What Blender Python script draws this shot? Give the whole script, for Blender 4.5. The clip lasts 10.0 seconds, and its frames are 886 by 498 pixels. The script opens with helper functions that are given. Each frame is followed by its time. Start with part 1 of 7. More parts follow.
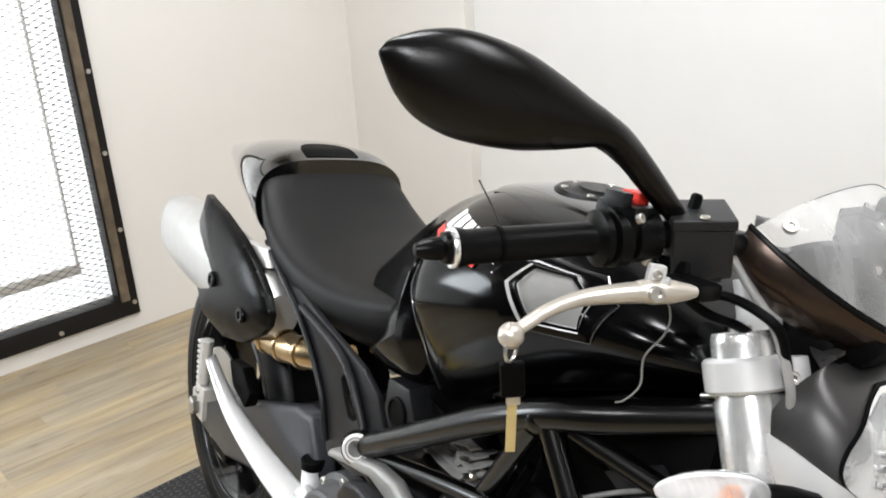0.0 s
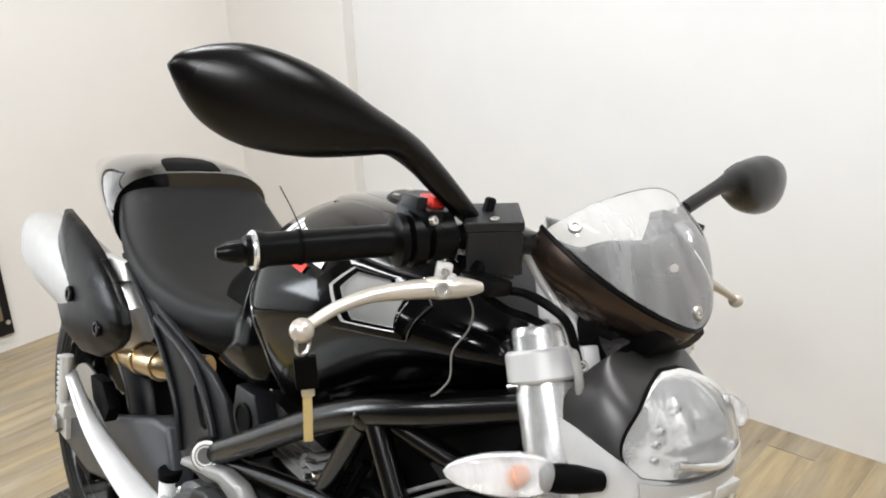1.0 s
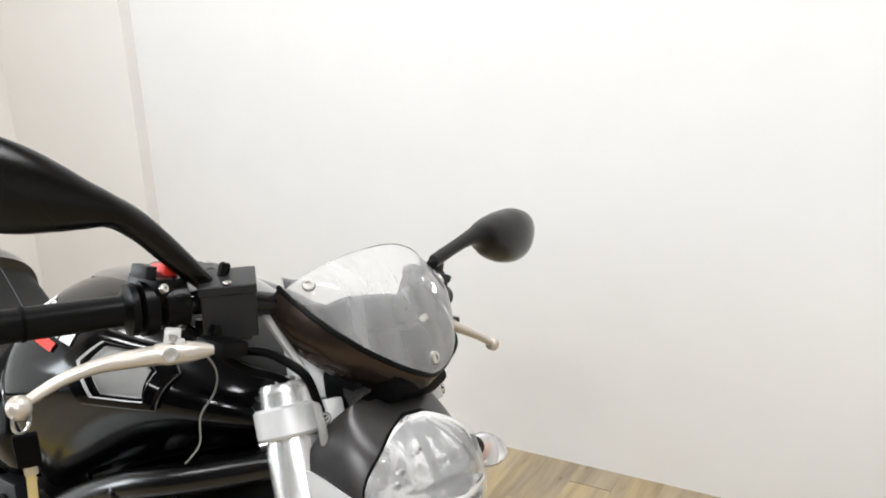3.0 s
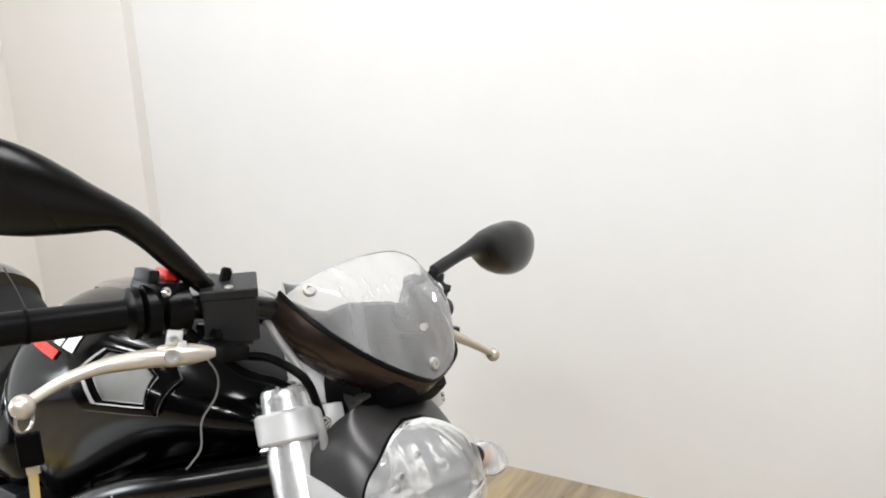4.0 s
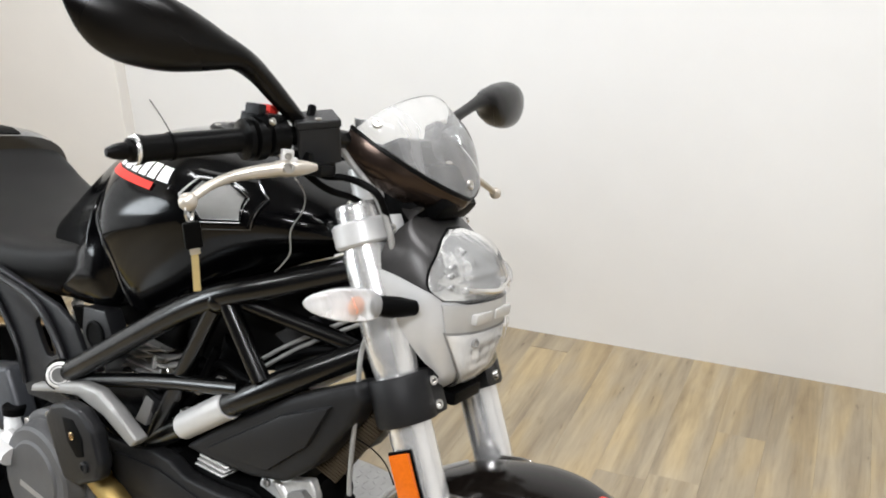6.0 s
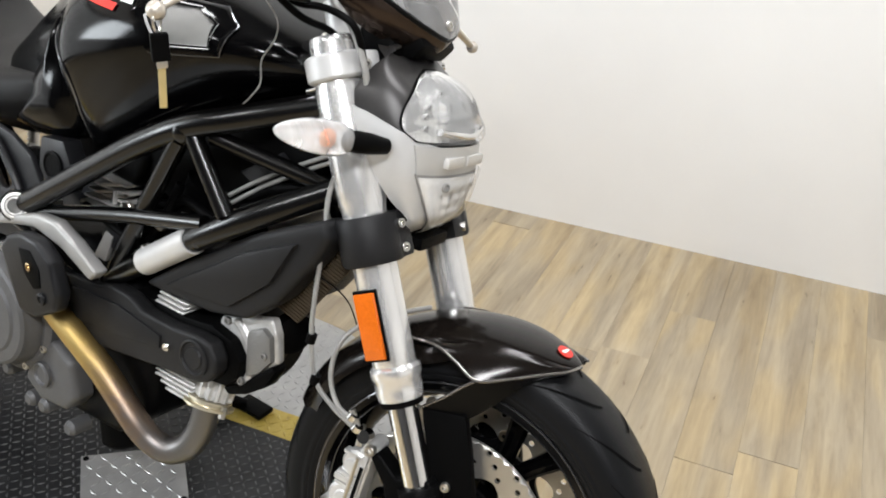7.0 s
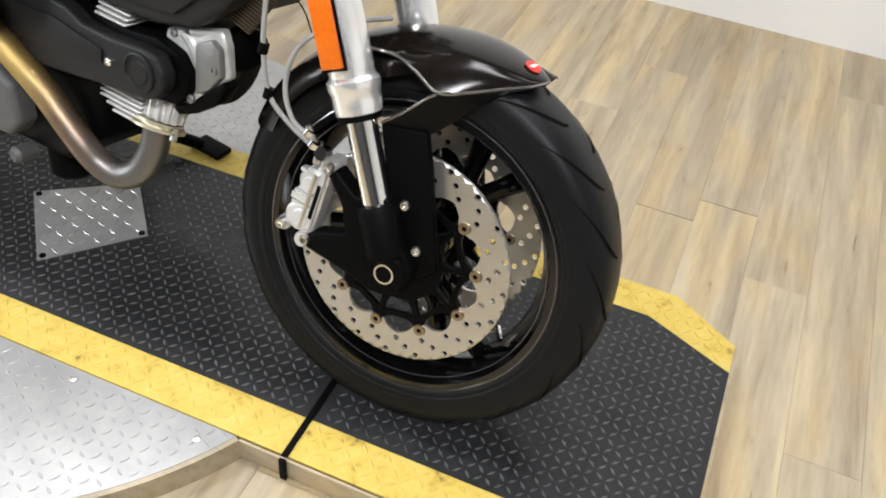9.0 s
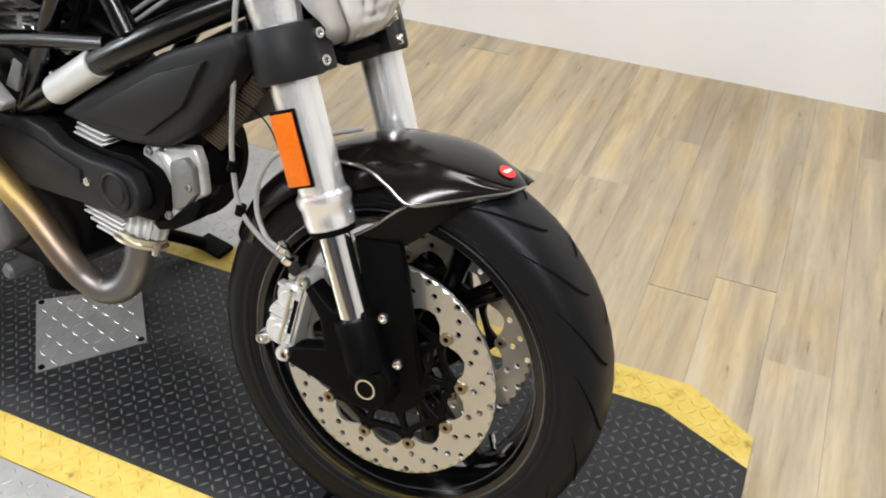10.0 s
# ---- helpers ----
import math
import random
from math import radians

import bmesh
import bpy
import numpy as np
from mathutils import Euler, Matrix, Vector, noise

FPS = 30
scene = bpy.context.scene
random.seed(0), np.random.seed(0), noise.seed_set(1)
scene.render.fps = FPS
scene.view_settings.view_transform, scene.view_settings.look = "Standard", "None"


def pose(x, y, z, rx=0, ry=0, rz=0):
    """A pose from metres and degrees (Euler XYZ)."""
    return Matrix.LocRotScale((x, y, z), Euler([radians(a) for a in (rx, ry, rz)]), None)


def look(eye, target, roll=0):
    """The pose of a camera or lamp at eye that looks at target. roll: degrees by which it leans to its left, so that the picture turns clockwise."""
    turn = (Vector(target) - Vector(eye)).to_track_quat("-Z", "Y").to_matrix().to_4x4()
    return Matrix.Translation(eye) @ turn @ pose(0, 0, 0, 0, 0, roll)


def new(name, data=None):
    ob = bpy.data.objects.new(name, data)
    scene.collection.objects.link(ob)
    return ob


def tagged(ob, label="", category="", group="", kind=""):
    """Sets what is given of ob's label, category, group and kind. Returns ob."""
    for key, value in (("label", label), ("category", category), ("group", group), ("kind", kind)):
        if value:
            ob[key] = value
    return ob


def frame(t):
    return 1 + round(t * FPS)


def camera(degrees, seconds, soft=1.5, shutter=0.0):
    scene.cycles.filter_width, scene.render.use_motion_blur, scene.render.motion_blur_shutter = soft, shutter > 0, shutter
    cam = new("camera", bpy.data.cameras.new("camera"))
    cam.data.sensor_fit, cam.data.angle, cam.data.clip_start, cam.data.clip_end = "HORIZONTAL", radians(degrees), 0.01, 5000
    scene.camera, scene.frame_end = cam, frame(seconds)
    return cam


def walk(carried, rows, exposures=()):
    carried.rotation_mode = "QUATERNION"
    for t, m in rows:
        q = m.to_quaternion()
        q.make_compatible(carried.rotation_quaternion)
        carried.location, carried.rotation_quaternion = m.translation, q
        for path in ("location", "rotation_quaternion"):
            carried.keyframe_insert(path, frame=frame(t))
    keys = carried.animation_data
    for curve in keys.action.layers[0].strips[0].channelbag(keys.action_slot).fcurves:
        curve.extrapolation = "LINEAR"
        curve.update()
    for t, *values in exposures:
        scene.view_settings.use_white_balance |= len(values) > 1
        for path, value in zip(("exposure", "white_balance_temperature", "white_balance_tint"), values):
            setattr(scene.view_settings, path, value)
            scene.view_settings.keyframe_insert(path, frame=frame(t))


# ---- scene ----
cam = camera(53.5, 10.0, soft=1.9)
PATH = [
    (0.0, (0.2483, -0.4875, 1.3093), (-0.5686, -0.0341, 0.9528), -3.61),
    (0.5, (0.3303, -0.4391, 1.3141), (-0.4625, 0.0645, 0.9710), -3.55),
    (1.0, (0.3423, -0.4342, 1.3098), (-0.4236, 0.1086, 0.9651), -2.39),
    (1.5, (0.3637, -0.4215, 1.3124), (-0.3670, 0.1734, 0.9775), -2.62),
    (2.0, (0.3915, -0.4158, 1.3139), (-0.3238, 0.2083, 0.9993), -1.26),
    (2.5, (0.4151, -0.4058, 1.3137), (-0.2627, 0.2647, 1.0119), -1.49),
    (2.7, (0.4282, -0.3961, 1.3135), (-0.2319, 0.2958, 1.0208), -2.32),
    (3.8, (0.4499, -0.3894, 1.3204), (-0.2020, 0.3195, 1.0516), -2.78),
    (4.0, (0.4530, -0.4012, 1.2986), (-0.2075, 0.3043, 1.0420), -2.79),
    (4.5, (0.4434, -0.4270, 1.3105), (-0.2176, 0.2611, 1.0114), -2.68),
    (5.0, (0.4556, -0.5349, 1.3225), (-0.1614, 0.1885, 1.0072), -3.44),
    (5.2, (0.4708, -0.5909, 1.3262), (-0.1306, 0.1383, 0.9997), -4.09),
    (6.3, (0.5125, -0.6931, 1.2798), (-0.0465, 0.0318, 0.8774), -0.71),
    (6.5, (0.5103, -0.6954, 1.2669), (-0.0351, 0.0229, 0.8351), 0.19),
    (7.0, (0.5045, -0.7057, 1.2352), (-0.0019, 0.0091, 0.7530), 2.40),
    (7.5, (0.5094, -0.7020, 1.2033), (0.0534, -0.0121, 0.6410), 3.42),
    (8.0, (0.5152, -0.6973, 1.1772), (0.0912, -0.0303, 0.5646), 4.09),
    (8.5, (0.5196, -0.7003, 1.1447), (0.1237, -0.0614, 0.4851), 5.07),
    (9.0, (0.5214, -0.7052, 1.1307), (0.1352, -0.0778, 0.4545), 5.50),
    (9.5, (0.5261, -0.7069, 1.1400), (0.1545, -0.0566, 0.4774), 7.43),
    (10.0, (0.5465, -0.5939, 1.1616), (0.0917, 0.0351, 0.5311), 0.36),
]
walk(cam, [(t, look(e, g, r)) for t, e, g, r in PATH], [(0.0, -0.08), (3.0, -0.08), (4.5, -0.12), (6.4, -0.04), (7.5, 0.08), (10.0, 0.13)])

# ---- world and light ----
world = bpy.data.worlds.new("world")
world.use_nodes = True
scene.world = world
world.node_tree.nodes["Background"].inputs[0].default_value = (0.9, 0.95, 1.0, 1)
world.node_tree.nodes["Background"].inputs[1].default_value = 0.15
scene.view_settings.exposure = 0.0

# the walls and the lift stand turned by this angle to the motorcycle
ROOM = pose(0, 0, 0, 0, 0, 12.42)
FLOOR = -0.05
CEIL = 3.1


def area(name, m, sx, sy, watts, colour):
    d = bpy.data.lights.new(name, "AREA")
    d.shape, d.size, d.size_y, d.energy, d.color = "RECTANGLE", sx, sy, watts, colour
    ob = new(name, d)
    ob.matrix_world = m
    return ob


# Unseen lamps; places and watts are chosen to light bike and wall.
LAMPS = [(-1.5, 0.45, 42), (0.6, 0.45, 40), (-1.5, -2.0, 30), (0.9, -2.0, 125)]
for r, q, watts in LAMPS:
    area("added_ceiling_lamp", ROOM @ pose(r, q, CEIL - 0.075), 1.15, 0.28, watts, (0.975, 0.99, 1.025))
# Lamp added for daylight, kept small to throw one highlight on the tank.
area("daylight_highlight_lamp", ROOM @ pose(-2.78, -1.40, 1.50, 0, -90, 0), 0.95, 0.80, 44, (0.88, 0.95, 1.0))


# ---- materials ----
def nodes_of(name):
    m = bpy.data.materials.new(name)
    m.use_nodes = True
    t = m.node_tree
    return m, t, t.nodes["Principled BSDF"]


def add(t, kind, **values):
    n = t.nodes.new(kind)
    for k, v in values.items():
        n.inputs[k].default_value = v
    return n


def coords(t, scale=(1, 1, 1), space="Object"):
    c = t.nodes.new("ShaderNodeTexCoord")
    m = t.nodes.new("ShaderNodeMapping")
    m.inputs["Scale"].default_value = scale
    t.links.new(c.outputs[space], m.inputs["Vector"])
    return m.outputs["Vector"]


def ramp(t, fac, stops):
    r = t.nodes.new("ShaderNodeValToRGB")
    el = r.color_ramp.elements
    while len(el) < len(stops):
        el.new(0.5)
    for e, (p, c) in zip(el, stops):
        e.position = p
        e.color = (*c, 1) if len(c) == 3 else c
    t.links.new(fac, r.inputs["Fac"])
    return r.outputs["Color"]


def surface(name, colour, rough, metal=0.0, coat=0.0, var=0.12, scale=40.0, bump=0.0, bump_scale=300.0, smear=0.08, spec=0.5):
    """A plain material with two scales of variation in colour and gloss, and a fine relief."""
    m, t, b = nodes_of(name)
    v = coords(t)
    n1 = add(t, "ShaderNodeTexNoise", Scale=scale, Detail=5.0)
    n2 = add(t, "ShaderNodeTexNoise", Scale=scale / 9, Detail=3.0)
    t.links.new(v, n1.inputs["Vector"])
    t.links.new(v, n2.inputs["Vector"])
    mix = t.nodes.new("ShaderNodeMath")
    mix.operation = "ADD"
    t.links.new(n1.outputs["Fac"], mix.inputs[0])
    t.links.new(n2.outputs["Fac"], mix.inputs[1])
    lo = tuple(max(0, c * (1 - var)) for c in colour)
    hi = tuple(min(1, c * (1 + var)) for c in colour)
    half = t.nodes.new("ShaderNodeMath")
    half.operation = "MULTIPLY"
    half.inputs[1].default_value = 0.5
    t.links.new(mix.outputs[0], half.inputs[0])
    t.links.new(ramp(t, half.outputs[0], [(0.3, lo), (0.7, hi)]), b.inputs["Base Color"])
    rr = t.nodes.new("ShaderNodeMapRange")
    rr.inputs["From Min"].default_value, rr.inputs["From Max"].default_value = 0.3, 0.7
    rr.inputs["To Min"].default_value, rr.inputs["To Max"].default_value = max(0.02, rough - smear), rough + smear
    t.links.new(n2.outputs["Fac"], rr.inputs["Value"])
    t.links.new(rr.outputs[0], b.inputs["Roughness"])
    b.inputs["Metallic"].default_value = metal
    b.inputs["Coat Weight"].default_value = coat
    b.inputs["Coat Roughness"].default_value = 0.04
    b.inputs["Specular IOR Level"].default_value = spec
    if bump:
        n3 = add(t, "ShaderNodeTexNoise", Scale=bump_scale, Detail=3.0)
        t.links.new(v, n3.inputs["Vector"])
        bp = add(t, "ShaderNodeBump", Strength=bump, Distance=0.001)
        t.links.new(n3.outputs["Fac"], bp.inputs["Height"])
        t.links.new(bp.outputs["Normal"], b.inputs["Normal"])
    return m


def clear(name, tint=(1, 1, 1), gloss=0.06, haze=0.0, streak=0.0):
    """Clear plastic: see-through, with a gloss that grows towards grazing angles and a faint milky haze."""
    m, t, b = nodes_of(name)
    out = t.nodes["Material Output"]
    tr = add(t, "ShaderNodeBsdfTransparent", Color=(*tint, 1))
    gl = add(t, "ShaderNodeBsdfGlossy", Roughness=gloss)
    df = add(t, "ShaderNodeBsdfDiffuse", Color=(0.8, 0.8, 0.8, 1))
    m0 = add(t, "ShaderNodeMixShader", Fac=haze)
    t.links.new(tr.outputs[0], m0.inputs[1])
    t.links.new(df.outputs[0], m0.inputs[2])
    if streak:
        n = add(t, "ShaderNodeTexNoise", Scale=9.0, Detail=4.0)
        t.links.new(coords(t, (1.0, 5.0, 1.2)), n.inputs["Vector"])
        r = t.nodes.new("ShaderNodeMapRange")
        r.inputs["From Min"].default_value, r.inputs["From Max"].default_value = 0.3, 0.7
        r.inputs["To Min"].default_value, r.inputs["To Max"].default_value = haze - streak, haze + streak
        t.links.new(n.outputs["Fac"], r.inputs["Value"])
        t.links.new(r.outputs[0], m0.inputs[0])
    fr = add(t, "ShaderNodeFresnel", IOR=1.45)
    m1 = t.nodes.new("ShaderNodeMixShader")
    t.links.new(fr.outputs[0], m1.inputs[0])
    t.links.new(m0.outputs[0], m1.inputs[1])
    t.links.new(gl.outputs[0], m1.inputs[2])
    t.links.new(m1.outputs[0], out.inputs["Surface"])
    t.nodes.remove(b)
    return m


GLOSS_BLACK = surface("gloss_black_paint", (0.0011, 0.0011, 0.0013), 0.12, smear=0.03, spec=0.22)
RIM_BLACK = surface("gloss_black_wheel_enamel", (0.0014, 0.0014, 0.0015), 0.13, smear=0.03, spec=0.7)
DARK_PAINT = surface("dark_bronze_metallic_paint", (0.0075, 0.0058, 0.0048), 0.17, metal=0.20, coat=0.0, smear=0.04, scale=400, spec=0.22)
# Far lighter than the fender paint: puts the crease highlight into colour.
CREASE_HIGHLIGHT = surface("painted_crease_highlight", (0.24, 0.225, 0.21), 0.20, metal=0.8, smear=0.04)
SATIN_BLACK = surface("satin_black_plastic", (0.0022, 0.0022, 0.0022), 0.30, bump=0.12, bump_scale=900, spec=0.13)
MATT_BLACK = surface("matt_black_plastic", (0.0020, 0.0020, 0.0021), 0.5, bump=0.3, bump_scale=700, spec=0.05)
FRAME_BLACK = surface("black_enamel", (0.0013, 0.0013, 0.0013), 0.24, smear=0.04, spec=0.50)
RUBBER = surface("black_tyre_rubber", (0.0068, 0.0070, 0.0076), 0.40, bump=0.3, bump_scale=500, spec=0.14)
GRIP_RUBBER = surface("black_grip_rubber", (0.0022, 0.0022, 0.0022), 0.36, bump=0.3, bump_scale=700, spec=0.13)
VINYL = surface("black_seat_vinyl", (0.0075, 0.0072, 0.0070), 0.40, bump=0.4, bump_scale=1400, smear=0.05, spec=0.22)
ALU = surface("satin_aluminium", (0.93, 0.925, 0.915), 0.23, metal=0.75, var=0.05, smear=0.03)
CAST_ALU = surface("cast_aluminium", (0.66, 0.65, 0.63), 0.42, metal=0.45, bump=0.6, bump_scale=500)
SILVER_PAINT = surface("silver_grey_paint", (0.61, 0.607, 0.60), 0.34, metal=0.25, var=0.05)
CHROME = surface("polished_chrome", (0.80, 0.79, 0.77), 0.10, metal=1.0, var=0.03, smear=0.03)
STEEL = surface("zinc_steel", (0.62, 0.60, 0.56), 0.32, metal=1.0)
CAST_GREY = surface("grey_engine_casting", (0.10, 0.10, 0.102), 0.48, metal=0.3, bump=0.7, bump_scale=450)
DARK_CAST = surface("dark_engine_casting", (0.0022, 0.0022, 0.0024), 0.42, metal=0.1, bump=0.6, bump_scale=450, spec=0.07)
DARK_GREY = surface("dark_grey_plastic", (0.011, 0.0112, 0.0124), 0.36, bump=0.25, bump_scale=800, spec=0.26)
GOLD = surface("gold_steel", (0.52, 0.39, 0.23), 0.25, metal=1.0, var=0.2)
PALE_GOLD = surface("pale_gold_zinc_plate", (0.66, 0.60, 0.46), 0.36, metal=0.8, var=0.1)
DISC_STEEL = surface("brushed_disc_steel", (0.64, 0.625, 0.595), 0.34, metal=0.92, var=0.06)
DISC_BRONZE = surface("bronze_rivet", (0.38, 0.31, 0.22), 0.36, metal=1.0)
RED = surface("red_plastic", (0.62, 0.03, 0.02), 0.4)
WHITE = surface("white_vinyl", (0.80, 0.80, 0.78), 0.4, var=0.05)
BRASS = surface("brass_key", (0.62, 0.50, 0.24), 0.4, metal=0.5)
ORANGE = surface("orange_reflector", (0.66, 0.135, 0.008), 0.20, coat=0.6, var=0.12, scale=220, bump=0.6, bump_scale=260)
AMBER = surface("amber_bulb", (0.62, 0.22, 0.08), 0.3, var=0.3, scale=200)
VENT_GREY = surface("grey_mesh_screen", (0.22, 0.215, 0.205), 0.5, metal=0.3, bump=1.0, bump_scale=900)
PRISM = surface("white_prism_plastic", (0.84, 0.84, 0.83), 0.25, var=0.14, scale=160, bump=0.8, bump_scale=160)
BRONZE_FIN = surface("brown_cooler_fin", (0.10, 0.075, 0.05), 0.5, metal=0.4)
BRAID = surface("braided_hose", (0.34, 0.335, 0.32), 0.35, metal=0.4, bump=1.0, bump_scale=1200)
# Lighter metal colour that paints highlights along gloss black edges.
EDGE_HIGHLIGHT = surface("painted_edge_highlight", (0.13, 0.13, 0.135), 0.14, metal=0.8)
COWL_GLOSS = surface("polished_black_cowl", (0.002, 0.002, 0.0022), 0.06, coat=1.0, smear=0.02, spec=0.8)
FIN_ALU = surface("grey_fin_casting", (0.20, 0.196, 0.188), 0.42, metal=0.4, bump=0.8, bump_scale=250)
SWING_GREY = surface("blue_grey_cast_paint", (0.050, 0.053, 0.060), 0.34, metal=0.2, bump=0.3, bump_scale=600, spec=0.5)
SHELL_GREY = surface("dark_metallic_shell_paint", (0.042, 0.040, 0.039), 0.36, metal=0.5, smear=0.04, scale=300)
WIRE_GREY = surface("grey_wire_sleeve", (0.22, 0.215, 0.205), 0.45)
# Near-black rubber colour that paints the shade inside the tread grooves.
GROOVE_SHADE = surface("painted_groove_shade", (0.0025, 0.0025, 0.0025), 0.8, spec=0.05)
BOX_BLACK = surface("moulded_black_plastic", (0.012, 0.0122, 0.013), 0.40, bump=0.6, bump_scale=700, spec=0.32)
MIRROR_SHELL = surface("satin_black_mirror_plastic", (0.0026, 0.0022, 0.0020), 0.26, bump=0.15, bump_scale=900, spec=0.25)
FIN_BRIGHT = surface("bright_fin_casting", (0.55, 0.545, 0.53), 0.40, metal=0.45, var=0.3, scale=60, bump=0.8, bump_scale=300)
COVER_BLACK = surface("textured_black_cover", (0.014, 0.014, 0.0147), 0.42, bump=0.4, bump_scale=800, spec=0.18)
# Browner than the fender paint: the fairing's brown sheen is put into colour.
FAIRING_SHEEN = surface("black_paint_brown_sheen", (0.052, 0.036, 0.028), 0.25, metal=0.75, smear=0.05, scale=400)
LOW_REFLECTOR = surface("white_metallised_reflector", (0.88, 0.88, 0.87), 0.20, metal=0.35, var=0.10, scale=120, bump=1.0, bump_scale=90)
LEVER = surface("bead_blasted_aluminium", (0.60, 0.55, 0.48), 0.38, metal=0.65, var=0.06)
CALIPER = surface("pale_cast_aluminium", (0.70, 0.695, 0.68), 0.36, metal=0.55, bump=0.9, bump_scale=300)
SOOT_GREY = surface("worn_grey_casting", (0.32, 0.315, 0.305), 0.43, metal=0.4, bump=0.5, bump_scale=400)
MIRROR = surface("mirror_glass", (0.9, 0.9, 0.9), 0.02, metal=1.0, var=0.01, smear=0.01)
REFLECTOR = surface("headlight_reflector", (0.88, 0.88, 0.87), 0.15, metal=0.85, var=0.12, scale=110, bump=1.0, bump_scale=70, smear=0.08)
LENS = clear("clear_lens", haze=0.06)
SIGNAL_LENS = clear("frosted_signal_lens", haze=0.34, streak=0.10)
# White haze and streaks paint in the bright room's reflection.
SCREEN = clear("windscreen_painted_reflection", tint=(0.94, 0.94, 0.93), haze=0.24, streak=0.08)
WALL_PAINT = surface("white_wall_paint", (0.82, 0.815, 0.80), 0.55, var=0.02, scale=6, bump=0.25, bump_scale=260)
CREAM_PAINT = surface("cream_wall_paint", (0.79, 0.765, 0.725), 0.6, var=0.02, scale=6, bump=0.25, bump_scale=260)
CEIL_PAINT = surface("unseen_dark_ceiling", (0.16, 0.16, 0.16), 0.8, var=0.05, scale=5)
DARK_WALL = surface("unseen_dark_wall", (0.055, 0.055, 0.058), 0.6, var=0.1, scale=5)
CAN_SILVER = surface("brushed_silencer_steel", (0.56, 0.555, 0.54), 0.42, metal=0.6, var=0.06)
FIXTURE = surface("white_enamel", (0.8, 0.8, 0.8), 0.4, var=0.03)
OLD_WOOD = surface("old_brown_wood", (0.13, 0.098, 0.064), 0.6, var=0.75, scale=16, bump=0.6, bump_scale=90)
BLACK_STEEL = surface("black_steel", (0.010, 0.009, 0.0085), 0.5, metal=0.2, spec=0.3)


def yellow_paint():
    m, t, b = nodes_of("scuffed_yellow_paint")
    v = coords(t)
    n = add(t, "ShaderNodeTexNoise", Scale=28.0, Detail=8.0, Roughness=0.7)
    t.links.new(v, n.inputs["Vector"])
    c = ramp(t, n.outputs["Fac"], [(0.29, (0.06, 0.045, 0.022)), (0.36, (0.36, 0.25, 0.040)), (0.43, (0.49, 0.35, 0.055)), (0.6, (0.55, 0.41, 0.090)), (0.8, (0.57, 0.47, 0.18))])
    t.links.new(c, b.inputs["Base Color"])
    b.inputs["Roughness"].default_value = 0.45
    return m


YELLOW = yellow_paint()
PLATE = surface("tread_plate_aluminium", (0.345, 0.343, 0.336), 0.36, metal=0.6, var=0.16, scale=25)
BLACK_PLATE = surface("black_tread_plate", (0.018, 0.0182, 0.0192), 0.38, metal=0.2, var=0.5, scale=22, spec=0.3)
# Lighter than the deck for wear, and to put glints into the colour.
WORN_GLINT_TREAD = surface("worn_lozenges_painted_glint", (0.115, 0.115, 0.116), 0.30, metal=0.4, var=0.6, scale=30, spec=0.4)


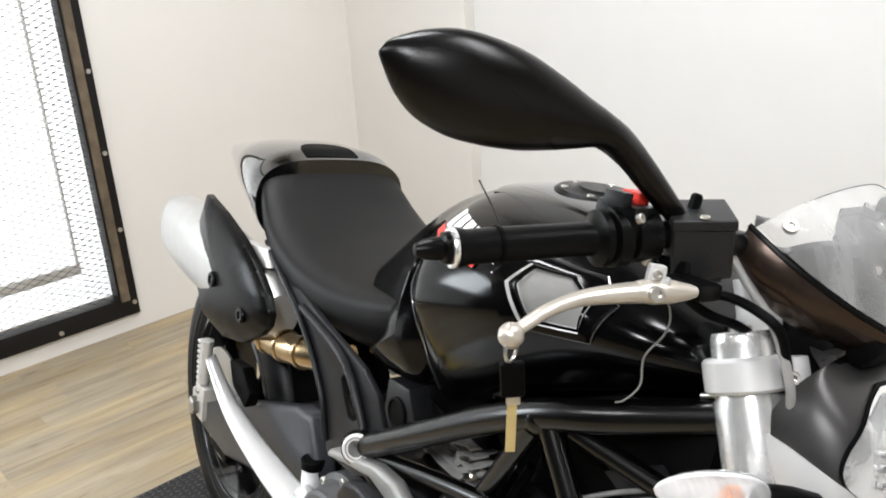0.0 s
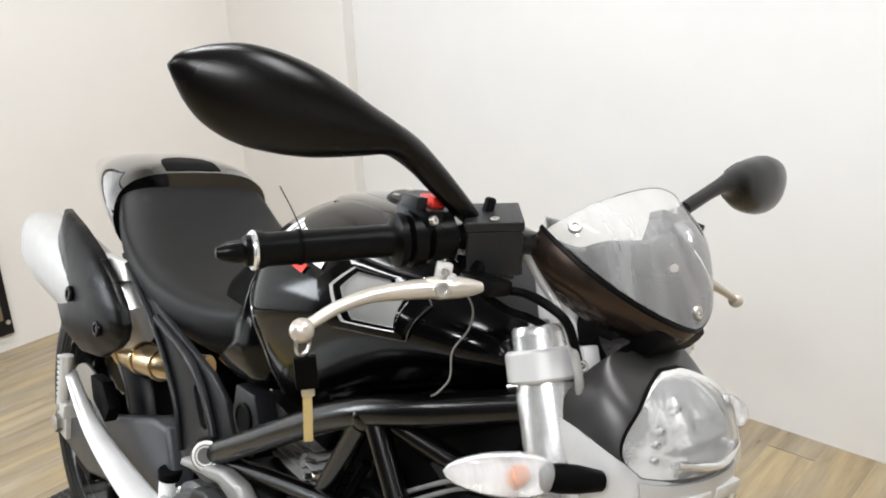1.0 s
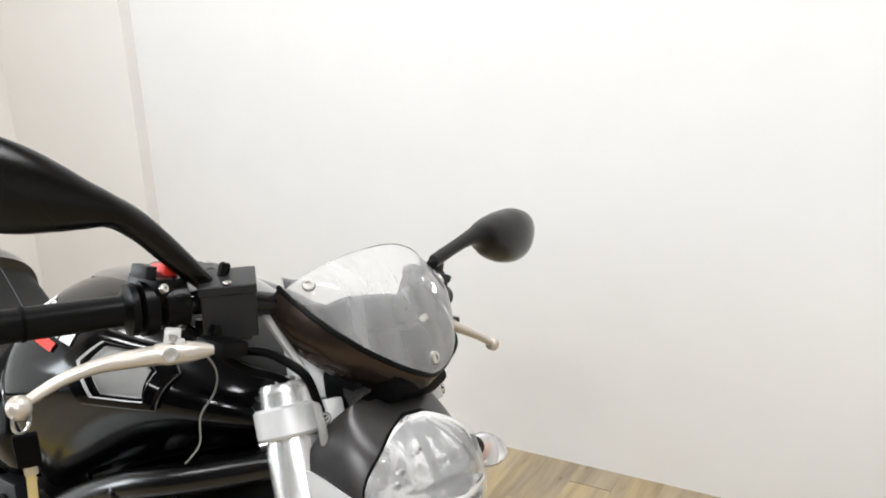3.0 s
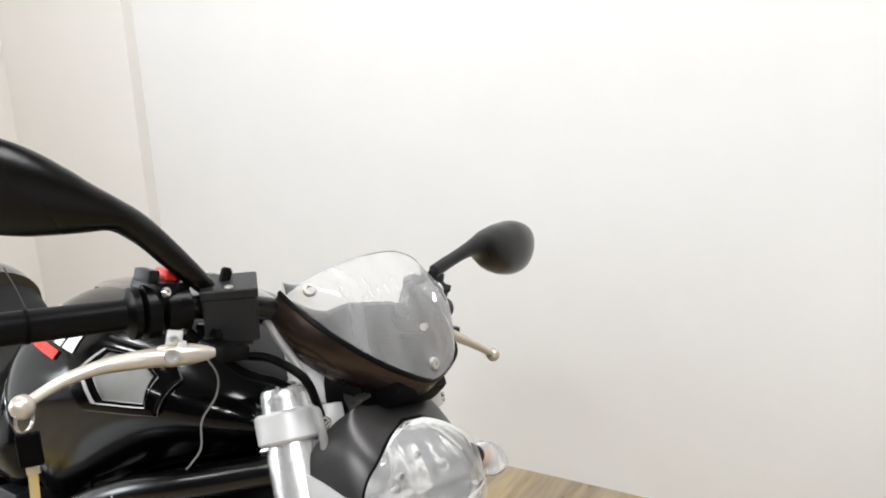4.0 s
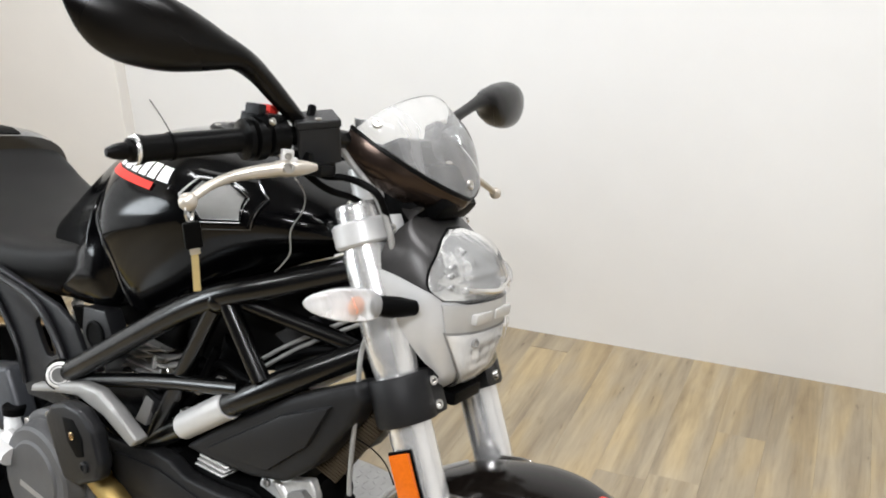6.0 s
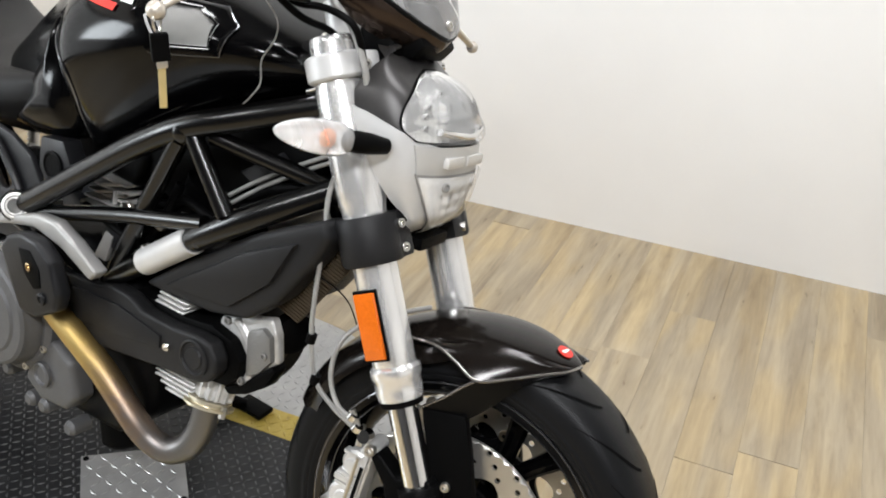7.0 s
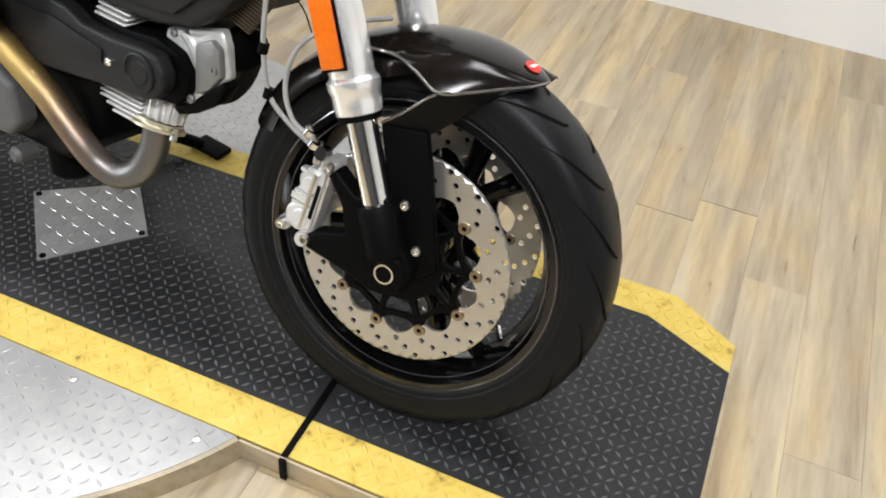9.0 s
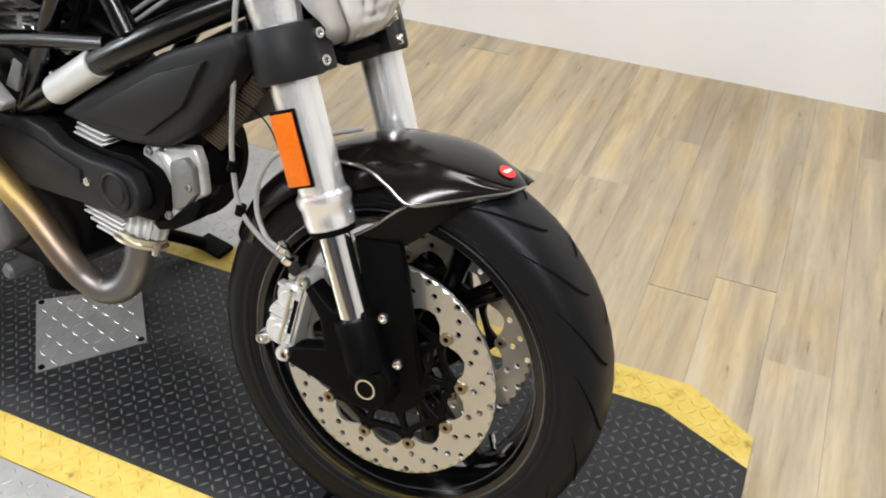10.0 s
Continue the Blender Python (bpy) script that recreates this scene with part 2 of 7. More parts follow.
def plank_wood():
    m, t, b = nodes_of("greyed_oak_planks")
    info = t.nodes.new("ShaderNodeObjectInfo")
    v = coords(t, (0.42, 5.0, 5.0))
    shift = t.nodes.new("ShaderNodeVectorMath")
    shift.operation = "ADD"
    mul = t.nodes.new("ShaderNodeMath")
    mul.operation = "MULTIPLY"
    mul.inputs[1].default_value = 37.0
    t.links.new(info.outputs["Random"], mul.inputs[0])
    t.links.new(v, shift.inputs[0])
    t.links.new(mul.outputs[0], shift.inputs[1])
    g1 = add(t, "ShaderNodeTexNoise", Scale=3.8, Detail=7.0, Roughness=0.60, Distortion=0.5)
    g2 = add(t, "ShaderNodeTexNoise", Scale=26.0, Detail=5.0, Roughness=0.6)
    t.links.new(shift.outputs[0], g1.inputs["Vector"])
    t.links.new(shift.outputs[0], g2.inputs["Vector"])
    c1 = ramp(t, g1.outputs["Fac"], [(0.22, (0.185, 0.142, 0.090)), (0.38, (0.285, 0.230, 0.157)), (0.50, (0.352, 0.290, 0.200)), (0.62, (0.408, 0.336, 0.230)), (0.80, (0.455, 0.380, 0.268))])
    c2 = ramp(t, g2.outputs["Fac"], [(0.30, (0.89, 0.88, 0.87)), (0.60, (1.0, 1.0, 1.0))])
    tone = ramp(t, info.outputs["Random"], [(0.0, (0.91, 0.895, 0.875)), (0.5, (0.98, 0.97, 0.95)), (1.0, (1.04, 1.03, 1.0))])
    # short dark dashes and small knots along the grain
    g3 = add(t, "ShaderNodeTexNoise", Scale=9.0, Detail=3.0, Roughness=0.55)
    wide = t.nodes.new("ShaderNodeVectorMath")
    wide.operation = "MULTIPLY"
    wide.inputs[1].default_value = (2.6, 1.0, 1.0)
    t.links.new(shift.outputs[0], wide.inputs[0])
    t.links.new(wide.outputs[0], g3.inputs["Vector"])
    c3 = ramp(t, g3.outputs["Fac"], [(0.24, (0.52, 0.46, 0.40)), (0.31, (0.93, 0.92, 0.905)), (0.44, (1.03, 1.03, 1.03))])
    # broad honey and grey patches
    g4 = add(t, "ShaderNodeTexNoise", Scale=2.3, Detail=2.0, Roughness=0.5, Distortion=0.3)
    t.links.new(wide.outputs[0], g4.inputs["Vector"])
    c4 = ramp(t, g4.outputs["Fac"], [(0.38, (0.91, 0.925, 0.95)), (0.50, (0.98, 0.98, 0.96)), (0.64, (1.05, 1.0, 0.86))])
    for extra in (c2, tone, c3, c4):
        mx = t.nodes.new("ShaderNodeMix")
        mx.data_type, mx.blend_type = "RGBA", "MULTIPLY"
        mx.inputs["Factor"].default_value = 1.0
        t.links.new(c1, mx.inputs["A"])
        t.links.new(extra, mx.inputs["B"])
        c1 = mx.outputs["Result"]
    t.links.new(c1, b.inputs["Base Color"])
    b.inputs["Roughness"].default_value = 0.42
    bp = add(t, "ShaderNodeBump", Strength=0.25, Distance=0.001)
    t.links.new(g1.outputs["Fac"], bp.inputs["Height"])
    t.links.new(bp.outputs["Normal"], b.inputs["Normal"])
    return m


PLANK = plank_wood()


def heated_pipe():
    """Header steel, straw gold at the top of the run and dull brown grey near the cylinder."""
    m, t, b = nodes_of("heat_tinted_steel")
    c = t.nodes.new("ShaderNodeTexCoord")
    s = t.nodes.new("ShaderNodeSeparateXYZ")
    t.links.new(c.outputs["Generated"], s.inputs[0])
    n = add(t, "ShaderNodeTexNoise", Scale=14.0, Detail=5.0)
    t.links.new(c.outputs["Generated"], n.inputs["Vector"])
    a = t.nodes.new("ShaderNodeMath")
    a.operation = "MULTIPLY_ADD"
    a.inputs[1].default_value = 0.22
    t.links.new(n.outputs["Fac"], a.inputs[0])
    t.links.new(s.outputs["X"], a.inputs[2])
    col = ramp(t, a.outputs[0], [(0.1, (0.58, 0.42, 0.16)), (0.56, (0.50, 0.35, 0.125)), (0.76, (0.26, 0.185, 0.13)), (0.90, (0.205, 0.185, 0.175)), (1.05, (0.20, 0.195, 0.19))])
    t.links.new(col, b.inputs["Base Color"])
    b.inputs["Metallic"].default_value, b.inputs["Roughness"].default_value = 0.90, 0.45
    return m


HEATED = heated_pipe()


def glow(name, colour, strength):
    m, t, b = nodes_of(name)
    b.inputs["Base Color"].default_value = (0.8, 0.8, 0.8, 1)
    b.inputs["Emission Color"].default_value = (*colour, 1)
    b.inputs["Emission Strength"].default_value = strength
    return m


LAMP_GLOW = glow("lamp_diffuser", (1.0, 0.96, 0.9), 5.0)
SKY_GLOW = glow("bright_daylight", (0.95, 0.98, 1.0), 1.15)
WIRE = surface("galvanised_wire", (0.10, 0.10, 0.10), 0.5, metal=0.4)

# ---- mesh helpers ----
I4 = Matrix.Identity(4)


def part(name, bm, material, parent=None, label="", m=I4, sharp=35):
    """Links a bmesh as one mesh object, its origin in its middle, under a thing or a part."""
    bm.transform(m)
    bmesh.ops.recalc_face_normals(bm, faces=bm.faces)
    lo = Vector([min(v.co[i] for v in bm.verts) for i in range(3)])
    hi = Vector([max(v.co[i] for v in bm.verts) for i in range(3)])
    mid = (lo + hi) / 2
    bmesh.ops.translate(bm, verts=bm.verts, vec=-mid)
    me = bpy.data.meshes.new(name)
    bm.to_mesh(me)
    bm.free()
    me.materials.append(material)
    for p in me.polygons:
        p.use_smooth = True
    me.set_sharp_from_angle(angle=radians(sharp))
    ob = new(name, me)
    base = Vector()
    up = parent
    while up:
        base += up.location
        up = up.parent
    ob.location = mid - base
    ob.parent = parent
    if label:
        ob["label"] = label
    return ob


def thing(name, at=(0, 0, 0), **tags):
    ob = new(name)
    ob.empty_display_size = 0.05
    ob.location = at
    return tagged(ob, **tags)


def join(*meshes):
    out = bmesh.new()
    for bm in meshes:
        me = bpy.data.meshes.new("tmp")
        bm.to_mesh(me)
        out.from_mesh(me)
        bm.free()
        bpy.data.meshes.remove(me)
    return out


def spline(pts, n=8):
    """Points of a smooth line through pts, n to each stretch."""
    p = [Vector(q) for q in pts]
    p = [2 * p[0] - p[1], *p, 2 * p[-1] - p[-2]]
    out = []
    for i in range(1, len(p) - 2):
        for k in range(n):
            t = k / n
            a, b, c, d = p[i - 1:i + 3]
            out.append(0.5 * (2 * b + (c - a) * t + (2 * a - 5 * b + 4 * c - d) * t * t + (3 * b - a - 3 * c + d) * t ** 3))
    out.append(p[-2])
    return out


def curve1(x, stops):
    """A smooth value at x through (x, value) stops in rising x."""
    xs = [s[0] for s in stops]
    if x <= xs[0]:
        return stops[0][1]
    if x >= xs[-1]:
        return stops[-1][1]
    i = max(k for k in range(len(xs)) if xs[k] <= x)
    i = min(i, len(xs) - 2)
    y = [s[1] for s in stops]
    t = (x - xs[i]) / (xs[i + 1] - xs[i])
    m0 = (y[i + 1] - y[max(i - 1, 0)]) / (xs[i + 1] - xs[max(i - 1, 0)])
    j = min(i + 2, len(xs) - 1)
    m1 = (y[j] - y[i]) / (xs[j] - xs[i])
    h = xs[i + 1] - xs[i]
    return (2 * t ** 3 - 3 * t * t + 1) * y[i] + (t ** 3 - 2 * t * t + t) * h * m0 + (3 * t * t - 2 * t ** 3) * y[i + 1] + (t ** 3 - t * t) * h * m1


def loft(rings, cap=True, closed=True):
    bm = bmesh.new()
    rows = [[bm.verts.new(p) for p in r] for r in rings]
    n = len(rows[0])
    for a, b in zip(rows, rows[1:]):
        for i in range(n if closed else n - 1):
            bm.faces.new((a[i], a[(i + 1) % n], b[(i + 1) % n], b[i]))
    if cap and closed:
        bm.faces.new(rows[0])
        bm.faces.new(rows[-1][::-1])
    return bm


def tube(pts, radius, seg=14, flat=1.0):
    """A round bar along pts; radius may be a list; flat squashes it along its own up."""
    pts = [Vector(p) for p in pts]
    rings = []
    up = Vector((0, 0, 1))
    for i, p in enumerate(pts):
        d = (pts[min(i + 1, len(pts) - 1)] - pts[max(i - 1, 0)]).normalized()
        if i == 0 and abs(d.z) > 0.95:
            up = Vector((1, 0, 0))
        side = d.cross(up).normalized()
        up = side.cross(d).normalized()
        r = radius[i] if isinstance(radius, (list, tuple)) else radius
        rings.append([p + side * r * math.cos(a) + up * r * flat * math.sin(a) for a in [2 * math.pi * k / seg for k in range(seg)]])
    return loft(rings)


def revolve(profile, origin, axis, seg=48, closed=False):
    """Turns (distance along the axis, radius) pairs about the axis."""
    axis = Vector(axis).normalized()
    a = axis.orthogonal().normalized()
    b = axis.cross(a)
    o = Vector(origin)
    rings = [[o + axis * h + (a * math.cos(t) + b * math.sin(t)) * max(r, 1e-5) for t in [2 * math.pi * k / seg for k in range(seg)]] for h, r in profile]
    if closed:
        rings.append(rings[0])
        bm = loft(rings, cap=False)
        bmesh.ops.remove_doubles(bm, verts=bm.verts, dist=1e-6)
        return bm
    return loft(rings)


def box(c, size, bevel=0.002, m=I4, seg=2):
    bm = bmesh.new()
    bmesh.ops.create_cube(bm, size=1)
    bmesh.ops.scale(bm, verts=bm.verts, vec=size)
    if bevel:
        bmesh.ops.bevel(bm, geom=bm.edges[:], offset=bevel, segments=seg, profile=0.7, affect="EDGES")
    bmesh.ops.translate(bm, verts=bm.verts, vec=c)
    bm.transform(m)
    return bm


def prism(outline, y0, y1, bevel=0.003, seg=2):
    """A plate with an outline in (x, z) from y0 to y1, its edges rounded."""
    bm = bmesh.new()
    a = [bm.verts.new((x, y0, z)) for x, z in outline]
    b = [bm.verts.new((x, y1, z)) for x, z in outline]
    n = len(a)
    bm.faces.new(a[::-1])
    bm.faces.new(b)
    for i in range(n):
        bm.faces.new((a[i], a[(i + 1) % n], b[(i + 1) % n], b[i]))
    bmesh.ops.recalc_face_normals(bm, faces=bm.faces)
    if bevel:
        bmesh.ops.bevel(bm, geom=bm.edges[:], offset=bevel, segments=seg, profile=0.6, affect="EDGES", clamp_overlap=True)
    return bm


def ringplate(outer, inner, y0, y1):
    """A plate with a hole: outer and inner outlines in (x, z) with as many points each."""
    bm = bmesh.new()
    loops = [[bm.verts.new((x, y, z)) for x, z in o] for o, y in ((outer, y0), (inner, y0), (inner, y1), (outer, y1))]
    n = len(outer)
    for a, b in zip(loops, loops[1:] + loops[:1]):
        for i in range(n):
            bm.faces.new((a[i], a[(i + 1) % n], b[(i + 1) % n], b[i]))
    bmesh.ops.recalc_face_normals(bm, faces=bm.faces)
    return bm


def sheet(f, nu, nv, thick):
    """A shell of a surface f(u, v), u and v from 0 to 1."""
    bm = bmesh.new()
    vs = [[bm.verts.new(f(i / nu, j / nv)) for j in range(nv + 1)] for i in range(nu + 1)]
    for i in range(nu):
        for j in range(nv):
            bm.faces.new((vs[i][j], vs[i + 1][j], vs[i + 1][j + 1], vs[i][j + 1]))
    bmesh.ops.remove_doubles(bm, verts=bm.verts, dist=1e-5)
    bmesh.ops.recalc_face_normals(bm, faces=bm.faces)
    if thick:
        bmesh.ops.solidify(bm, geom=bm.faces[:], thickness=thick)
    return bm


def bolt(at, axis, r, h, sock=True):
    """A cap screw head with a hexagon socket."""
    prof = [(0, r), (h * 0.8, r), (h, r * 0.85), (h, r * 0.5)]
    if sock:
        prof += [(h * 0.45, r * 0.48), (h * 0.45, 0)]
    return revolve(prof, at, axis, 16)


def mirrored(bm):
    bm.transform(Matrix.Diagonal((1, -1, 1, 1)))
    bmesh.ops.reverse_faces(bm, faces=bm.faces)
    return bm


# FRONT: wheel and fork, TOP: bar, lamps and screen, BODY: the rest; the front end stands steered to the left, the whole machine leans on its side stand
FRONT = Matrix(((1.04568, -0.17355, -0.00638, -0.00000), (0.16868, 1.00568, 0.28939, -0.00000), (-0.04133, -0.28650, 1.01971, -0.02650), (0.00000, 0.00000, 0.00000, 1.00000)))
TOP = Matrix(((1.10319, -0.18136, -0.00673, 0.00018), (0.17796, 1.05094, 0.30531, -0.00810), (-0.04360, -0.29939, 1.07580, -0.05505), (0.00000, 0.00000, 0.00000, 1.00000)))
BODY = Matrix(((1.10135, -0.04809, 0.00000, -0.01404), (0.04195, 1.07861, 0.22286, 0.00665), (-0.03464, -0.22265, 1.07964, -0.05450), (0.00000, 0.00000, 0.00000, 1.00000)))


# ---- the room ----
def slab(name, r0, r1, q0, q1, z0, z1, material, label="", category="", bevel=0.0, parent=None):
    bm = box(((r0 + r1) / 2, (q0 + q1) / 2, (z0 + z1) / 2), (r1 - r0, q1 - q0, z1 - z0), bevel)
    ob = part(name, bm, material, parent, m=ROOM)
    if not parent:
        tagged(ob, label, category, kind="structure")
    return ob


R0, R1, Q0, QW = -2.83, 4.5, -5.0, 1.698
floor = slab("floor", R0 - 0.4, R1 + 0.2, Q0 - 0.2, QW + 0.5, FLOOR - 0.12, FLOOR - 0.008, OLD_WOOD, "greyed oak plank floor of the showroom", "floor")
# Ceiling, east and south walls are unseen; tones chosen for the bike's reflections.
slab("ceiling", R0 - 0.4, R1 + 0.2, Q0 - 0.2, QW + 0.5, CEIL, CEIL + 0.1, CEIL_PAINT, "unseen dark grey ceiling that keeps reflections dark", "ceiling")
slab("wall_north", -2.143, R1, QW, QW + 0.25, FLOOR - 0.1, CEIL, WALL_PAINT, "white painted plaster wall behind the motorcycle", "wall", 0.006)
slab("wall_pilaster", R0 - 0.2, -2.143, 1.652, QW + 0.25, FLOOR - 0.1, CEIL, CREAM_PAINT, "cream painted wall pier in the corner", "wall", 0.006)
slab("wall_east", R1, R1 + 0.2, Q0, QW + 0.25, FLOOR - 0.1, CEIL, WALL_PAINT, "unseen white wall that brightens reflections", "wall")
slab("wall_south", R0, R1, Q0 - 0.2, Q0, FLOOR - 0.1, CEIL, DARK_WALL, "unseen charcoal wall that keeps reflections dark", "wall")
# the wall with the screened window, round its opening
# South and upper part is unseen, extended so the tank reflects it.
WQ0, WQ1, WZ0, WZ1 = -1.95, 0.583, 0.015, 2.05
west = slab("wall_west", R0 - 0.2, R0, WQ1, 1.6515, FLOOR - 0.1, CEIL, CREAM_PAINT, "cream painted wall with a screened window", "wall")
# Unseen section, charcoal so that the tank reflects something dark.
slab("wall_section", R0 - 0.2, R0, Q0, WQ0, FLOOR - 0.1, CEIL, DARK_WALL, parent=west)
slab("wall_section", R0 - 0.2, R0, WQ0, WQ1, WZ1, CEIL, CREAM_PAINT, parent=west)
slab("wall_section", R0 - 0.2, R0, WQ0, WQ1, FLOOR - 0.1, WZ0, CREAM_PAINT, parent=west)


def window():
    w = thing("window_1", ROOM @ Vector((R0, (WQ0 + WQ1) / 2, WZ0)), label="black steel framed window with wood strips and expanded metal screen", category="window", kind="structure")
    f = 0.068
    for q0, q1, z0, z1 in ((WQ0, WQ0 + f, WZ0, WZ1), (WQ1 - f, WQ1, WZ0, WZ1), (WQ0 + f, WQ1 - f, WZ0, WZ0 + f), (WQ0 + f, WQ1 - f, WZ1 - f, WZ1)):
        fr = part("window_frame", box((R0 - 0.01, (q0 + q1) / 2, (z0 + z1) / 2), (0.06, q1 - q0, z1 - z0), 0.003), BLACK_STEEL, w, m=ROOM)
    for q in (WQ0 + 0.046, WQ1 - 0.046):
        part("wood_strip", box((R0 + 0.024, q, (WZ0 + WZ1) / 2), (0.014, 0.030, WZ1 - WZ0 - 0.12), 0.003), OLD_WOOD, w, "worn brown wooden strip", m=ROOM)
    for k in range(8):
        z = WZ0 + 0.046 + 0.277 * k
        for q in (WQ0 + 0.015, WQ1 - 0.015):
            part("bolt", bolt((R0 + 0.02, q, z), (1, 0, 0), 0.008, 0.006), STEEL, w, "round zinc bolt head", m=ROOM)
    for k in range(9):
        part("bolt", bolt((R0 + 0.02, WQ1 - 0.285 - 0.28 * k, WZ0 + 0.02), (1, 0, 0), 0.008, 0.006), STEEL, w, m=ROOM)
    # expanded metal: zigzag wires that meet at the knots
    bm = bmesh.new()
    a0, a1, z0, z1 = WQ0 + f, WQ1 - f, WZ0 + f, WZ1 - f
    dq, dz = 0.046, 0.0112
    rows = int((z1 - z0) / (2 * dz))
    cols = int((a1 - a0) / dq)
    for j in range(rows):
        zc = z0 + dz + 2 * dz * j
        for i in range(cols):
            qa = a1 - dq * (i + 1)
            # Left of here the strands are thinned to imitate washed-out glare.
            no_glare = qa > 0.38
            h = 0.0014 if no_glare else 0.0011
            for s in (-1, 1):
                for (q_a, z_a), (q_b, z_b) in (((qa, zc), (qa + dq / 2, zc + s * dz)), ((qa + dq / 2, zc + s * dz), (qa + dq, zc))):
                    v = [bm.verts.new((R0 - 0.014 + e, q, z + d)) for q, z, d, e in ((q_a, z_a, -h, 0), (q_b, z_b, -h, 0.002), (q_b, z_b, h, 0.002), (q_a, z_a, h, 0))]
                    bm.faces.new(v)
            # the knots where the strands meet are twisted and thicker, halved where glare hides them
            k = 1.0 if no_glare else 0.5
            for q, z in ((qa, zc), (qa + dq / 2, zc + dz)):
                bm.faces.new([bm.verts.new((R0 - 0.012, q + a * k, z + b * k)) for a, b in ((-0.0065, 0), (0, -0.0026), (0.0065, 0), (0, 0.0026))])
    sc = part("screen", bm, WIRE, w, "expanded metal screen", m=ROOM)
    sc["kind"] = "stuff"
    part("mullion", box((R0 - 0.06, 0.426, (0.234 + WZ1 - f) / 2), (0.02, 0.006, WZ1 - f - 0.234), 0.001), CAST_ALU, w, m=ROOM)
    part("inner_rail", box((R0 - 0.06, (WQ0 + f + 0.433) / 2, 0.215), (0.02, 0.433 - WQ0 - f, 0.037), 0.002), CAST_ALU, w, m=ROOM)
    back = part("backdrop", box((R0 - 0.9, -0.6, 1.2), (0.02, 5.2, 4.0), 0), SKY_GLOW, None, m=ROOM)
    tagged(back, "bright overcast daylight outside the screened window", "backdrop", kind="structure")


window()


# Fixtures added round the lamps, all out of view.
def ceiling_light(r, q):
    c = thing("ceiling_light", ROOM @ Vector((r, q, CEIL - 0.03)), label="unseen long white ceiling light fixture added over a lamp", category="ceiling light", group="showroom ceiling lights")
    part("housing", box((r, q, CEIL - 0.025), (1.25, 0.34, 0.05), 0.004), FIXTURE, c, m=ROOM)
    part("diffuser", box((r, q, CEIL - 0.058), (1.18, 0.29, 0.015), 0.004), LAMP_GLOW, c, "glowing white diffuser", m=ROOM)


for r, q, watts in LAMPS:
    ceiling_light(r, q)


# ---- the lift in the floor ----
def fill_poly(outline, z0, z1, bevel=0.0):
    bm = bmesh.new()
    a = [bm.verts.new((x, y, z0)) for x, y in outline]
    b = [bm.verts.new((x, y, z1)) for x, y in outline]
    n = len(a)
    bm.faces.new(a[::-1])
    bm.faces.new(b)
    for i in range(n):
        bm.faces.new((a[i], a[(i + 1) % n], b[(i + 1) % n], b[i]))
    bmesh.ops.recalc_face_normals(bm, faces=bm.faces)
    return bm


def inside(p, poly):
    x, y = p
    hit = False
    for (x0, y0), (x1, y1) in zip(poly, poly[1:] + poly[:1]):
        if (y0 > y) != (y1 > y) and x < (x1 - x0) * (y - y0) / (y1 - y0) + x0:
            hit = not hit
    return hit


def tread(poly, z, pitch, size, high, turn=0.0, keep=lambda p: True):
    """Raised lozenges of a tread plate, turned by quarters in turn, inside an outline."""
    verts, faces = [], []
    xs, ys = [p[0] for p in poly], [p[1] for p in poly]
    c, s = math.cos(turn), math.sin(turn)
    cx, cy = sum(xs) / len(xs), sum(ys) / len(ys)
    span = max(max(xs) - min(xs), max(ys) - min(ys)) * 0.75
    n = int(span / pitch)
    for i in range(-n, n + 1):
        for j in range(-n, n + 1):
            u, v = i * pitch, j * pitch
            px, py = cx + c * u - s * v, cy + s * u + c * v
            a = turn + math.radians(45 if (i + j) % 2 else -45)
            dx, dy = math.cos(a) * size / 2, math.sin(a) * size / 2
            wx, wy = -dy * 0.30, dx * 0.30
            ends = [(px + dx * 1.1, py + dy * 1.1), (px - dx * 1.1, py - dy * 1.1)]
            if not all(inside(e, poly) and keep(e) for e in ends):
                continue
            k = len(verts)
            verts += [(px + dx, py + dy, z), (px + wx, py + wy, z), (px - dx, py - dy, z), (px - wx, py - wy, z),
                      (px + dx * 0.72, py + dy * 0.72, z + high), (px + wx * 0.45, py + wy * 0.45, z + high), (px - dx * 0.72, py - dy * 0.72, z + high), (px - wx * 0.45, py - wy * 0.45, z + high)]
            faces += [(k + 4, k + 5, k + 6, k + 7)] + [(k + e, k + (e + 1) % 4, k + 4 + (e + 1) % 4, k + 4 + e) for e in range(4)]
    me = bpy.data.meshes.new("tread")
    me.from_pydata(verts, [], faces)
    bm = bmesh.new()
    bm.from_mesh(me)
    bpy.data.meshes.remove(me)
    return bm


LQ0, LQ1, LR0, LR1, STRIP = -0.165, 0.443, -1.773, 0.508, 0.073
LIFT = [(LR0, LQ0), (LR1 - 0.118, LQ0), (LR1, LQ0 + 0.077), (LR1, LQ1 - 0.077), (LR1 - 0.118, LQ1), (LR0, LQ1)]
INNER = [(LR0, LQ0 + STRIP), (LR1 - 0.156, LQ0 + STRIP), (LR1, LQ0 + STRIP + 0.07), (LR1, LQ1 - STRIP - 0.07), (LR1 - 0.156, LQ1 - STRIP), (LR0, LQ1 - STRIP)]
SLOT = -0.081


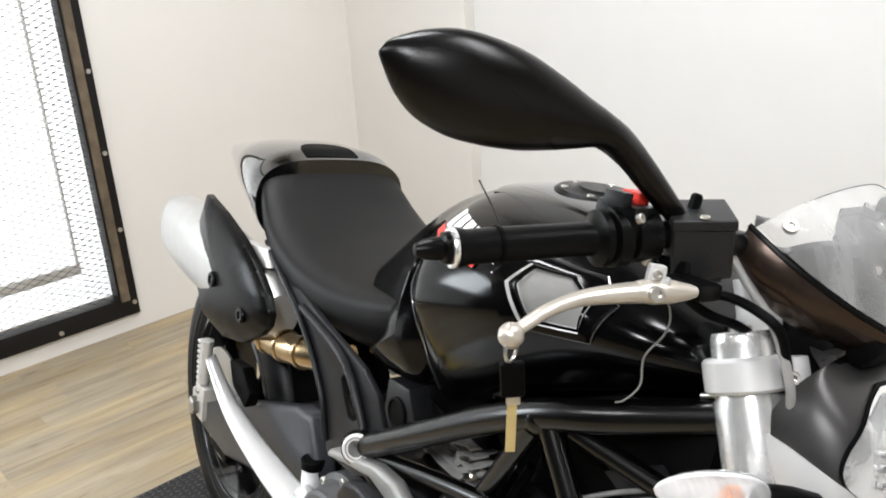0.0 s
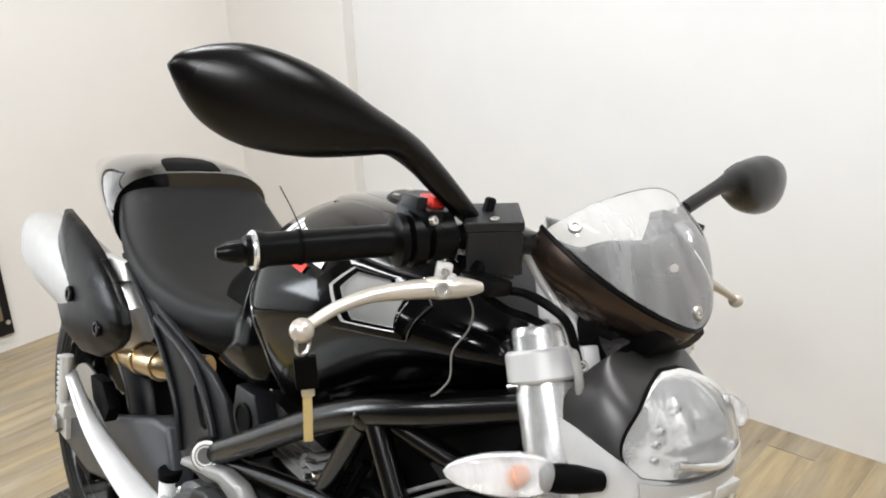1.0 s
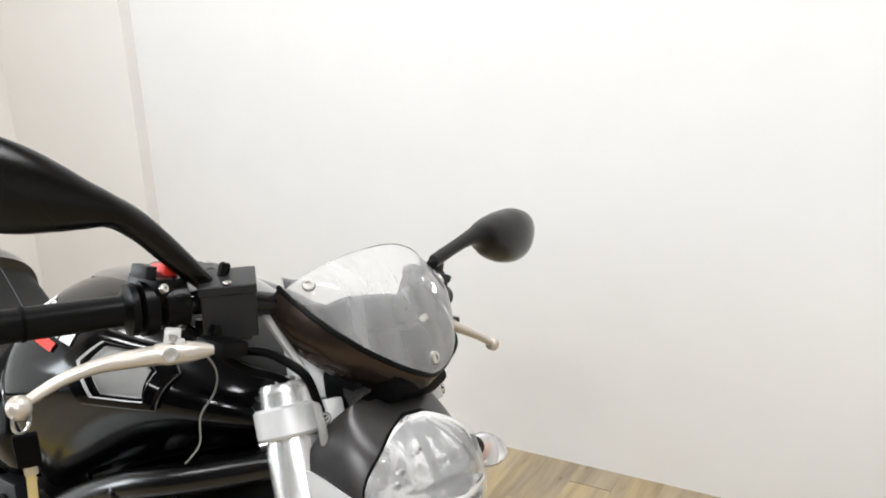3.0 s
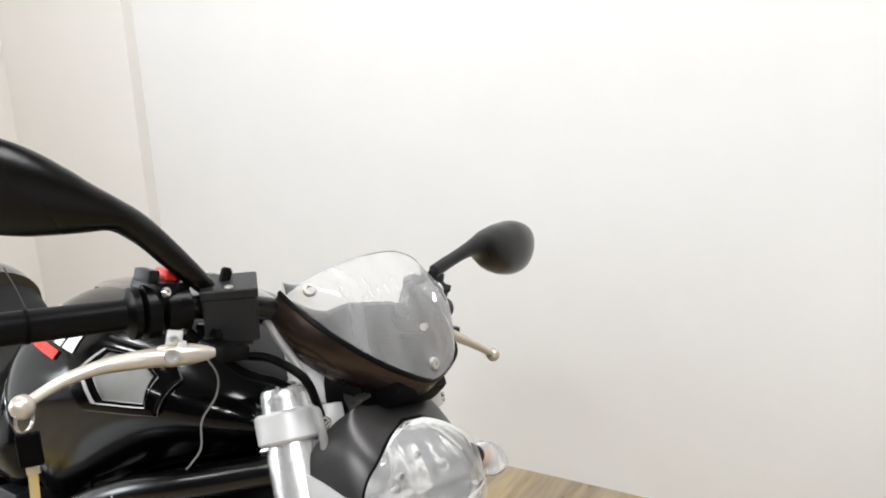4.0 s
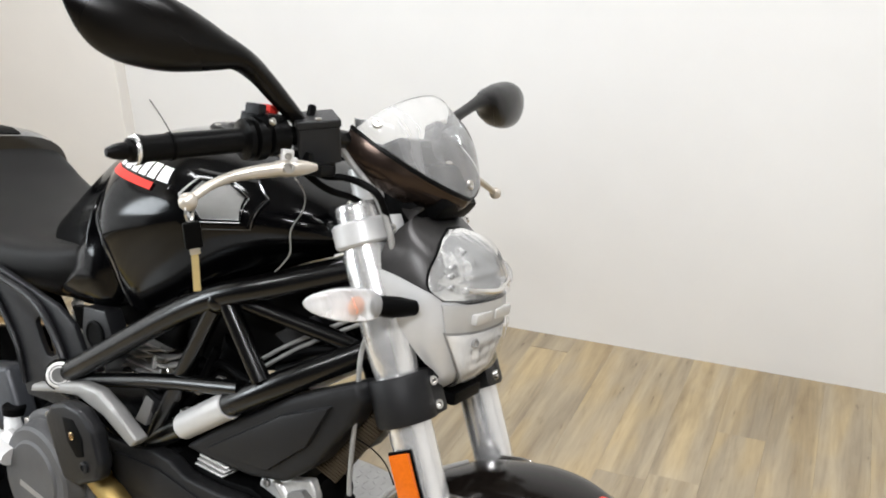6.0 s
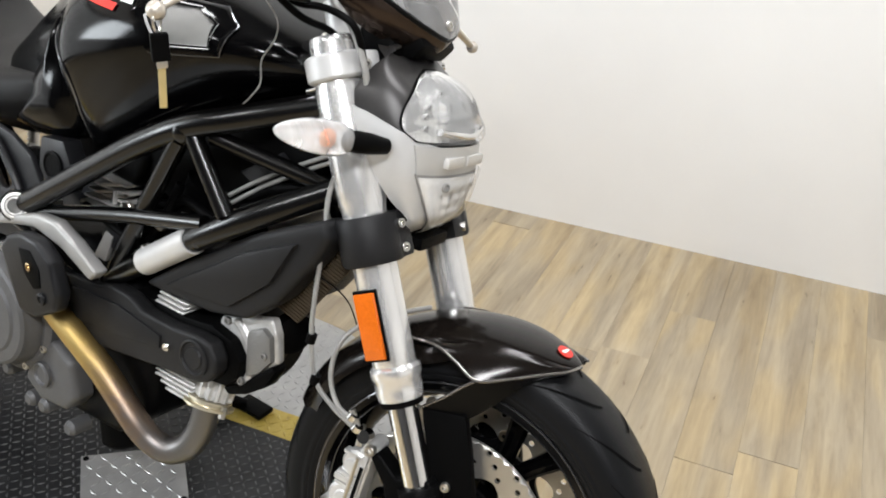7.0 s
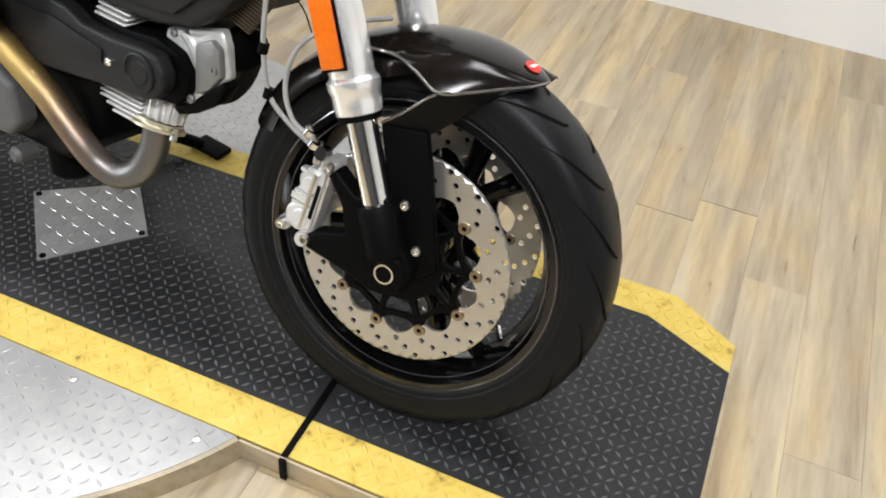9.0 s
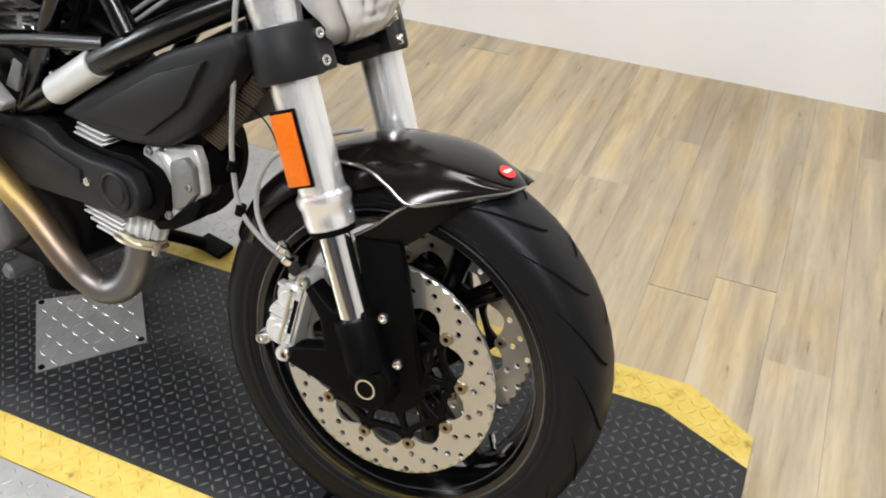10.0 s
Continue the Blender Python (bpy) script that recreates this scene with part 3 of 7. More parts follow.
def lift():
    t = thing("motorcycle_lift", ROOM @ Vector((-0.5, 0.15, FLOOR)), label="black tread plate motorcycle lift with yellow edge strips", category="lift")
    part("deck", fill_poly(LIFT, FLOOR, -0.004), BLACK_PLATE, t, m=ROOM)
    part("black_deck_plate", fill_poly(INNER, -0.0038, 0.0), BLACK_PLATE, t, m=ROOM)
    tr = part("deck_tread", tread(INNER, 0.0, 0.0166, 0.0160, 0.0017, 0.0, lambda p: abs(p[0] - SLOT) > 0.008 or p[1] > 0.10), WORN_GLINT_TREAD, t, m=ROOM, sharp=20)
    tr["kind"] = "stuff"
    for lower in (True, False):
        o, i = (LIFT[:3], INNER[:3]) if lower else (LIFT[3:], INNER[3:])
        s = part("edge_strip", fill_poly(o + i[::-1], -0.0038, 0.0006), YELLOW, t, "scuffed yellow painted edge strip", m=ROOM)
        st = part("strip_tread", tread(o + i[::-1], 0.0006, 0.0200, 0.0205, 0.0012), YELLOW, t, m=ROOM, sharp=20)
        st["kind"] = "stuff"
    part("side_trim", box(((-0.16 + LR1 - 0.11) / 2, LQ0 - 0.003, -0.027), (LR1 - 0.11 + 0.16, 0.005, 0.044), 0.001), PLANK, t, "wood coloured side trim", m=ROOM)
    part("front_trim", box((LR1 + 0.003, (LQ0 + LQ1) / 2, -0.026), (0.005, LQ1 - LQ0 - 0.15, 0.046), 0.001), PLANK, t, "wood coloured front trim", m=ROOM)
    part("slot", box((SLOT, -0.085, 0.0016), (0.011, 0.165, 0.0022), 0.0006), MATT_BLACK, t, "black slot across the deck edge", m=ROOM)
    part("slot_end", box((SLOT, LQ0 - 0.009, -0.024), (0.011, 0.006, 0.048), 0.001), MATT_BLACK, t, m=ROOM)


def turntable():
    cx, cy, rad = -0.745, 0.139, 0.655
    t = thing("turntable", ROOM @ Vector((cx, cy, FLOOR)), label="round aluminium tread plate turntable beside the lift", category="turntable")
    for side in (-1, 1):
        q = LQ0 - 0.0015 if side < 0 else LQ1 + 0.0015
        h = abs(q - cy)
        a0 = math.asin(h / rad)
        arc = [(cx + rad * math.cos(a), cy + side * rad * math.sin(a)) for a in [a0 + (math.pi - 2 * a0) * k / 60 for k in range(61)]]
        part("plate", fill_poly(arc, -0.007, -0.001), PLATE, t, "aluminium tread plate", m=ROOM)
        tr = part("plate_tread", tread(arc, -0.001, 0.0215, 0.0175, 0.0010, 0.3), PLATE, t, m=ROOM, sharp=20)
        tr["kind"] = "stuff"
        rim = bmesh.new()
        rows = [[rim.verts.new((cx + (x - cx) * k, cy + (y - cy) * k, z)) for x, y in arc] for k, z in ((1.0, -0.002), (1.012, -0.003), (1.012, FLOOR), (0.99, FLOOR), (0.99, -0.008))]
        for a, b in zip(rows, rows[1:]):
            for i in range(len(arc) - 1):
                rim.faces.new((a[i], a[i + 1], b[i + 1], b[i]))
        part("rim_trim", rim, PLANK, t, "wood coloured rim trim", m=ROOM)
    for at in ((-0.451, -0.141), (-0.214, -0.152), (-0.70, -0.36)):
        r, q = at
        part("screw", bolt((r, q - 0.045, 0.0), (0, 0, 1), 0.006, 0.0018), STEEL, t, "small sunk steel screw", m=ROOM)


lift()
turntable()


def cover_plate():
    pts = [(-0.831, -0.036), (-0.700, 0.110), (-0.569, 0.018), (-0.665, -0.150)]
    c = part("cover_plate", fill_poly(pts[::-1], 0.0019, 0.0045), PLATE)
    tagged(c, "square aluminium tread plate screwed to the lift deck", "plate")
    tr = part("plate_tread", tread(pts, 0.0045, 0.0235, 0.0215, 0.0012, 0.75), PLATE, c, sharp=20)
    tr["kind"] = "stuff"
    for x, y in pts:
        part("screw", bolt((x * 0.9 - 0.0691, y * 0.9 - 0.0015, 0.0045), (0, 0, 1), 0.006, 0.002), MATT_BLACK, c)


cover_plate()


# ---- the motorcycle: front end ----
bike = thing("motorcycle", (0, 0, 0), label="black naked motorcycle leaning on its side stand on the lift", category="motorcycle")
RAKE = radians(24)
UP = Vector((-math.sin(RAKE), 0, math.cos(RAKE)))
AHEAD = Vector((math.cos(RAKE), 0, math.sin(RAKE)))
AXLE = Vector((0, 0, 0.297))
LOW = FRONT @ Matrix.Translation((-0.004, 0, -0.008))


def on_fork(s, y, out=0.0):
    """A point at the distance s above the axle along a fork leg, out ahead of its centre line."""
    p = AXLE + UP * s + AHEAD * out
    return Vector((p.x, y, p.z))


def tyre_profile(R, half, rim):
    """(y, radius) round a tyre's section, from bead to bead, and back inside."""
    outer = []
    for k in range(-12, 13):
        a = k / 12
        y = half * math.sin(a * math.pi / 2) if abs(a) < 0.999 else half * a
        outer.append((y, R - (R - rim) * 0.50 * abs(a) ** 2.6))
    side = [(half * 1.0, R - (R - rim) * 0.60), (half * 0.985, R - (R - rim) * 0.66), (half * 1.0, R - (R - rim) * 0.68), (half * 0.975, R - (R - rim) * 0.76), (half * 0.955, R - (R - rim) * 0.78), (half * 0.965, R - (R - rim) * 0.80), (half * 0.92, rim + (R - rim) * 0.12), (half * 0.84, rim + 0.002), (half * 0.78, rim - 0.006)]
    return [(-y, r) for y, r in side[::-1]] + outer + side


def wheel(name, m, R, half, rim, label, zc, spokes=3):
    w = thing(name, m @ Vector((0, 0, zc)), label=label)
    w.parent = bike
    c = (0, 0, zc)
    part("tyre", revolve(tyre_profile(R, half, rim), c, (0, 1, 0), 96, closed=True), RUBBER, w, "black tyre with curved tread grooves", m=m, sharp=50)
    h = half * 0.80
    prof = [(-h, rim - 0.004), (-h - 0.003, rim + 0.006), (-h - 0.006, rim + 0.006), (-h - 0.007, rim - 0.006), (-h + 0.006, rim - 0.014), (-h * 0.45, rim - 0.024), (0, rim - 0.030), (h * 0.45, rim - 0.024), (h - 0.006, rim - 0.014),
            (h + 0.007, rim - 0.006), (h + 0.006, rim + 0.006), (h + 0.003, rim + 0.006), (h, rim - 0.004), (0, rim - 0.010)]
    part("rim", revolve(prof, c, (0, 1, 0), 96, closed=True), RIM_BLACK, w, "gloss black cast rim", m=m)
    # Two thin light rings stand in for highlights on the rim lip.
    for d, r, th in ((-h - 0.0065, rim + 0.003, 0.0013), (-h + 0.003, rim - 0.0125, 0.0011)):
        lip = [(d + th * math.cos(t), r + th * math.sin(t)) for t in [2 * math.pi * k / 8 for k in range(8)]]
        part("rim_lip", revolve(lip, c, (0, 1, 0), 96, closed=True), EDGE_HIGHLIGHT, w, "thin light ring that draws the rim lip's highlight", m=m)
    part("hub", revolve([(-0.045, 0.02), (-0.045, 0.036), (-0.03, 0.042), (0.03, 0.042), (0.045, 0.036), (0.045, 0.02)], c, (0, 1, 0), 40), GLOSS_BLACK, w, m=m)
    for k in range(spokes):
        a = 2 * math.pi * k / spokes + 1.08
        for d in (-0.20, 0.20):
            p0 = Vector((math.cos(a) * 0.035, 0, zc + math.sin(a) * 0.035))
            p1 = Vector((math.cos(a + d * 0.6) * rim * 0.55, 0, zc + math.sin(a + d * 0.6) * rim * 0.55))
            p2 = Vector((math.cos(a + d) * (rim - 0.02), 0, zc + math.sin(a + d) * (rim - 0.02)))
            part("spoke", tube(spline([p0, p1, p2], 5), [0.017] * 4 + [0.013] * 4 + [0.014, 0.015, 0.016], 10), GLOSS_BLACK, w, m=m)
    return w


def groove(R, half, rim, a0, flip, w=0.0046):
    """A long curved dark strip laid on the tread, its colour standing for a groove's shade."""
    pts = []
    for k in range(13):
        t = k / 12
        s = 0.10 + 0.80 * t
        a = a0 + 0.36 * t ** 1.5
        r = R - (R - rim) * 0.50 * s ** 2.6
        pts.append((a, flip * half * math.sin(s * math.pi / 2), r + 0.0009))
    verts = []
    bm = bmesh.new()
    for k, (a, y, r) in enumerate(pts):
        e = w * (0.25 + math.sin(math.pi * min(1, (k + 0.6) / 12.6))) / R * 0.8
        verts.append([bm.verts.new((r * math.cos(a + s * e), y, 0.297 + r * math.sin(a + s * e))) for s in (-1, 1)])
    for p, q in zip(verts, verts[1:]):
        bm.faces.new((p[0], p[1], q[1], q[0]))
    return bm


def disc(y0, thick, r_out, m, parent):
    """A drilled brake disc with a scalloped inner edge."""
    n = 60
    bm = bmesh.new()

    def inner(a):
        w = ((a - 0.17) * 10 / (2 * math.pi)) % 1.0
        return 0.100 + 0.0145 * max(0.0, 1 - abs(w - 0.5) / 0.33) ** 0.5

    bands = [None, 0.1160, 0.1275, 0.1385, r_out]
    at = lambda r, a, y: (r * math.cos(a), y, 0.297 + r * math.sin(a))
    for k in range(n):
        a0, a1 = 2 * math.pi * k / n, 2 * math.pi * (k + 1) / n
        am = (a0 + a1) / 2
        for b in range(4):
            lo = [inner(x) if b == 0 else bands[b] for x in (a0, am, a1)]
            hi = bands[b + 1]
            outer = [(lo[0], a0), (lo[1], am), (lo[2], a1), ((lo[2] + hi) / 2, a1), (hi, a1), (hi, am), (hi, a0), ((lo[0] + hi) / 2, a0)]
            drilled = b > 0 and (k + 2 * b) % 6 in (0, 3) if b != 2 else (k % 6) in (2, 5)
            if drilled:
                rc = (bands[b] + hi) / 2
                hole = [(rc + 0.0042 * s, am + 0.0042 * c / rc) for c, s in [(math.cos(t), math.sin(t)) for t in [math.pi * 1.25 + math.pi * e / 4 for e in range(8)]]]
                for y in (y0, y0 + thick):
                    o = [bm.verts.new(at(r, a, y)) for r, a in outer]
                    i = [bm.verts.new(at(r, a, y)) for r, a in hole]
                    for e in range(8):
                        bm.faces.new((o[e], o[(e + 1) % 8], i[(e + 1) % 8], i[e]))
                i0 = [bm.verts.new(at(r, a, y0)) for r, a in hole]
                i1 = [bm.verts.new(at(r, a, y0 + thick)) for r, a in hole]
                for e in range(8):
                    bm.faces.new((i0[e], i0[(e + 1) % 8], i1[(e + 1) % 8], i1[e]))
            else:
                for y in (y0, y0 + thick):
                    bm.faces.new([bm.verts.new(at(r, a, y)) for r, a in outer])
        bm.faces.new([bm.verts.new(at(r_out, a, y)) for a, y in ((a0, y0), (a1, y0), (a1, y0 + thick), (a0, y0 + thick))])
        for x0, x1 in ((a0, am), (am, a1)):
            bm.faces.new([bm.verts.new(at(inner(a), a, y)) for a, y in ((x0, y0), (x1, y0), (x1, y0 + thick), (x0, y0 + thick))])
    bmesh.ops.remove_doubles(bm, verts=bm.verts, dist=1e-5)
    d = part("brake_disc", bm, DISC_STEEL, parent, "drilled steel brake disc", m=m, sharp=30)
    # the black carrier: a hub ring, a flat bar to each rivet and a thin band of arches between them
    ring = lambda f: [(math.cos(t) * f(t), 0.297 + math.sin(t) * f(t)) for t in [2 * math.pi * k / 120 for k in range(120)]]
    near = lambda t: 1 - abs((((t - 0.17) * 10 / (2 * math.pi)) + 0.5) % 1.0 - 0.5) * 2
    part("disc_carrier", ringplate(ring(lambda t: 0.060), ring(lambda t: 0.034), y0 - 0.003, y0 + thick + 0.003), DARK_CAST, parent, "black disc carrier", m=m)
    part("carrier_band", ringplate(ring(lambda t: 0.0885 + 0.021 * near(t) ** 3), ring(lambda t: 0.0815 + 0.006 * near(t) ** 3), y0 - 0.001, y0 + thick + 0.001), DARK_CAST, parent, m=m)
    for k in range(10):
        a = 2 * math.pi * k / 10 + 0.17
        at3 = lambda r, w: (math.cos(a) * r - math.sin(a) * w, 0.297 + math.sin(a) * r + math.cos(a) * w)
        bar = [at3(0.055, -0.0085), at3(0.072, -0.0042), at3(0.090, -0.0042), at3(0.090, 0.0042), at3(0.072, 0.0042), at3(0.055, 0.0085)]
        part("carrier_arm", prism(bar, y0 - 0.002, y0 + thick + 0.001, 0.001, 1), DARK_CAST, parent, m=m)
    for k in range(10):
        a = 2 * math.pi * k / 10 + 0.17
        c = (math.cos(a) * 0.105, y0 - 0.0035, 0.297 + math.sin(a) * 0.105)
        part("rivet", revolve([(0, 0.0035), (0, 0.0078), (0.002, 0.0085), (0.009, 0.0085), (0.009, 0.0035)], c, (0, 1, 0), 18, closed=True), DISC_BRONZE, parent, "bronze floating rivet", m=m)
        part("rivet_core", revolve([(0.001, 0.0035), (0.006, 0.003)], c, (0, 1, 0), 12), DARK_CAST, parent, m=m)


fw = wheel("front_wheel", FRONT, 0.270, 0.057, 0.203, "front wheel with gloss black rim and drilled discs", 0.297)
disc(-0.067, 0.0045, 0.150, FRONT, fw)
disc(0.0625, 0.0045, 0.150, FRONT, fw)
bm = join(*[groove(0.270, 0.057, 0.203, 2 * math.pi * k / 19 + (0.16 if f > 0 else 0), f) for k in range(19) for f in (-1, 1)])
g = part("tread_groove_shade", bm, GROOVE_SHADE, fw, m=FRONT)
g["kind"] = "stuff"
part("valve_stem", tube([(0.137, -0.004, 0.218), (0.149, -0.020, 0.210)], 0.0042, 10), CHROME, fw, m=FRONT)
part("axle_core", revolve([(0, 0.0), (0, 0.0105), (0.004, 0.0105)], (0, -0.1155, 0.294), (0, 1, 0), 6), CAST_ALU, bike, "recessed steel axle core", m=FRONT)
part("axle", revolve([(0, 0.0112), (0, 0.0138), (0.016, 0.0155), (0.22, 0.0155), (0.236, 0.0138), (0.236, 0.0112)], (0, -0.118, 0.294), (0, 1, 0), 32, closed=True), CHROME, bike, "hollow chromed wheel axle", m=FRONT)


def fork_leg(side):
    y = 0.10 * side
    f = thing("fork_leg", FRONT @ on_fork(0.3, y), label="upside down fork leg with silver outer tube")
    f.parent = bike
    ring = lambda rows: revolve([(s, r) for s, r in rows], on_fork(0, y), UP, 40)
    part("outer_tube", ring([(0.236, 0.0265), (0.240, 0.0280), (0.30, 0.0280), (0.44, 0.0280), (0.45, 0.0295), (0.47, 0.0310), (0.59, 0.0310), (0.60, 0.0280), (0.645, 0.0275)]), ALU, f, "silver anodised outer tube", m=FRONT)
    part("dust_collar", ring([(0.200, 0.0255), (0.202, 0.0285), (0.212, 0.0300), (0.227, 0.0300), (0.231, 0.0325), (0.241, 0.0325), (0.246, 0.0280)]), ALU, f, "stepped aluminium collar", m=FRONT)
    part("wiper_seal", ring([(0.194, 0.0205), (0.194, 0.0275), (0.201, 0.0280), (0.201, 0.021)]), MATT_BLACK, f, m=FRONT)
    part("stanchion", ring([(0.04, 0.0195), (0.21, 0.0195)]), CHROME, f, "polished chrome stanchion", m=FRONT)
    part("top_cap", ring([(0.640, 0.0270), (0.649, 0.0270), (0.653, 0.0250), (0.653, 0.017), (0.646, 0.016), (0.646, 0.0)]), ALU, f, m=FRONT)
    part("adjuster", ring([(0.643, 0.0105), (0.657, 0.0105), (0.659, 0.008)]), STEEL, f, m=FRONT)
    # cast foot that carries the axle, and the caliper lugs behind it
    foot = [(0.036, 0.318), (0.030, 0.286), (0.010, 0.268), (-0.016, 0.266), (-0.045, 0.276), (-0.112, 0.288), (-0.122, 0.302), (-0.104, 0.315), (-0.062, 0.330), (-0.074, 0.368), (-0.100, 0.400), (-0.090, 0.410), (-0.058, 0.385), (-0.014, 0.400), (0.002, 0.380), (0.014, 0.345)]
    part("axle_foot", prism(foot, y * 0.82, y * 1.12, 0.005, 3), MATT_BLACK, f, "black cast axle foot", m=LOW)
    part("foot_socket", ring([(0.015, 0.022), (0.02, 0.0270), (0.084, 0.0280), (0.087, 0.0260), (0.087, 0.020)]), MATT_BLACK, f, m=FRONT)
    part("axle_boss", revolve([(0, 0.018), (0, 0.026), (0.008, 0.031), (0.03, 0.033)], (0, 1.17 * y, 0.294), (0, -side, 0), 36), MATT_BLACK, f, m=FRONT)
    # side reflector in its black tray
    turn = Matrix.Translation(on_fork(0.301, y)) @ pose(0, 0, 0, 0, -24, 0)
    tr = part("reflector_tray", box((-0.004, side * 0.0295, 0.0), (0.033, 0.005, 0.090), 0.002, turn), MATT_BLACK, f, m=FRONT)
    part("reflector", box((-0.004, side * 0.0335, 0.0), (0.028, 0.006, 0.083), 0.002, turn), ORANGE, f, "long orange side reflector", m=FRONT)
    return f


fork_leg(-1)
fork_leg(1)


def clamps():
    # upper clamp: two split rings and a bridge
    up = thing("upper_clamp", FRONT @ on_fork(0.615, 0), label="silver upper fork clamp")
    up.parent = bike
    for side in (-1, 1):
        y = 0.10 * side
        part("clamp_ring", revolve([(0.600, 0.0280), (0.600, 0.034), (0.603, 0.0370), (0.628, 0.0370), (0.631, 0.034), (0.631, 0.0280)], on_fork(0, y), UP, 40), SILVER_PAINT, up, m=FRONT)
        lug = Matrix.Translation(on_fork(0.615, y * 0.90, 0.036)) @ pose(0, 0, 0, 0, -24, 0)
        part("clamp_lug", box((0, 0, 0), (0.026, 0.026, 0.027), 0.005, lug), SILVER_PAINT, up, m=FRONT)
        part("clamp_bolt", bolt(on_fork(0.612, y * 1.02, 0.042), (0.9, side * 0.9, 0.2), 0.0062, 0.008), CHROME, up, m=FRONT)
        part("stop_screw", tube([on_fork(0.597, y, -0.03), on_fork(0.597, y, -0.048)], 0.0028, 10), STEEL, up, m=FRONT)
    mid = Matrix.Translation(on_fork(0.615, 0, -0.012)) @ pose(0, 0, 0, 0, -24, 0)
    part("bridge", box((0, 0, 0), (0.060, 0.15, 0.026), 0.008, mid), SILVER_PAINT, up, m=FRONT)
    for y in (-0.066, 0.066):
        part("bar_riser", revolve([(0.625, 0.020), (0.63, 0.021), (0.69, 0.0185), (0.70, 0.0185)], on_fork(0, y, 0.0), UP, 28), SILVER_PAINT, up, m=FRONT)
    lo = thing("lower_clamp", FRONT @ on_fork(0.39, 0), label="black lower fork clamp with two bolts a side")
    lo.parent = bike
    for side in (-1, 1):
        y = 0.10 * side
        part("clamp_ring", revolve([(0.374, 0.0282), (0.374, 0.037), (0.378, 0.0395), (0.430, 0.0395), (0.434, 0.037), (0.434, 0.0282)], on_fork(0, y), UP, 40), COVER_BLACK, lo, m=FRONT)
        lug = Matrix.Translation(on_fork(0.404, y * 0.80, 0.024)) @ pose(0, 0, 0, 0, -24, 0)
        part("clamp_lug", box((0, 0, 0), (0.030, 0.036, 0.058), 0.006, lug), COVER_BLACK, lo, m=FRONT)
        for s in (0.388, 0.418):
            part("clamp_bolt", bolt(on_fork(s, y * 0.87, 0.036), (0.92, side * 0.35, 0.3), 0.0068, 0.008), CHROME, lo, m=FRONT)
    mid = Matrix.Translation(on_fork(0.404, 0, -0.02)) @ pose(0, 0, 0, 0, -24, 0)
    part("bridge", box((0, 0, 0), (0.07, 0.16, 0.05), 0.012, mid), MATT_BLACK, lo, m=FRONT)
    part("steering_stem", revolve([(0.38, 0.03), (0.62, 0.03)], on_fork(0, 0, -0.035), UP, 28), MATT_BLACK, bike, m=FRONT)


clamps()


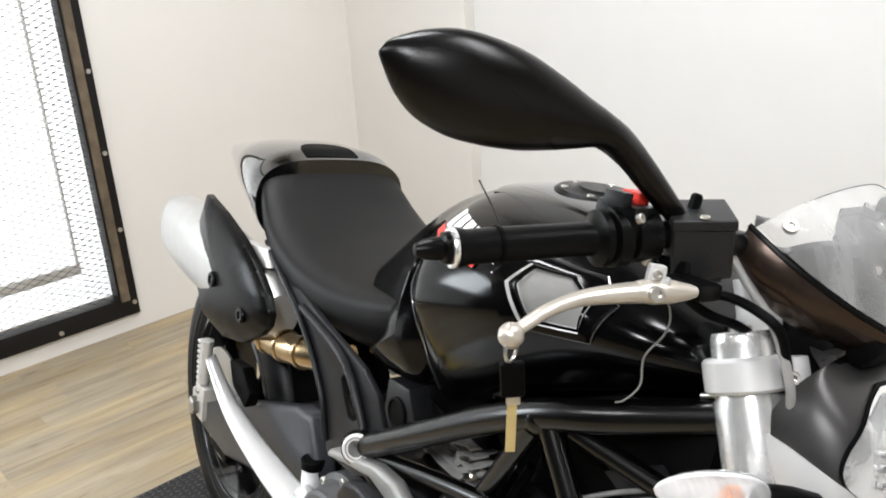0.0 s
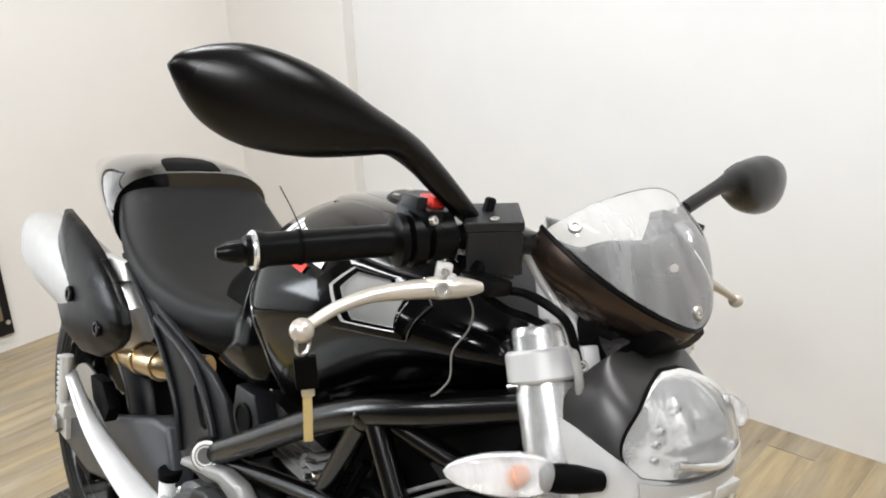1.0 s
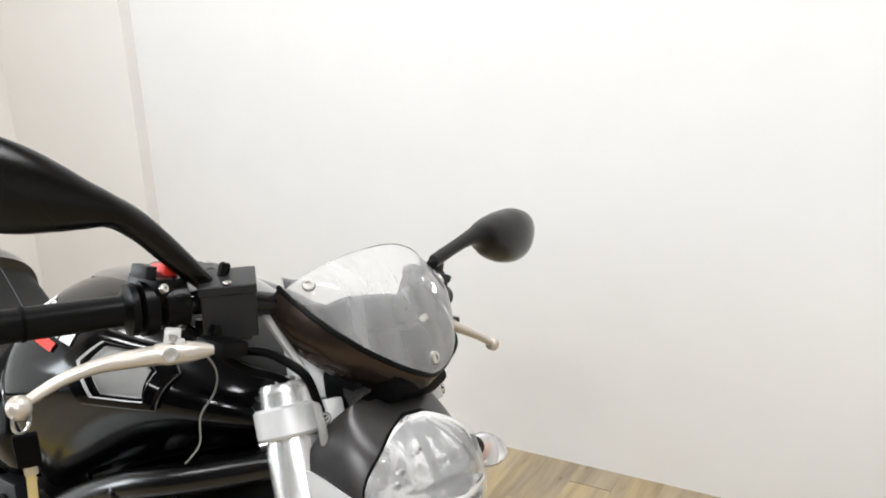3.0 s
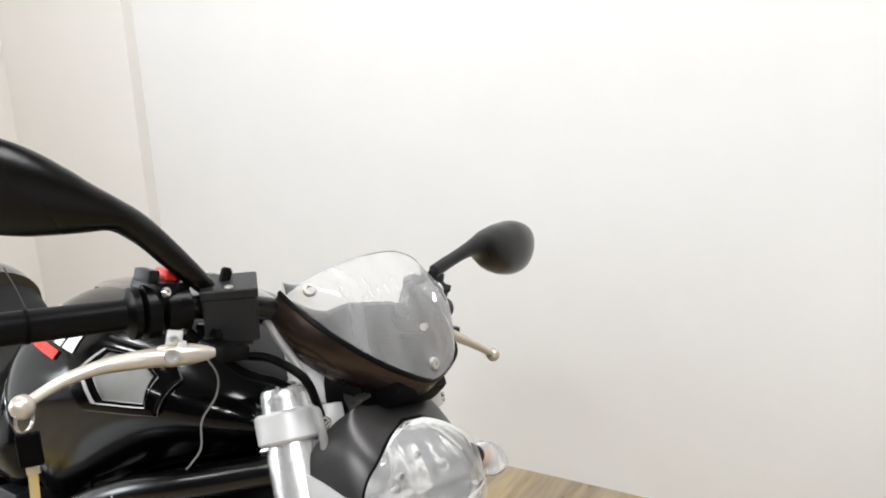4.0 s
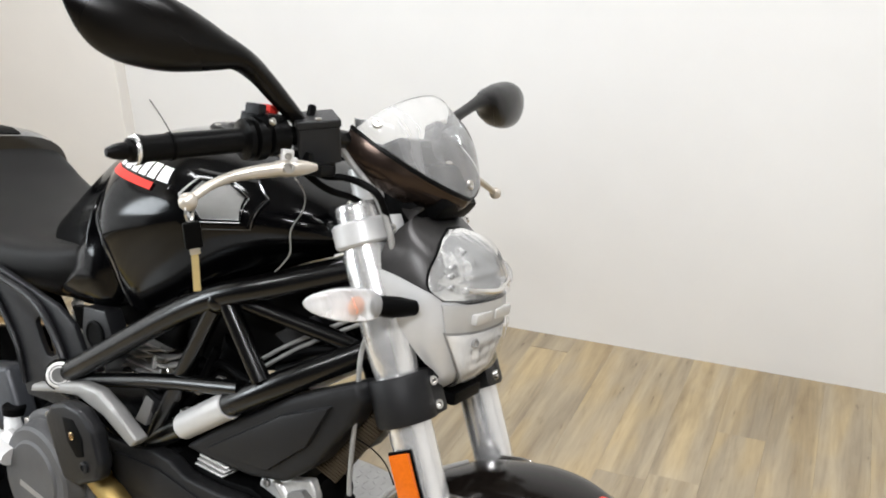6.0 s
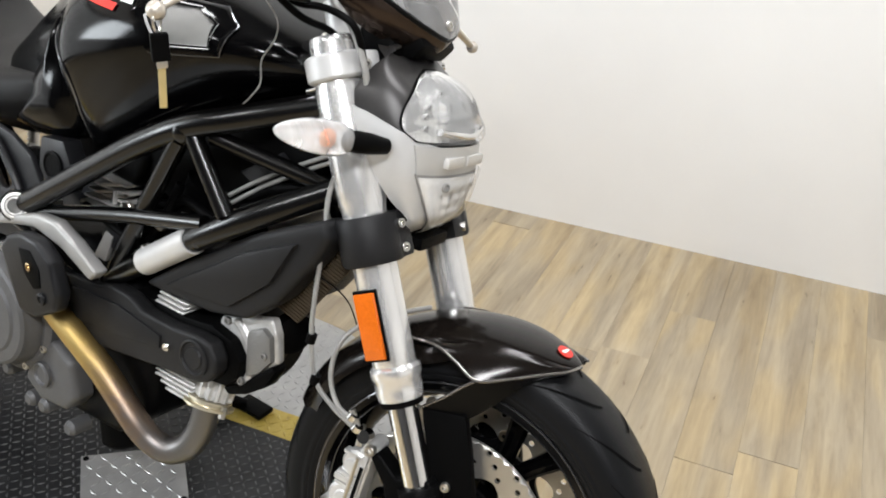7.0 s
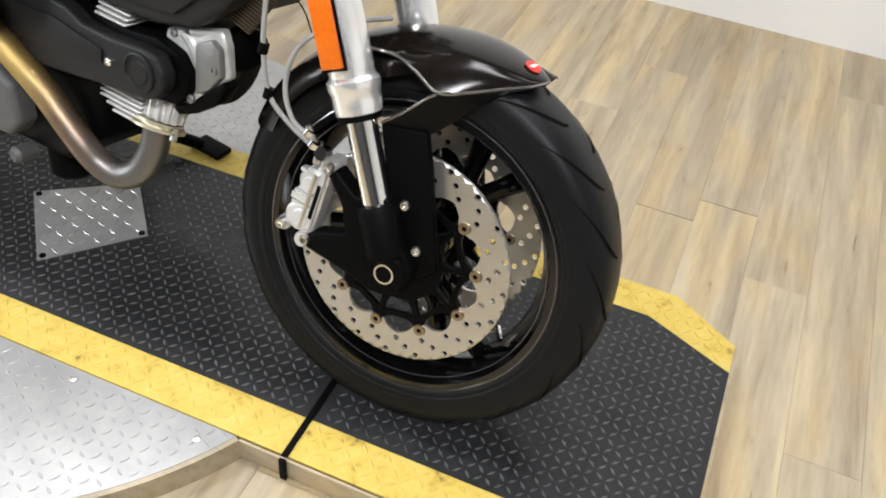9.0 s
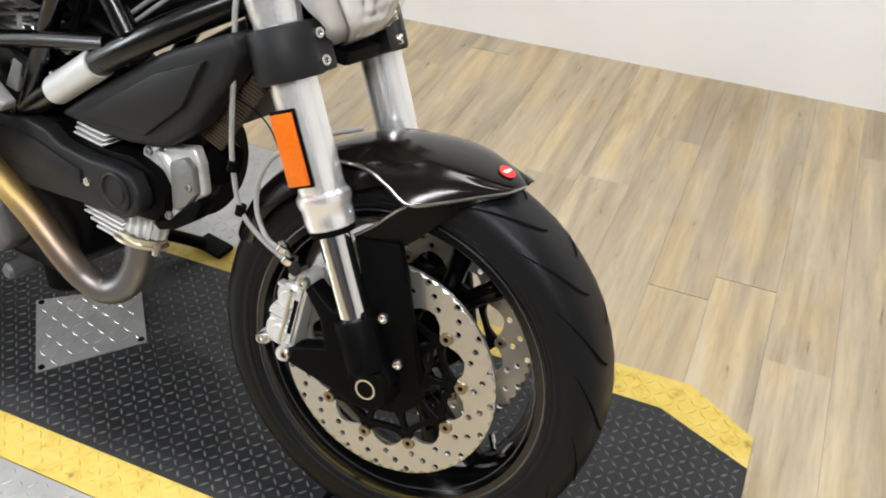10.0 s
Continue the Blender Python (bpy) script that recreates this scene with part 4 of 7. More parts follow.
def front_fender():
    f = thing("front_fender", FRONT @ Vector((-0.03, 0, 0.58)), label="dark metallic front fender over the tyre")
    f.parent = bike

    def shell(u, v):
        a = radians(68 + 92 * u)          # from the front tip back over the wheel
        half = curve1(u, [(0, 0.012), (0.05, 0.034), (0.16, 0.058), (0.35, 0.070), (0.62, 0.074), (0.85, 0.066), (1, 0.050)])
        r = curve1(u, [(0, 0.289), (0.2, 0.290), (0.5, 0.288), (1, 0.285)])
        w = 2 * v - 1
        drop = curve1(u, [(0, 0.006), (0.2, 0.026), (0.42, 0.050), (0.6, 0.040), (1, 0.045)])
        rr = r - drop * abs(w) ** 2.2 - 0.001
        return (rr * math.cos(a), half * math.sin(w * math.pi / 2) * (1 + 0.06 * abs(w)), 0.297 + rr * math.sin(a))

    part("shell", sheet(shell, 48, 24, 0.003), DARK_PAINT, f, m=FRONT, sharp=60)
    for side in (-1, 1):
        # crease from the tip to the point of the side, then up and back to the fork
        line = spline([(0.112, -0.014, 0.5665), (0.100, -0.034, 0.562), (0.070, -0.056, 0.553), (0.040, -0.076, 0.543), (0.007, -0.093, 0.535), (-0.025, -0.091, 0.549), (-0.057, -0.088, 0.559), (-0.100, -0.082, 0.554)], 6)

        def shoulder(u, v):
            k = u * (len(line) - 1)
            i = min(int(k), len(line) - 2)
            p = line[i].lerp(line[i + 1], k - i)
            a = math.degrees(math.atan2(p.z - 0.297, p.x))
            q = Vector(shell(min(1, max(0, (a - 68) / 92)), 0.14))
            bow = Vector((0, -0.5, 0.85)) * 0.0035 * math.sin(v * math.pi)
            r = p.lerp(q, v) + bow
            return Vector((r.x, -side * r.y, r.z))

        part("shoulder", sheet(shoulder, 42, 8, 0.0025), DARK_PAINT, f, m=FRONT, sharp=50)
        # Light tube draws the highlight that runs along the crease.
        part("crease_edge", tube([Vector((p.x, -side * p.y, p.z)) for p in line], 0.0019, 8), CREASE_HIGHLIGHT, f, m=FRONT)
        # skirt under the crease, ending in the stay that meets the fork guard
        high = spline([(0.100, -0.036, 0.5605), (0.070, -0.057, 0.5515), (0.040, -0.077, 0.5415), (0.006, -0.094, 0.533), (-0.030, -0.091, 0.497), (-0.056, -0.090, 0.474)], 6)
        low = spline([(0.100, -0.037, 0.5590), (0.072, -0.058, 0.547), (0.048, -0.072, 0.525), (0.022, -0.078, 0.494), (-0.004, -0.086, 0.474), (-0.052, -0.088, 0.466)], 6)

        def skirt(u, v):
            k = u * (len(high) - 1)
            i = min(int(k), len(high) - 2)
            r = high[i].lerp(high[i + 1], k - i).lerp(low[i].lerp(low[i + 1], k - i), v)
            return Vector((r.x, -side * r.y, r.z))

        part("skirt", sheet(skirt, 30, 5, 0.0025), SATIN_BLACK, f, m=FRONT, sharp=50)
        # The stay's bright edge is a highlight drawn with a light tube.
        part("stay_edge", tube([Vector((p.x, -side * p.y, p.z)) for p in high[18:]], 0.0019, 8), CREASE_HIGHLIGHT, f, m=FRONT)
        guard = [(-0.056, 0.474), (-0.034, 0.410), (-0.012, 0.345), (0.003, 0.290), (0.038, 0.293), (0.058, 0.311), (0.040, 0.372), (0.020, 0.439), (0.004, 0.484)]
        part("fork_guard", prism(guard, side * 0.078, side * 0.092, 0.004), MATT_BLACK, f, "black fork guard", m=FRONT)
        for x, z in ((-0.002, 0.384), (0.026, 0.330)):
            part("guard_bolt", bolt((x, side * 0.090, z), (0.2, side, 0), 0.0064, 0.008), STEEL, f, m=FRONT)
    badge = revolve([(0, 0.0), (0, 0.0105), (0.0012, 0.0105), (0.0016, 0.0)], (0.085, -0.004, 0.5745), (0.35, -0.12, 1), 24)
    part("round_badge", badge, RED, f, "small round red and white badge", m=FRONT)
    part("badge_bar", box((0.085, -0.004, 0.5765), (0.006, 0.015, 0.0008), 0, I4), WHITE, f, m=FRONT)


front_fender()


def caliper(side):
    c = thing("brake_caliper", FRONT @ Vector((-0.12, side * 0.09, 0.36)), label="silver cast front brake caliper")
    c.parent = bike
    y = side
    ax = Vector((0.36, 0, 0.93)).normalized()
    tilt = Matrix.Translation((-0.124, y * 0.093, 0.354)) @ pose(0, 0, 0, 0, 8, 0)
    barrel = lambda k, r, x=0.0: revolve([(-0.018, r * 0.8), (-0.016, r), (0.014, r), (0.018, r * 0.82), (0.018, 0)], tilt @ Vector((x, 0, k)), (0, y, 0), 24)
    part("body", join(barrel(0.026, 0.0185), barrel(-0.028, 0.0205, -0.003), box((0.010, -y * 0.002, 0.0), (0.020, 0.030, 0.100), 0.006, tilt, 3), box((-0.008, 0, -0.002), (0.018, 0.026, 0.040), 0.005, tilt, 2)), CALIPER, c, m=LOW)
    part("bridge_rib", join(box((0.013, y * 0.015, 0.004), (0.008, 0.008, 0.084), 0.002, tilt), box((-0.010, y * 0.016, -0.001), (0.022, 0.007, 0.009), 0.002, tilt)), CALIPER, c, m=LOW)
    for lug in (barrel(0.056, 0.0105, 0.014), barrel(-0.058, 0.011, 0.010), barrel(-0.050, 0.0095, -0.022)):
        part("mount_lug", lug, CALIPER, c, m=LOW)
    for k in (-0.042, -0.010, 0.006, 0.038):
        part("casting_web", box((-0.002, y * 0.012, k), (0.034, 0.012, 0.0045), 0.0015, tilt, 2), CALIPER, c, m=LOW)
    part("pad_pin", tube([tilt @ Vector((0.004, y * 0.021, -0.040)), tilt @ Vector((0.004, y * 0.021, 0.040))], 0.0026, 10), STEEL, c, m=LOW)
    # Thin black strip on the rib paints the shade of a pad slot.
    part("pad_slot_shade", box((0.013, y * 0.0195, 0.004), (0.005, 0.002, 0.050), 0.0006, tilt), MATT_BLACK, c, m=LOW)
    for k in (-0.028, 0.022):
        part("piston_cap", revolve([(0, 0.0125), (0.0025, 0.0105), (0.0035, 0.006), (0.0035, 0)], tilt @ Vector((0, y * 0.018, k)), (0, y, 0), 24), CALIPER, c, m=LOW)
    for p in ((0.016, 0.058), (-0.022, -0.048), (0.016, -0.052)):
        part("caliper_bolt", bolt(tilt @ Vector((p[0], y * 0.012, p[1])), (0, y, 0), 0.0075, 0.012), STEEL, c, m=LOW)
    part("bleed_nipple", tube([tilt @ Vector((-0.004, y * 0.012, 0.052)), tilt @ Vector((-0.006, y * 0.014, 0.082))], [0.005, 0.0035], 10), STEEL, c, m=LOW)
    part("banjo", revolve([(-0.008, 0.009), (0.008, 0.009)], tilt @ Vector((0.004, y * 0.02, 0.074)), (0, y, 0.2), 16), CHROME, c, m=LOW)


caliper(-1)
caliper(1)


def hose(name, pts, r, material, label=""):
    part(name, tube(spline(pts, 8), r, 10), material, bike, label, m=TOP)


hose("brake_hose", [(-0.262, -0.125, 0.938), (-0.243, -0.116, 0.916), (-0.220, -0.110, 0.893), (-0.203, -0.110, 0.870), (-0.191, -0.106, 0.840), (-0.192, -0.092, 0.800), (-0.205, -0.070, 0.765)], 0.0040, BRAID, "braided steel brake hose")
hose("brake_hose", [(-0.185, -0.100, 0.78), (-0.205, -0.118, 0.715), (-0.203, -0.120, 0.647), (-0.203, -0.118, 0.570), (-0.200, -0.116, 0.523), (-0.186, -0.115, 0.472), (-0.156, -0.115, 0.447), (-0.126, -0.114, 0.432)], 0.0031, BRAID, "clear sleeved braided brake hose")
hose("brake_hose", [(-0.128, -0.113, 0.440), (-0.150, -0.115, 0.452), (-0.166, -0.114, 0.484), (-0.163, -0.112, 0.525), (-0.142, -0.104, 0.556), (-0.108, -0.07, 0.575), (-0.09, -0.03, 0.578)], 0.0031, BRAID, "braided crossover brake hose")
for p, r in (((-0.127, -0.113, 0.444), 0.0068), ((-0.119, -0.113, 0.432), 0.0068)):
    part("banjo_fitting", revolve([(-0.0045, r * 0.7), (-0.004, r), (0.004, r), (0.0045, r * 0.7)], p, (0.55, 0, 1), 16), CHROME, bike, "bright banjo fitting", m=TOP)
part("banjo_bolt", tube([(-0.130, -0.113, 0.452), (-0.108, -0.111, 0.415)], 0.0040, 12), STEEL, bike, m=TOP)
hose("sensor_wire", [(-0.200, -0.116, 0.600), (-0.180, -0.112, 0.592), (-0.160, -0.110, 0.578), (-0.146, -0.106, 0.552)], 0.0009, MATT_BLACK, "thin black sensor wire")
for p in ((-0.203, -0.120, 0.640), (-0.200, -0.116, 0.522), (-0.186, -0.115, 0.472), (-0.140, -0.103, 0.557)):
    part("hose_clip", revolve([(-0.006, 0.0062), (0.006, 0.0062)], p, (0.15, 0, 1), 14), MATT_BLACK, bike, m=TOP)


# ---- headlight ----
def lamp_surface(phi, z, out=0.0):
    """The egg of the headlight: phi round from straight ahead, z its height."""
    xf = curve1(z, [(0.655, -0.135), (0.668, -0.112), (0.69, -0.092), (0.73, -0.082), (0.77, -0.080), (0.80, -0.088), (0.83, -0.106), (0.853, -0.138), (0.872, -0.172), (0.878, -0.19)])
    w = curve1(z, [(0.655, 0.020), (0.668, 0.040), (0.69, 0.062), (0.73, 0.086), (0.77, 0.097), (0.80, 0.100), (0.83, 0.095), (0.853, 0.082), (0.872, 0.058), (0.878, 0.045)])
    xb = curve1(z, [(0.655, -0.150), (0.680, -0.138), (0.692, -0.134), (0.705, -0.150), (0.743, -0.177), (0.807, -0.212), (0.835, -0.211), (0.878, -0.190)])
    xc = xb + 0.012
    c, s = math.cos(phi), math.sin(phi)
    x = xc + (xf - 0.018 + out - xc) * (abs(c) ** 0.6 if c > 0 else 0)
    y = -0.016 + (0.97 * w + out) * (abs(s) ** 0.85) * (1 if s > 0 else -1)
    return (x, y, z)


def headlight():
    h = thing("headlight", TOP @ Vector((-0.15, 0, 0.77)), label="stacked headlight in a dark and silver shell")
    h.parent = bike
    L = radians(90)
    split = lambda p: 0.772 + 0.032 * (abs(p) / L) ** 2
    edge = lambda z: curve1(z, [(0.784, 0.56), (0.795, 0.68), (0.815, 0.65), (0.832, 0.54), (0.846, 0.37), (0.853, 0.22), (0.857, 0.08)]) * L

    def upper(u, v):
        p = -L + 2 * L * u
        z = split(p) + (0.878 - split(p)) * v
        return lamp_surface(p, z)

    def lower(u, v):
        p = -L + 2 * L * u
        z = 0.655 + (split(p) + 0.004 - 0.655) * v
        return lamp_surface(p, z, 0.003)

    part("upper_shell", sheet(upper, 40, 18, 0.003), SHELL_GREY, h, "dark satin upper shell", m=TOP, sharp=60)
    part("lower_shell", sheet(lower, 40, 22, 0.003), SILVER_PAINT, h, "silver grey lower shell", m=TOP, sharp=60)

    def patch(z0, z1, lim, out):
        def f(u, v):
            z = z0 + (z1 - z0) * v
            return lamp_surface((2 * u - 1) * lim(z), z, out)
        return f

    up_lim = edge
    lo_lim = lambda z: curve1(z, [(0.664, 0.08), (0.68, 0.30), (0.70, 0.44), (0.73, 0.55), (0.748, 0.60)]) * L
    part("upper_rim", sheet(patch(0.783, 0.858, lambda z: up_lim(z) + 0.030, 0.0050), 32, 20, 0.002), MATT_BLACK, h, m=TOP, sharp=60)
    part("upper_lens", sheet(patch(0.784, 0.857, up_lim, 0.013), 36, 24, 0.0), LENS, h, "clear curved upper headlight lens", m=TOP, sharp=80).visible_shadow = False
    low = part("lower_lens", sheet(patch(0.666, 0.746, lo_lim, 0.0145), 28, 20, 0.0), LENS, h, "clear shield shaped lower headlight lens", m=TOP, sharp=80)
    low.visible_shadow = False
    low.data.flip_normals()
    part("lower_rim", sheet(patch(0.662, 0.748, lambda z: lo_lim(z) + 0.045, 0.0062), 28, 20, 0.002), SOOT_GREY, h, m=TOP, sharp=60)

    def fluted(z0, z1, lim, out):
        def f(u, v):
            z = z0 + (z1 - z0) * v
            edge_in = math.sin(u * math.pi) * math.sin(v * math.pi)
            wave = 0.0016 * (abs(math.sin(u * 7 * math.pi)) + abs(math.sin(v * 4 * math.pi + u))) * edge_in - 0.0012 * edge_in
            wave += (0.0009 * math.sin(u * 23) + 0.0010 * math.cos(v * 13 + 3 * u) + 0.0007 * math.sin(u * 41 + v * 9) + 0.0006 * math.sin(v * 29 - u * 7)) * edge_in
            return lamp_surface((2 * u - 1) * lim(z), z, out + wave)
        return f

    part("upper_reflector", sheet(fluted(0.785, 0.8565, up_lim, 0.0072), 60, 36, 0.0), REFLECTOR, h, "bright faceted reflector", m=TOP, sharp=60)
    part("lower_reflector", sheet(fluted(0.667, 0.745, lo_lim, 0.0092), 60, 40, 0.0), LOW_REFLECTOR, h, "bright faceted reflector", m=TOP, sharp=60)
    # Grey discs added as dark marks in the lower reflector.
    for p, r in ((-0.36, 0.006), (0.30, 0.005)):
        part("reflector_mark", revolve([(0, r), (0.003, r), (0.004, r * 0.7), (0.001, r * 0.6), (0.001, 0)], lamp_surface(p, 0.733, 0.0095), (1, math.sin(p), 0.1), 20), SOOT_GREY, h, m=TOP)
    part("bulb_shield", tube(spline([lamp_surface(-0.5, 0.797, 0.010), lamp_surface(0.0, 0.792, 0.013), lamp_surface(0.5, 0.797, 0.010)], 6), 0.004, 10), CHROME, h, m=TOP)
    # Small grey discs added for the dark specks in the upper reflector.
    for p, z, r in ((-0.70, 0.812, 0.0034), (-0.62, 0.822, 0.0030), (-0.74, 0.800, 0.0030), (-0.30, 0.836, 0.0026), (0.35, 0.800, 0.0030)):
        part("reflector_mark", revolve([(0, r), (0.003, r), (0.004, r * 0.7), (0.001, r * 0.6), (0.001, 0)], lamp_surface(p, z, 0.0078), (1, math.sin(p), 0.2), 16), SOOT_GREY, h, m=TOP)
    for y in (-0.044, 0.012):
        part("position_lamp", box((-0.0915, y, 0.7625), (0.008, 0.046, 0.013), 0.0035), CAST_ALU, h, "slim position lamp", m=TOP)
    part("middle_bar", sheet(patch(0.7465, 0.780, lambda z: 0.60 * L, 0.008), 28, 6, 0.004), CAN_SILVER, h, "silver bar between the lenses", m=TOP, sharp=50)
    back = [(-0.21, 0.66), (-0.175, 0.66), (-0.165, 0.70), (-0.18, 0.86), (-0.185, 0.885), (-0.235, 0.90), (-0.24, 0.70)]
    part("bucket", prism(back, -0.066, 0.050, 0.01), MATT_BLACK, h, m=TOP)
    part("lower_bracket", box((-0.15, 0, 0.652), (0.07, 0.075, 0.016), 0.004), MATT_BLACK, h, m=TOP)


headlight()


def indicator(side):
    n = thing("turn_signal", TOP @ Vector((-0.17, side * 0.2, 0.79)), label="clear turn signal with amber bulb on a black stalk")
    n.parent = bike
    y = side
    a, b = (Vector((-0.150, y * 0.128, 0.774)), Vector((-0.204, y * 0.256, 0.785))) if side < 0 else (Vector((-0.165, 0.105, 0.802)), Vector((-0.172, 0.225, 0.764)))
    d = (b - a).normalized()
    part("stalk", tube([a - d * 0.012, a, a + d * 0.012, a + d * 0.030, a + d * 0.043], [0.009, 0.0105, 0.0120, 0.0124, 0.0108], 16), MATT_BLACK, n, m=TOP)
    prof = [(0.038, 0.0105), (0.043, 0.0150), (0.055, 0.0185), (0.075, 0.0196), (0.095, 0.0180), (0.112, 0.0145), (0.125, 0.0100), (0.133, 0.0055), (0.137, 0.0005)]
    side_v = d.cross(Vector((0, 0, 1))).normalized()
    up_v = side_v.cross(d)
    ahead = side_v if side_v.x > 0 else -side_v
    def rings(k):
        return [[a + d * s + (side_v * math.cos(t) * 0.75 + up_v * math.sin(t)) * r * k for t in [2 * math.pi * e / 28 for e in range(28)]] for s, r in prof]
    part("lens", loft(rings(1.0)), SIGNAL_LENS, n, "clear leaf shaped lens", m=TOP, sharp=70).visible_shadow = False
    bowl = []
    for s, r in prof:
        bowl.append([a + d * s + (-ahead * math.cos(t) * 0.75 + up_v * math.sin(t)) * r * 0.90 for t in [math.pi * (e / 16 - 0.5) * 1.12 for e in range(17)]])
    part("lamp_reflector", loft(bowl, cap=False, closed=False), PRISM, n, "white prismatic inner lens", m=TOP, sharp=20)
    part("bulb", revolve([(-0.004, 0.008), (0.0, 0.0105), (0.0025, 0.0098), (0.0045, 0.004)], a + d * 0.070 + ahead * 0.001, ahead, 16), AMBER, n, "amber bulb", m=TOP)


indicator(-1)
indicator(1)


# ---- fly screen ----
def fly_base(w):
    """The line on which the screen sits: w from -1 at one tip over the front to 1."""
    a = abs(w)
    return Vector((-0.150 - 0.106 * a ** 1.7, 0.118 * math.sin(w * math.pi / 2), 0.893 + 0.072 * a ** 1.35))


def fly_fairing():
    f = thing("fly_screen", TOP @ Vector((-0.2, 0, 0.93)), label="small fly screen with clear windshield above the headlight")
    f.parent = bike

    def low(u, v):
        w = 2 * u - 1
        a = abs(w)
        p = fly_base(w)
        q = Vector((-0.185 - 0.078 * a ** 1.5, 0.104 * math.sin(w * math.pi / 2), 0.868 + 0.055 * a ** 1.5))
        out = Vector((0.45 * (1 - a), math.sin(w * math.pi / 2) * 0.6, -0.1)) * 0.020 * math.sin(v * math.pi * 0.9)
        return p.lerp(q, v) + out

    def glass(u, v):
        w = 2 * u - 1
        a = abs(w)
        p = fly_base(w) + Vector((0.0025, 0, 0.003))
        top = Vector((-0.218 - 0.040 * a ** 2, 0.080 * math.sin(w * math.pi / 2) + 0.026 * w, 1.012 - 0.050 * a ** 1.7))
        bulge = Vector((0.55 * (1 - 0.6 * a), 0.45 * w, 0.6)) * 0.016 * math.sin(v * math.pi)
        return p.lerp(top, v) + bulge

    part("fairing", sheet(low, 48, 12, 0.003), FAIRING_SHEEN, f, "dark metallic fairing", m=TOP, sharp=60)
    lip = [fly_base(2 * k / 40 - 1) for k in range(41)]
    part("fairing_lip", tube(lip, 0.0024, 8), SATIN_BLACK, f, m=TOP)
    part("windshield", sheet(glass, 40, 18, 0.0), SCREEN, f, "clear plastic windshield with reflections painted as pale haze", m=TOP, sharp=80).visible_shadow = False
    edge = [glass(k / 40, 1.0) for k in range(41)]
    part("windshield_edge", tube(edge, 0.0005, 6), LENS, f, m=TOP)
    for w, v in ((-0.80, 0.44), (0.80, 0.44), (0.0, 0.10)):
        p = glass((w + 1) / 2, v)
        e1, e2 = glass((w + 1.02) / 2, v) - p, glass((w + 1) / 2, v + 0.02) - p
        nrm = e1.cross(e2).normalized()
        part("screw", bolt(p, nrm, 0.0062, 0.004), STEEL, f, "silver screen screw", m=TOP)
    # the instruments behind the screen
    dash = Matrix.Translation((-0.236, 0, 0.926)) @ pose(0, 0, 0, 0, -28, 0)
    part("instrument_panel", box((0, 0, 0), (0.040, 0.090, 0.056), 0.014, dash, 3), SATIN_BLACK, f, "black instrument panel", m=TOP)
    part("instrument_back", box((0.022, 0, -0.01), (0.02, 0.06, 0.04), 0.006, dash, 2), SATIN_BLACK, f, m=TOP)
    # Black block added to fill the shaded gap between fairing and headlight.
    part("dark_gap_fill", prism([(-0.24, 0.87), (-0.17, 0.865), (-0.155, 0.885), (-0.19, 0.93), (-0.25, 0.93)], -0.045, 0.045, 0.008), MATT_BLACK, f, m=TOP)


fly_fairing()


# ---- handlebar and controls ----
BAR_IN, BAR_OUT = Vector((-0.296, -0.192, 0.946)), Vector((-0.360, -0.350, 0.918))


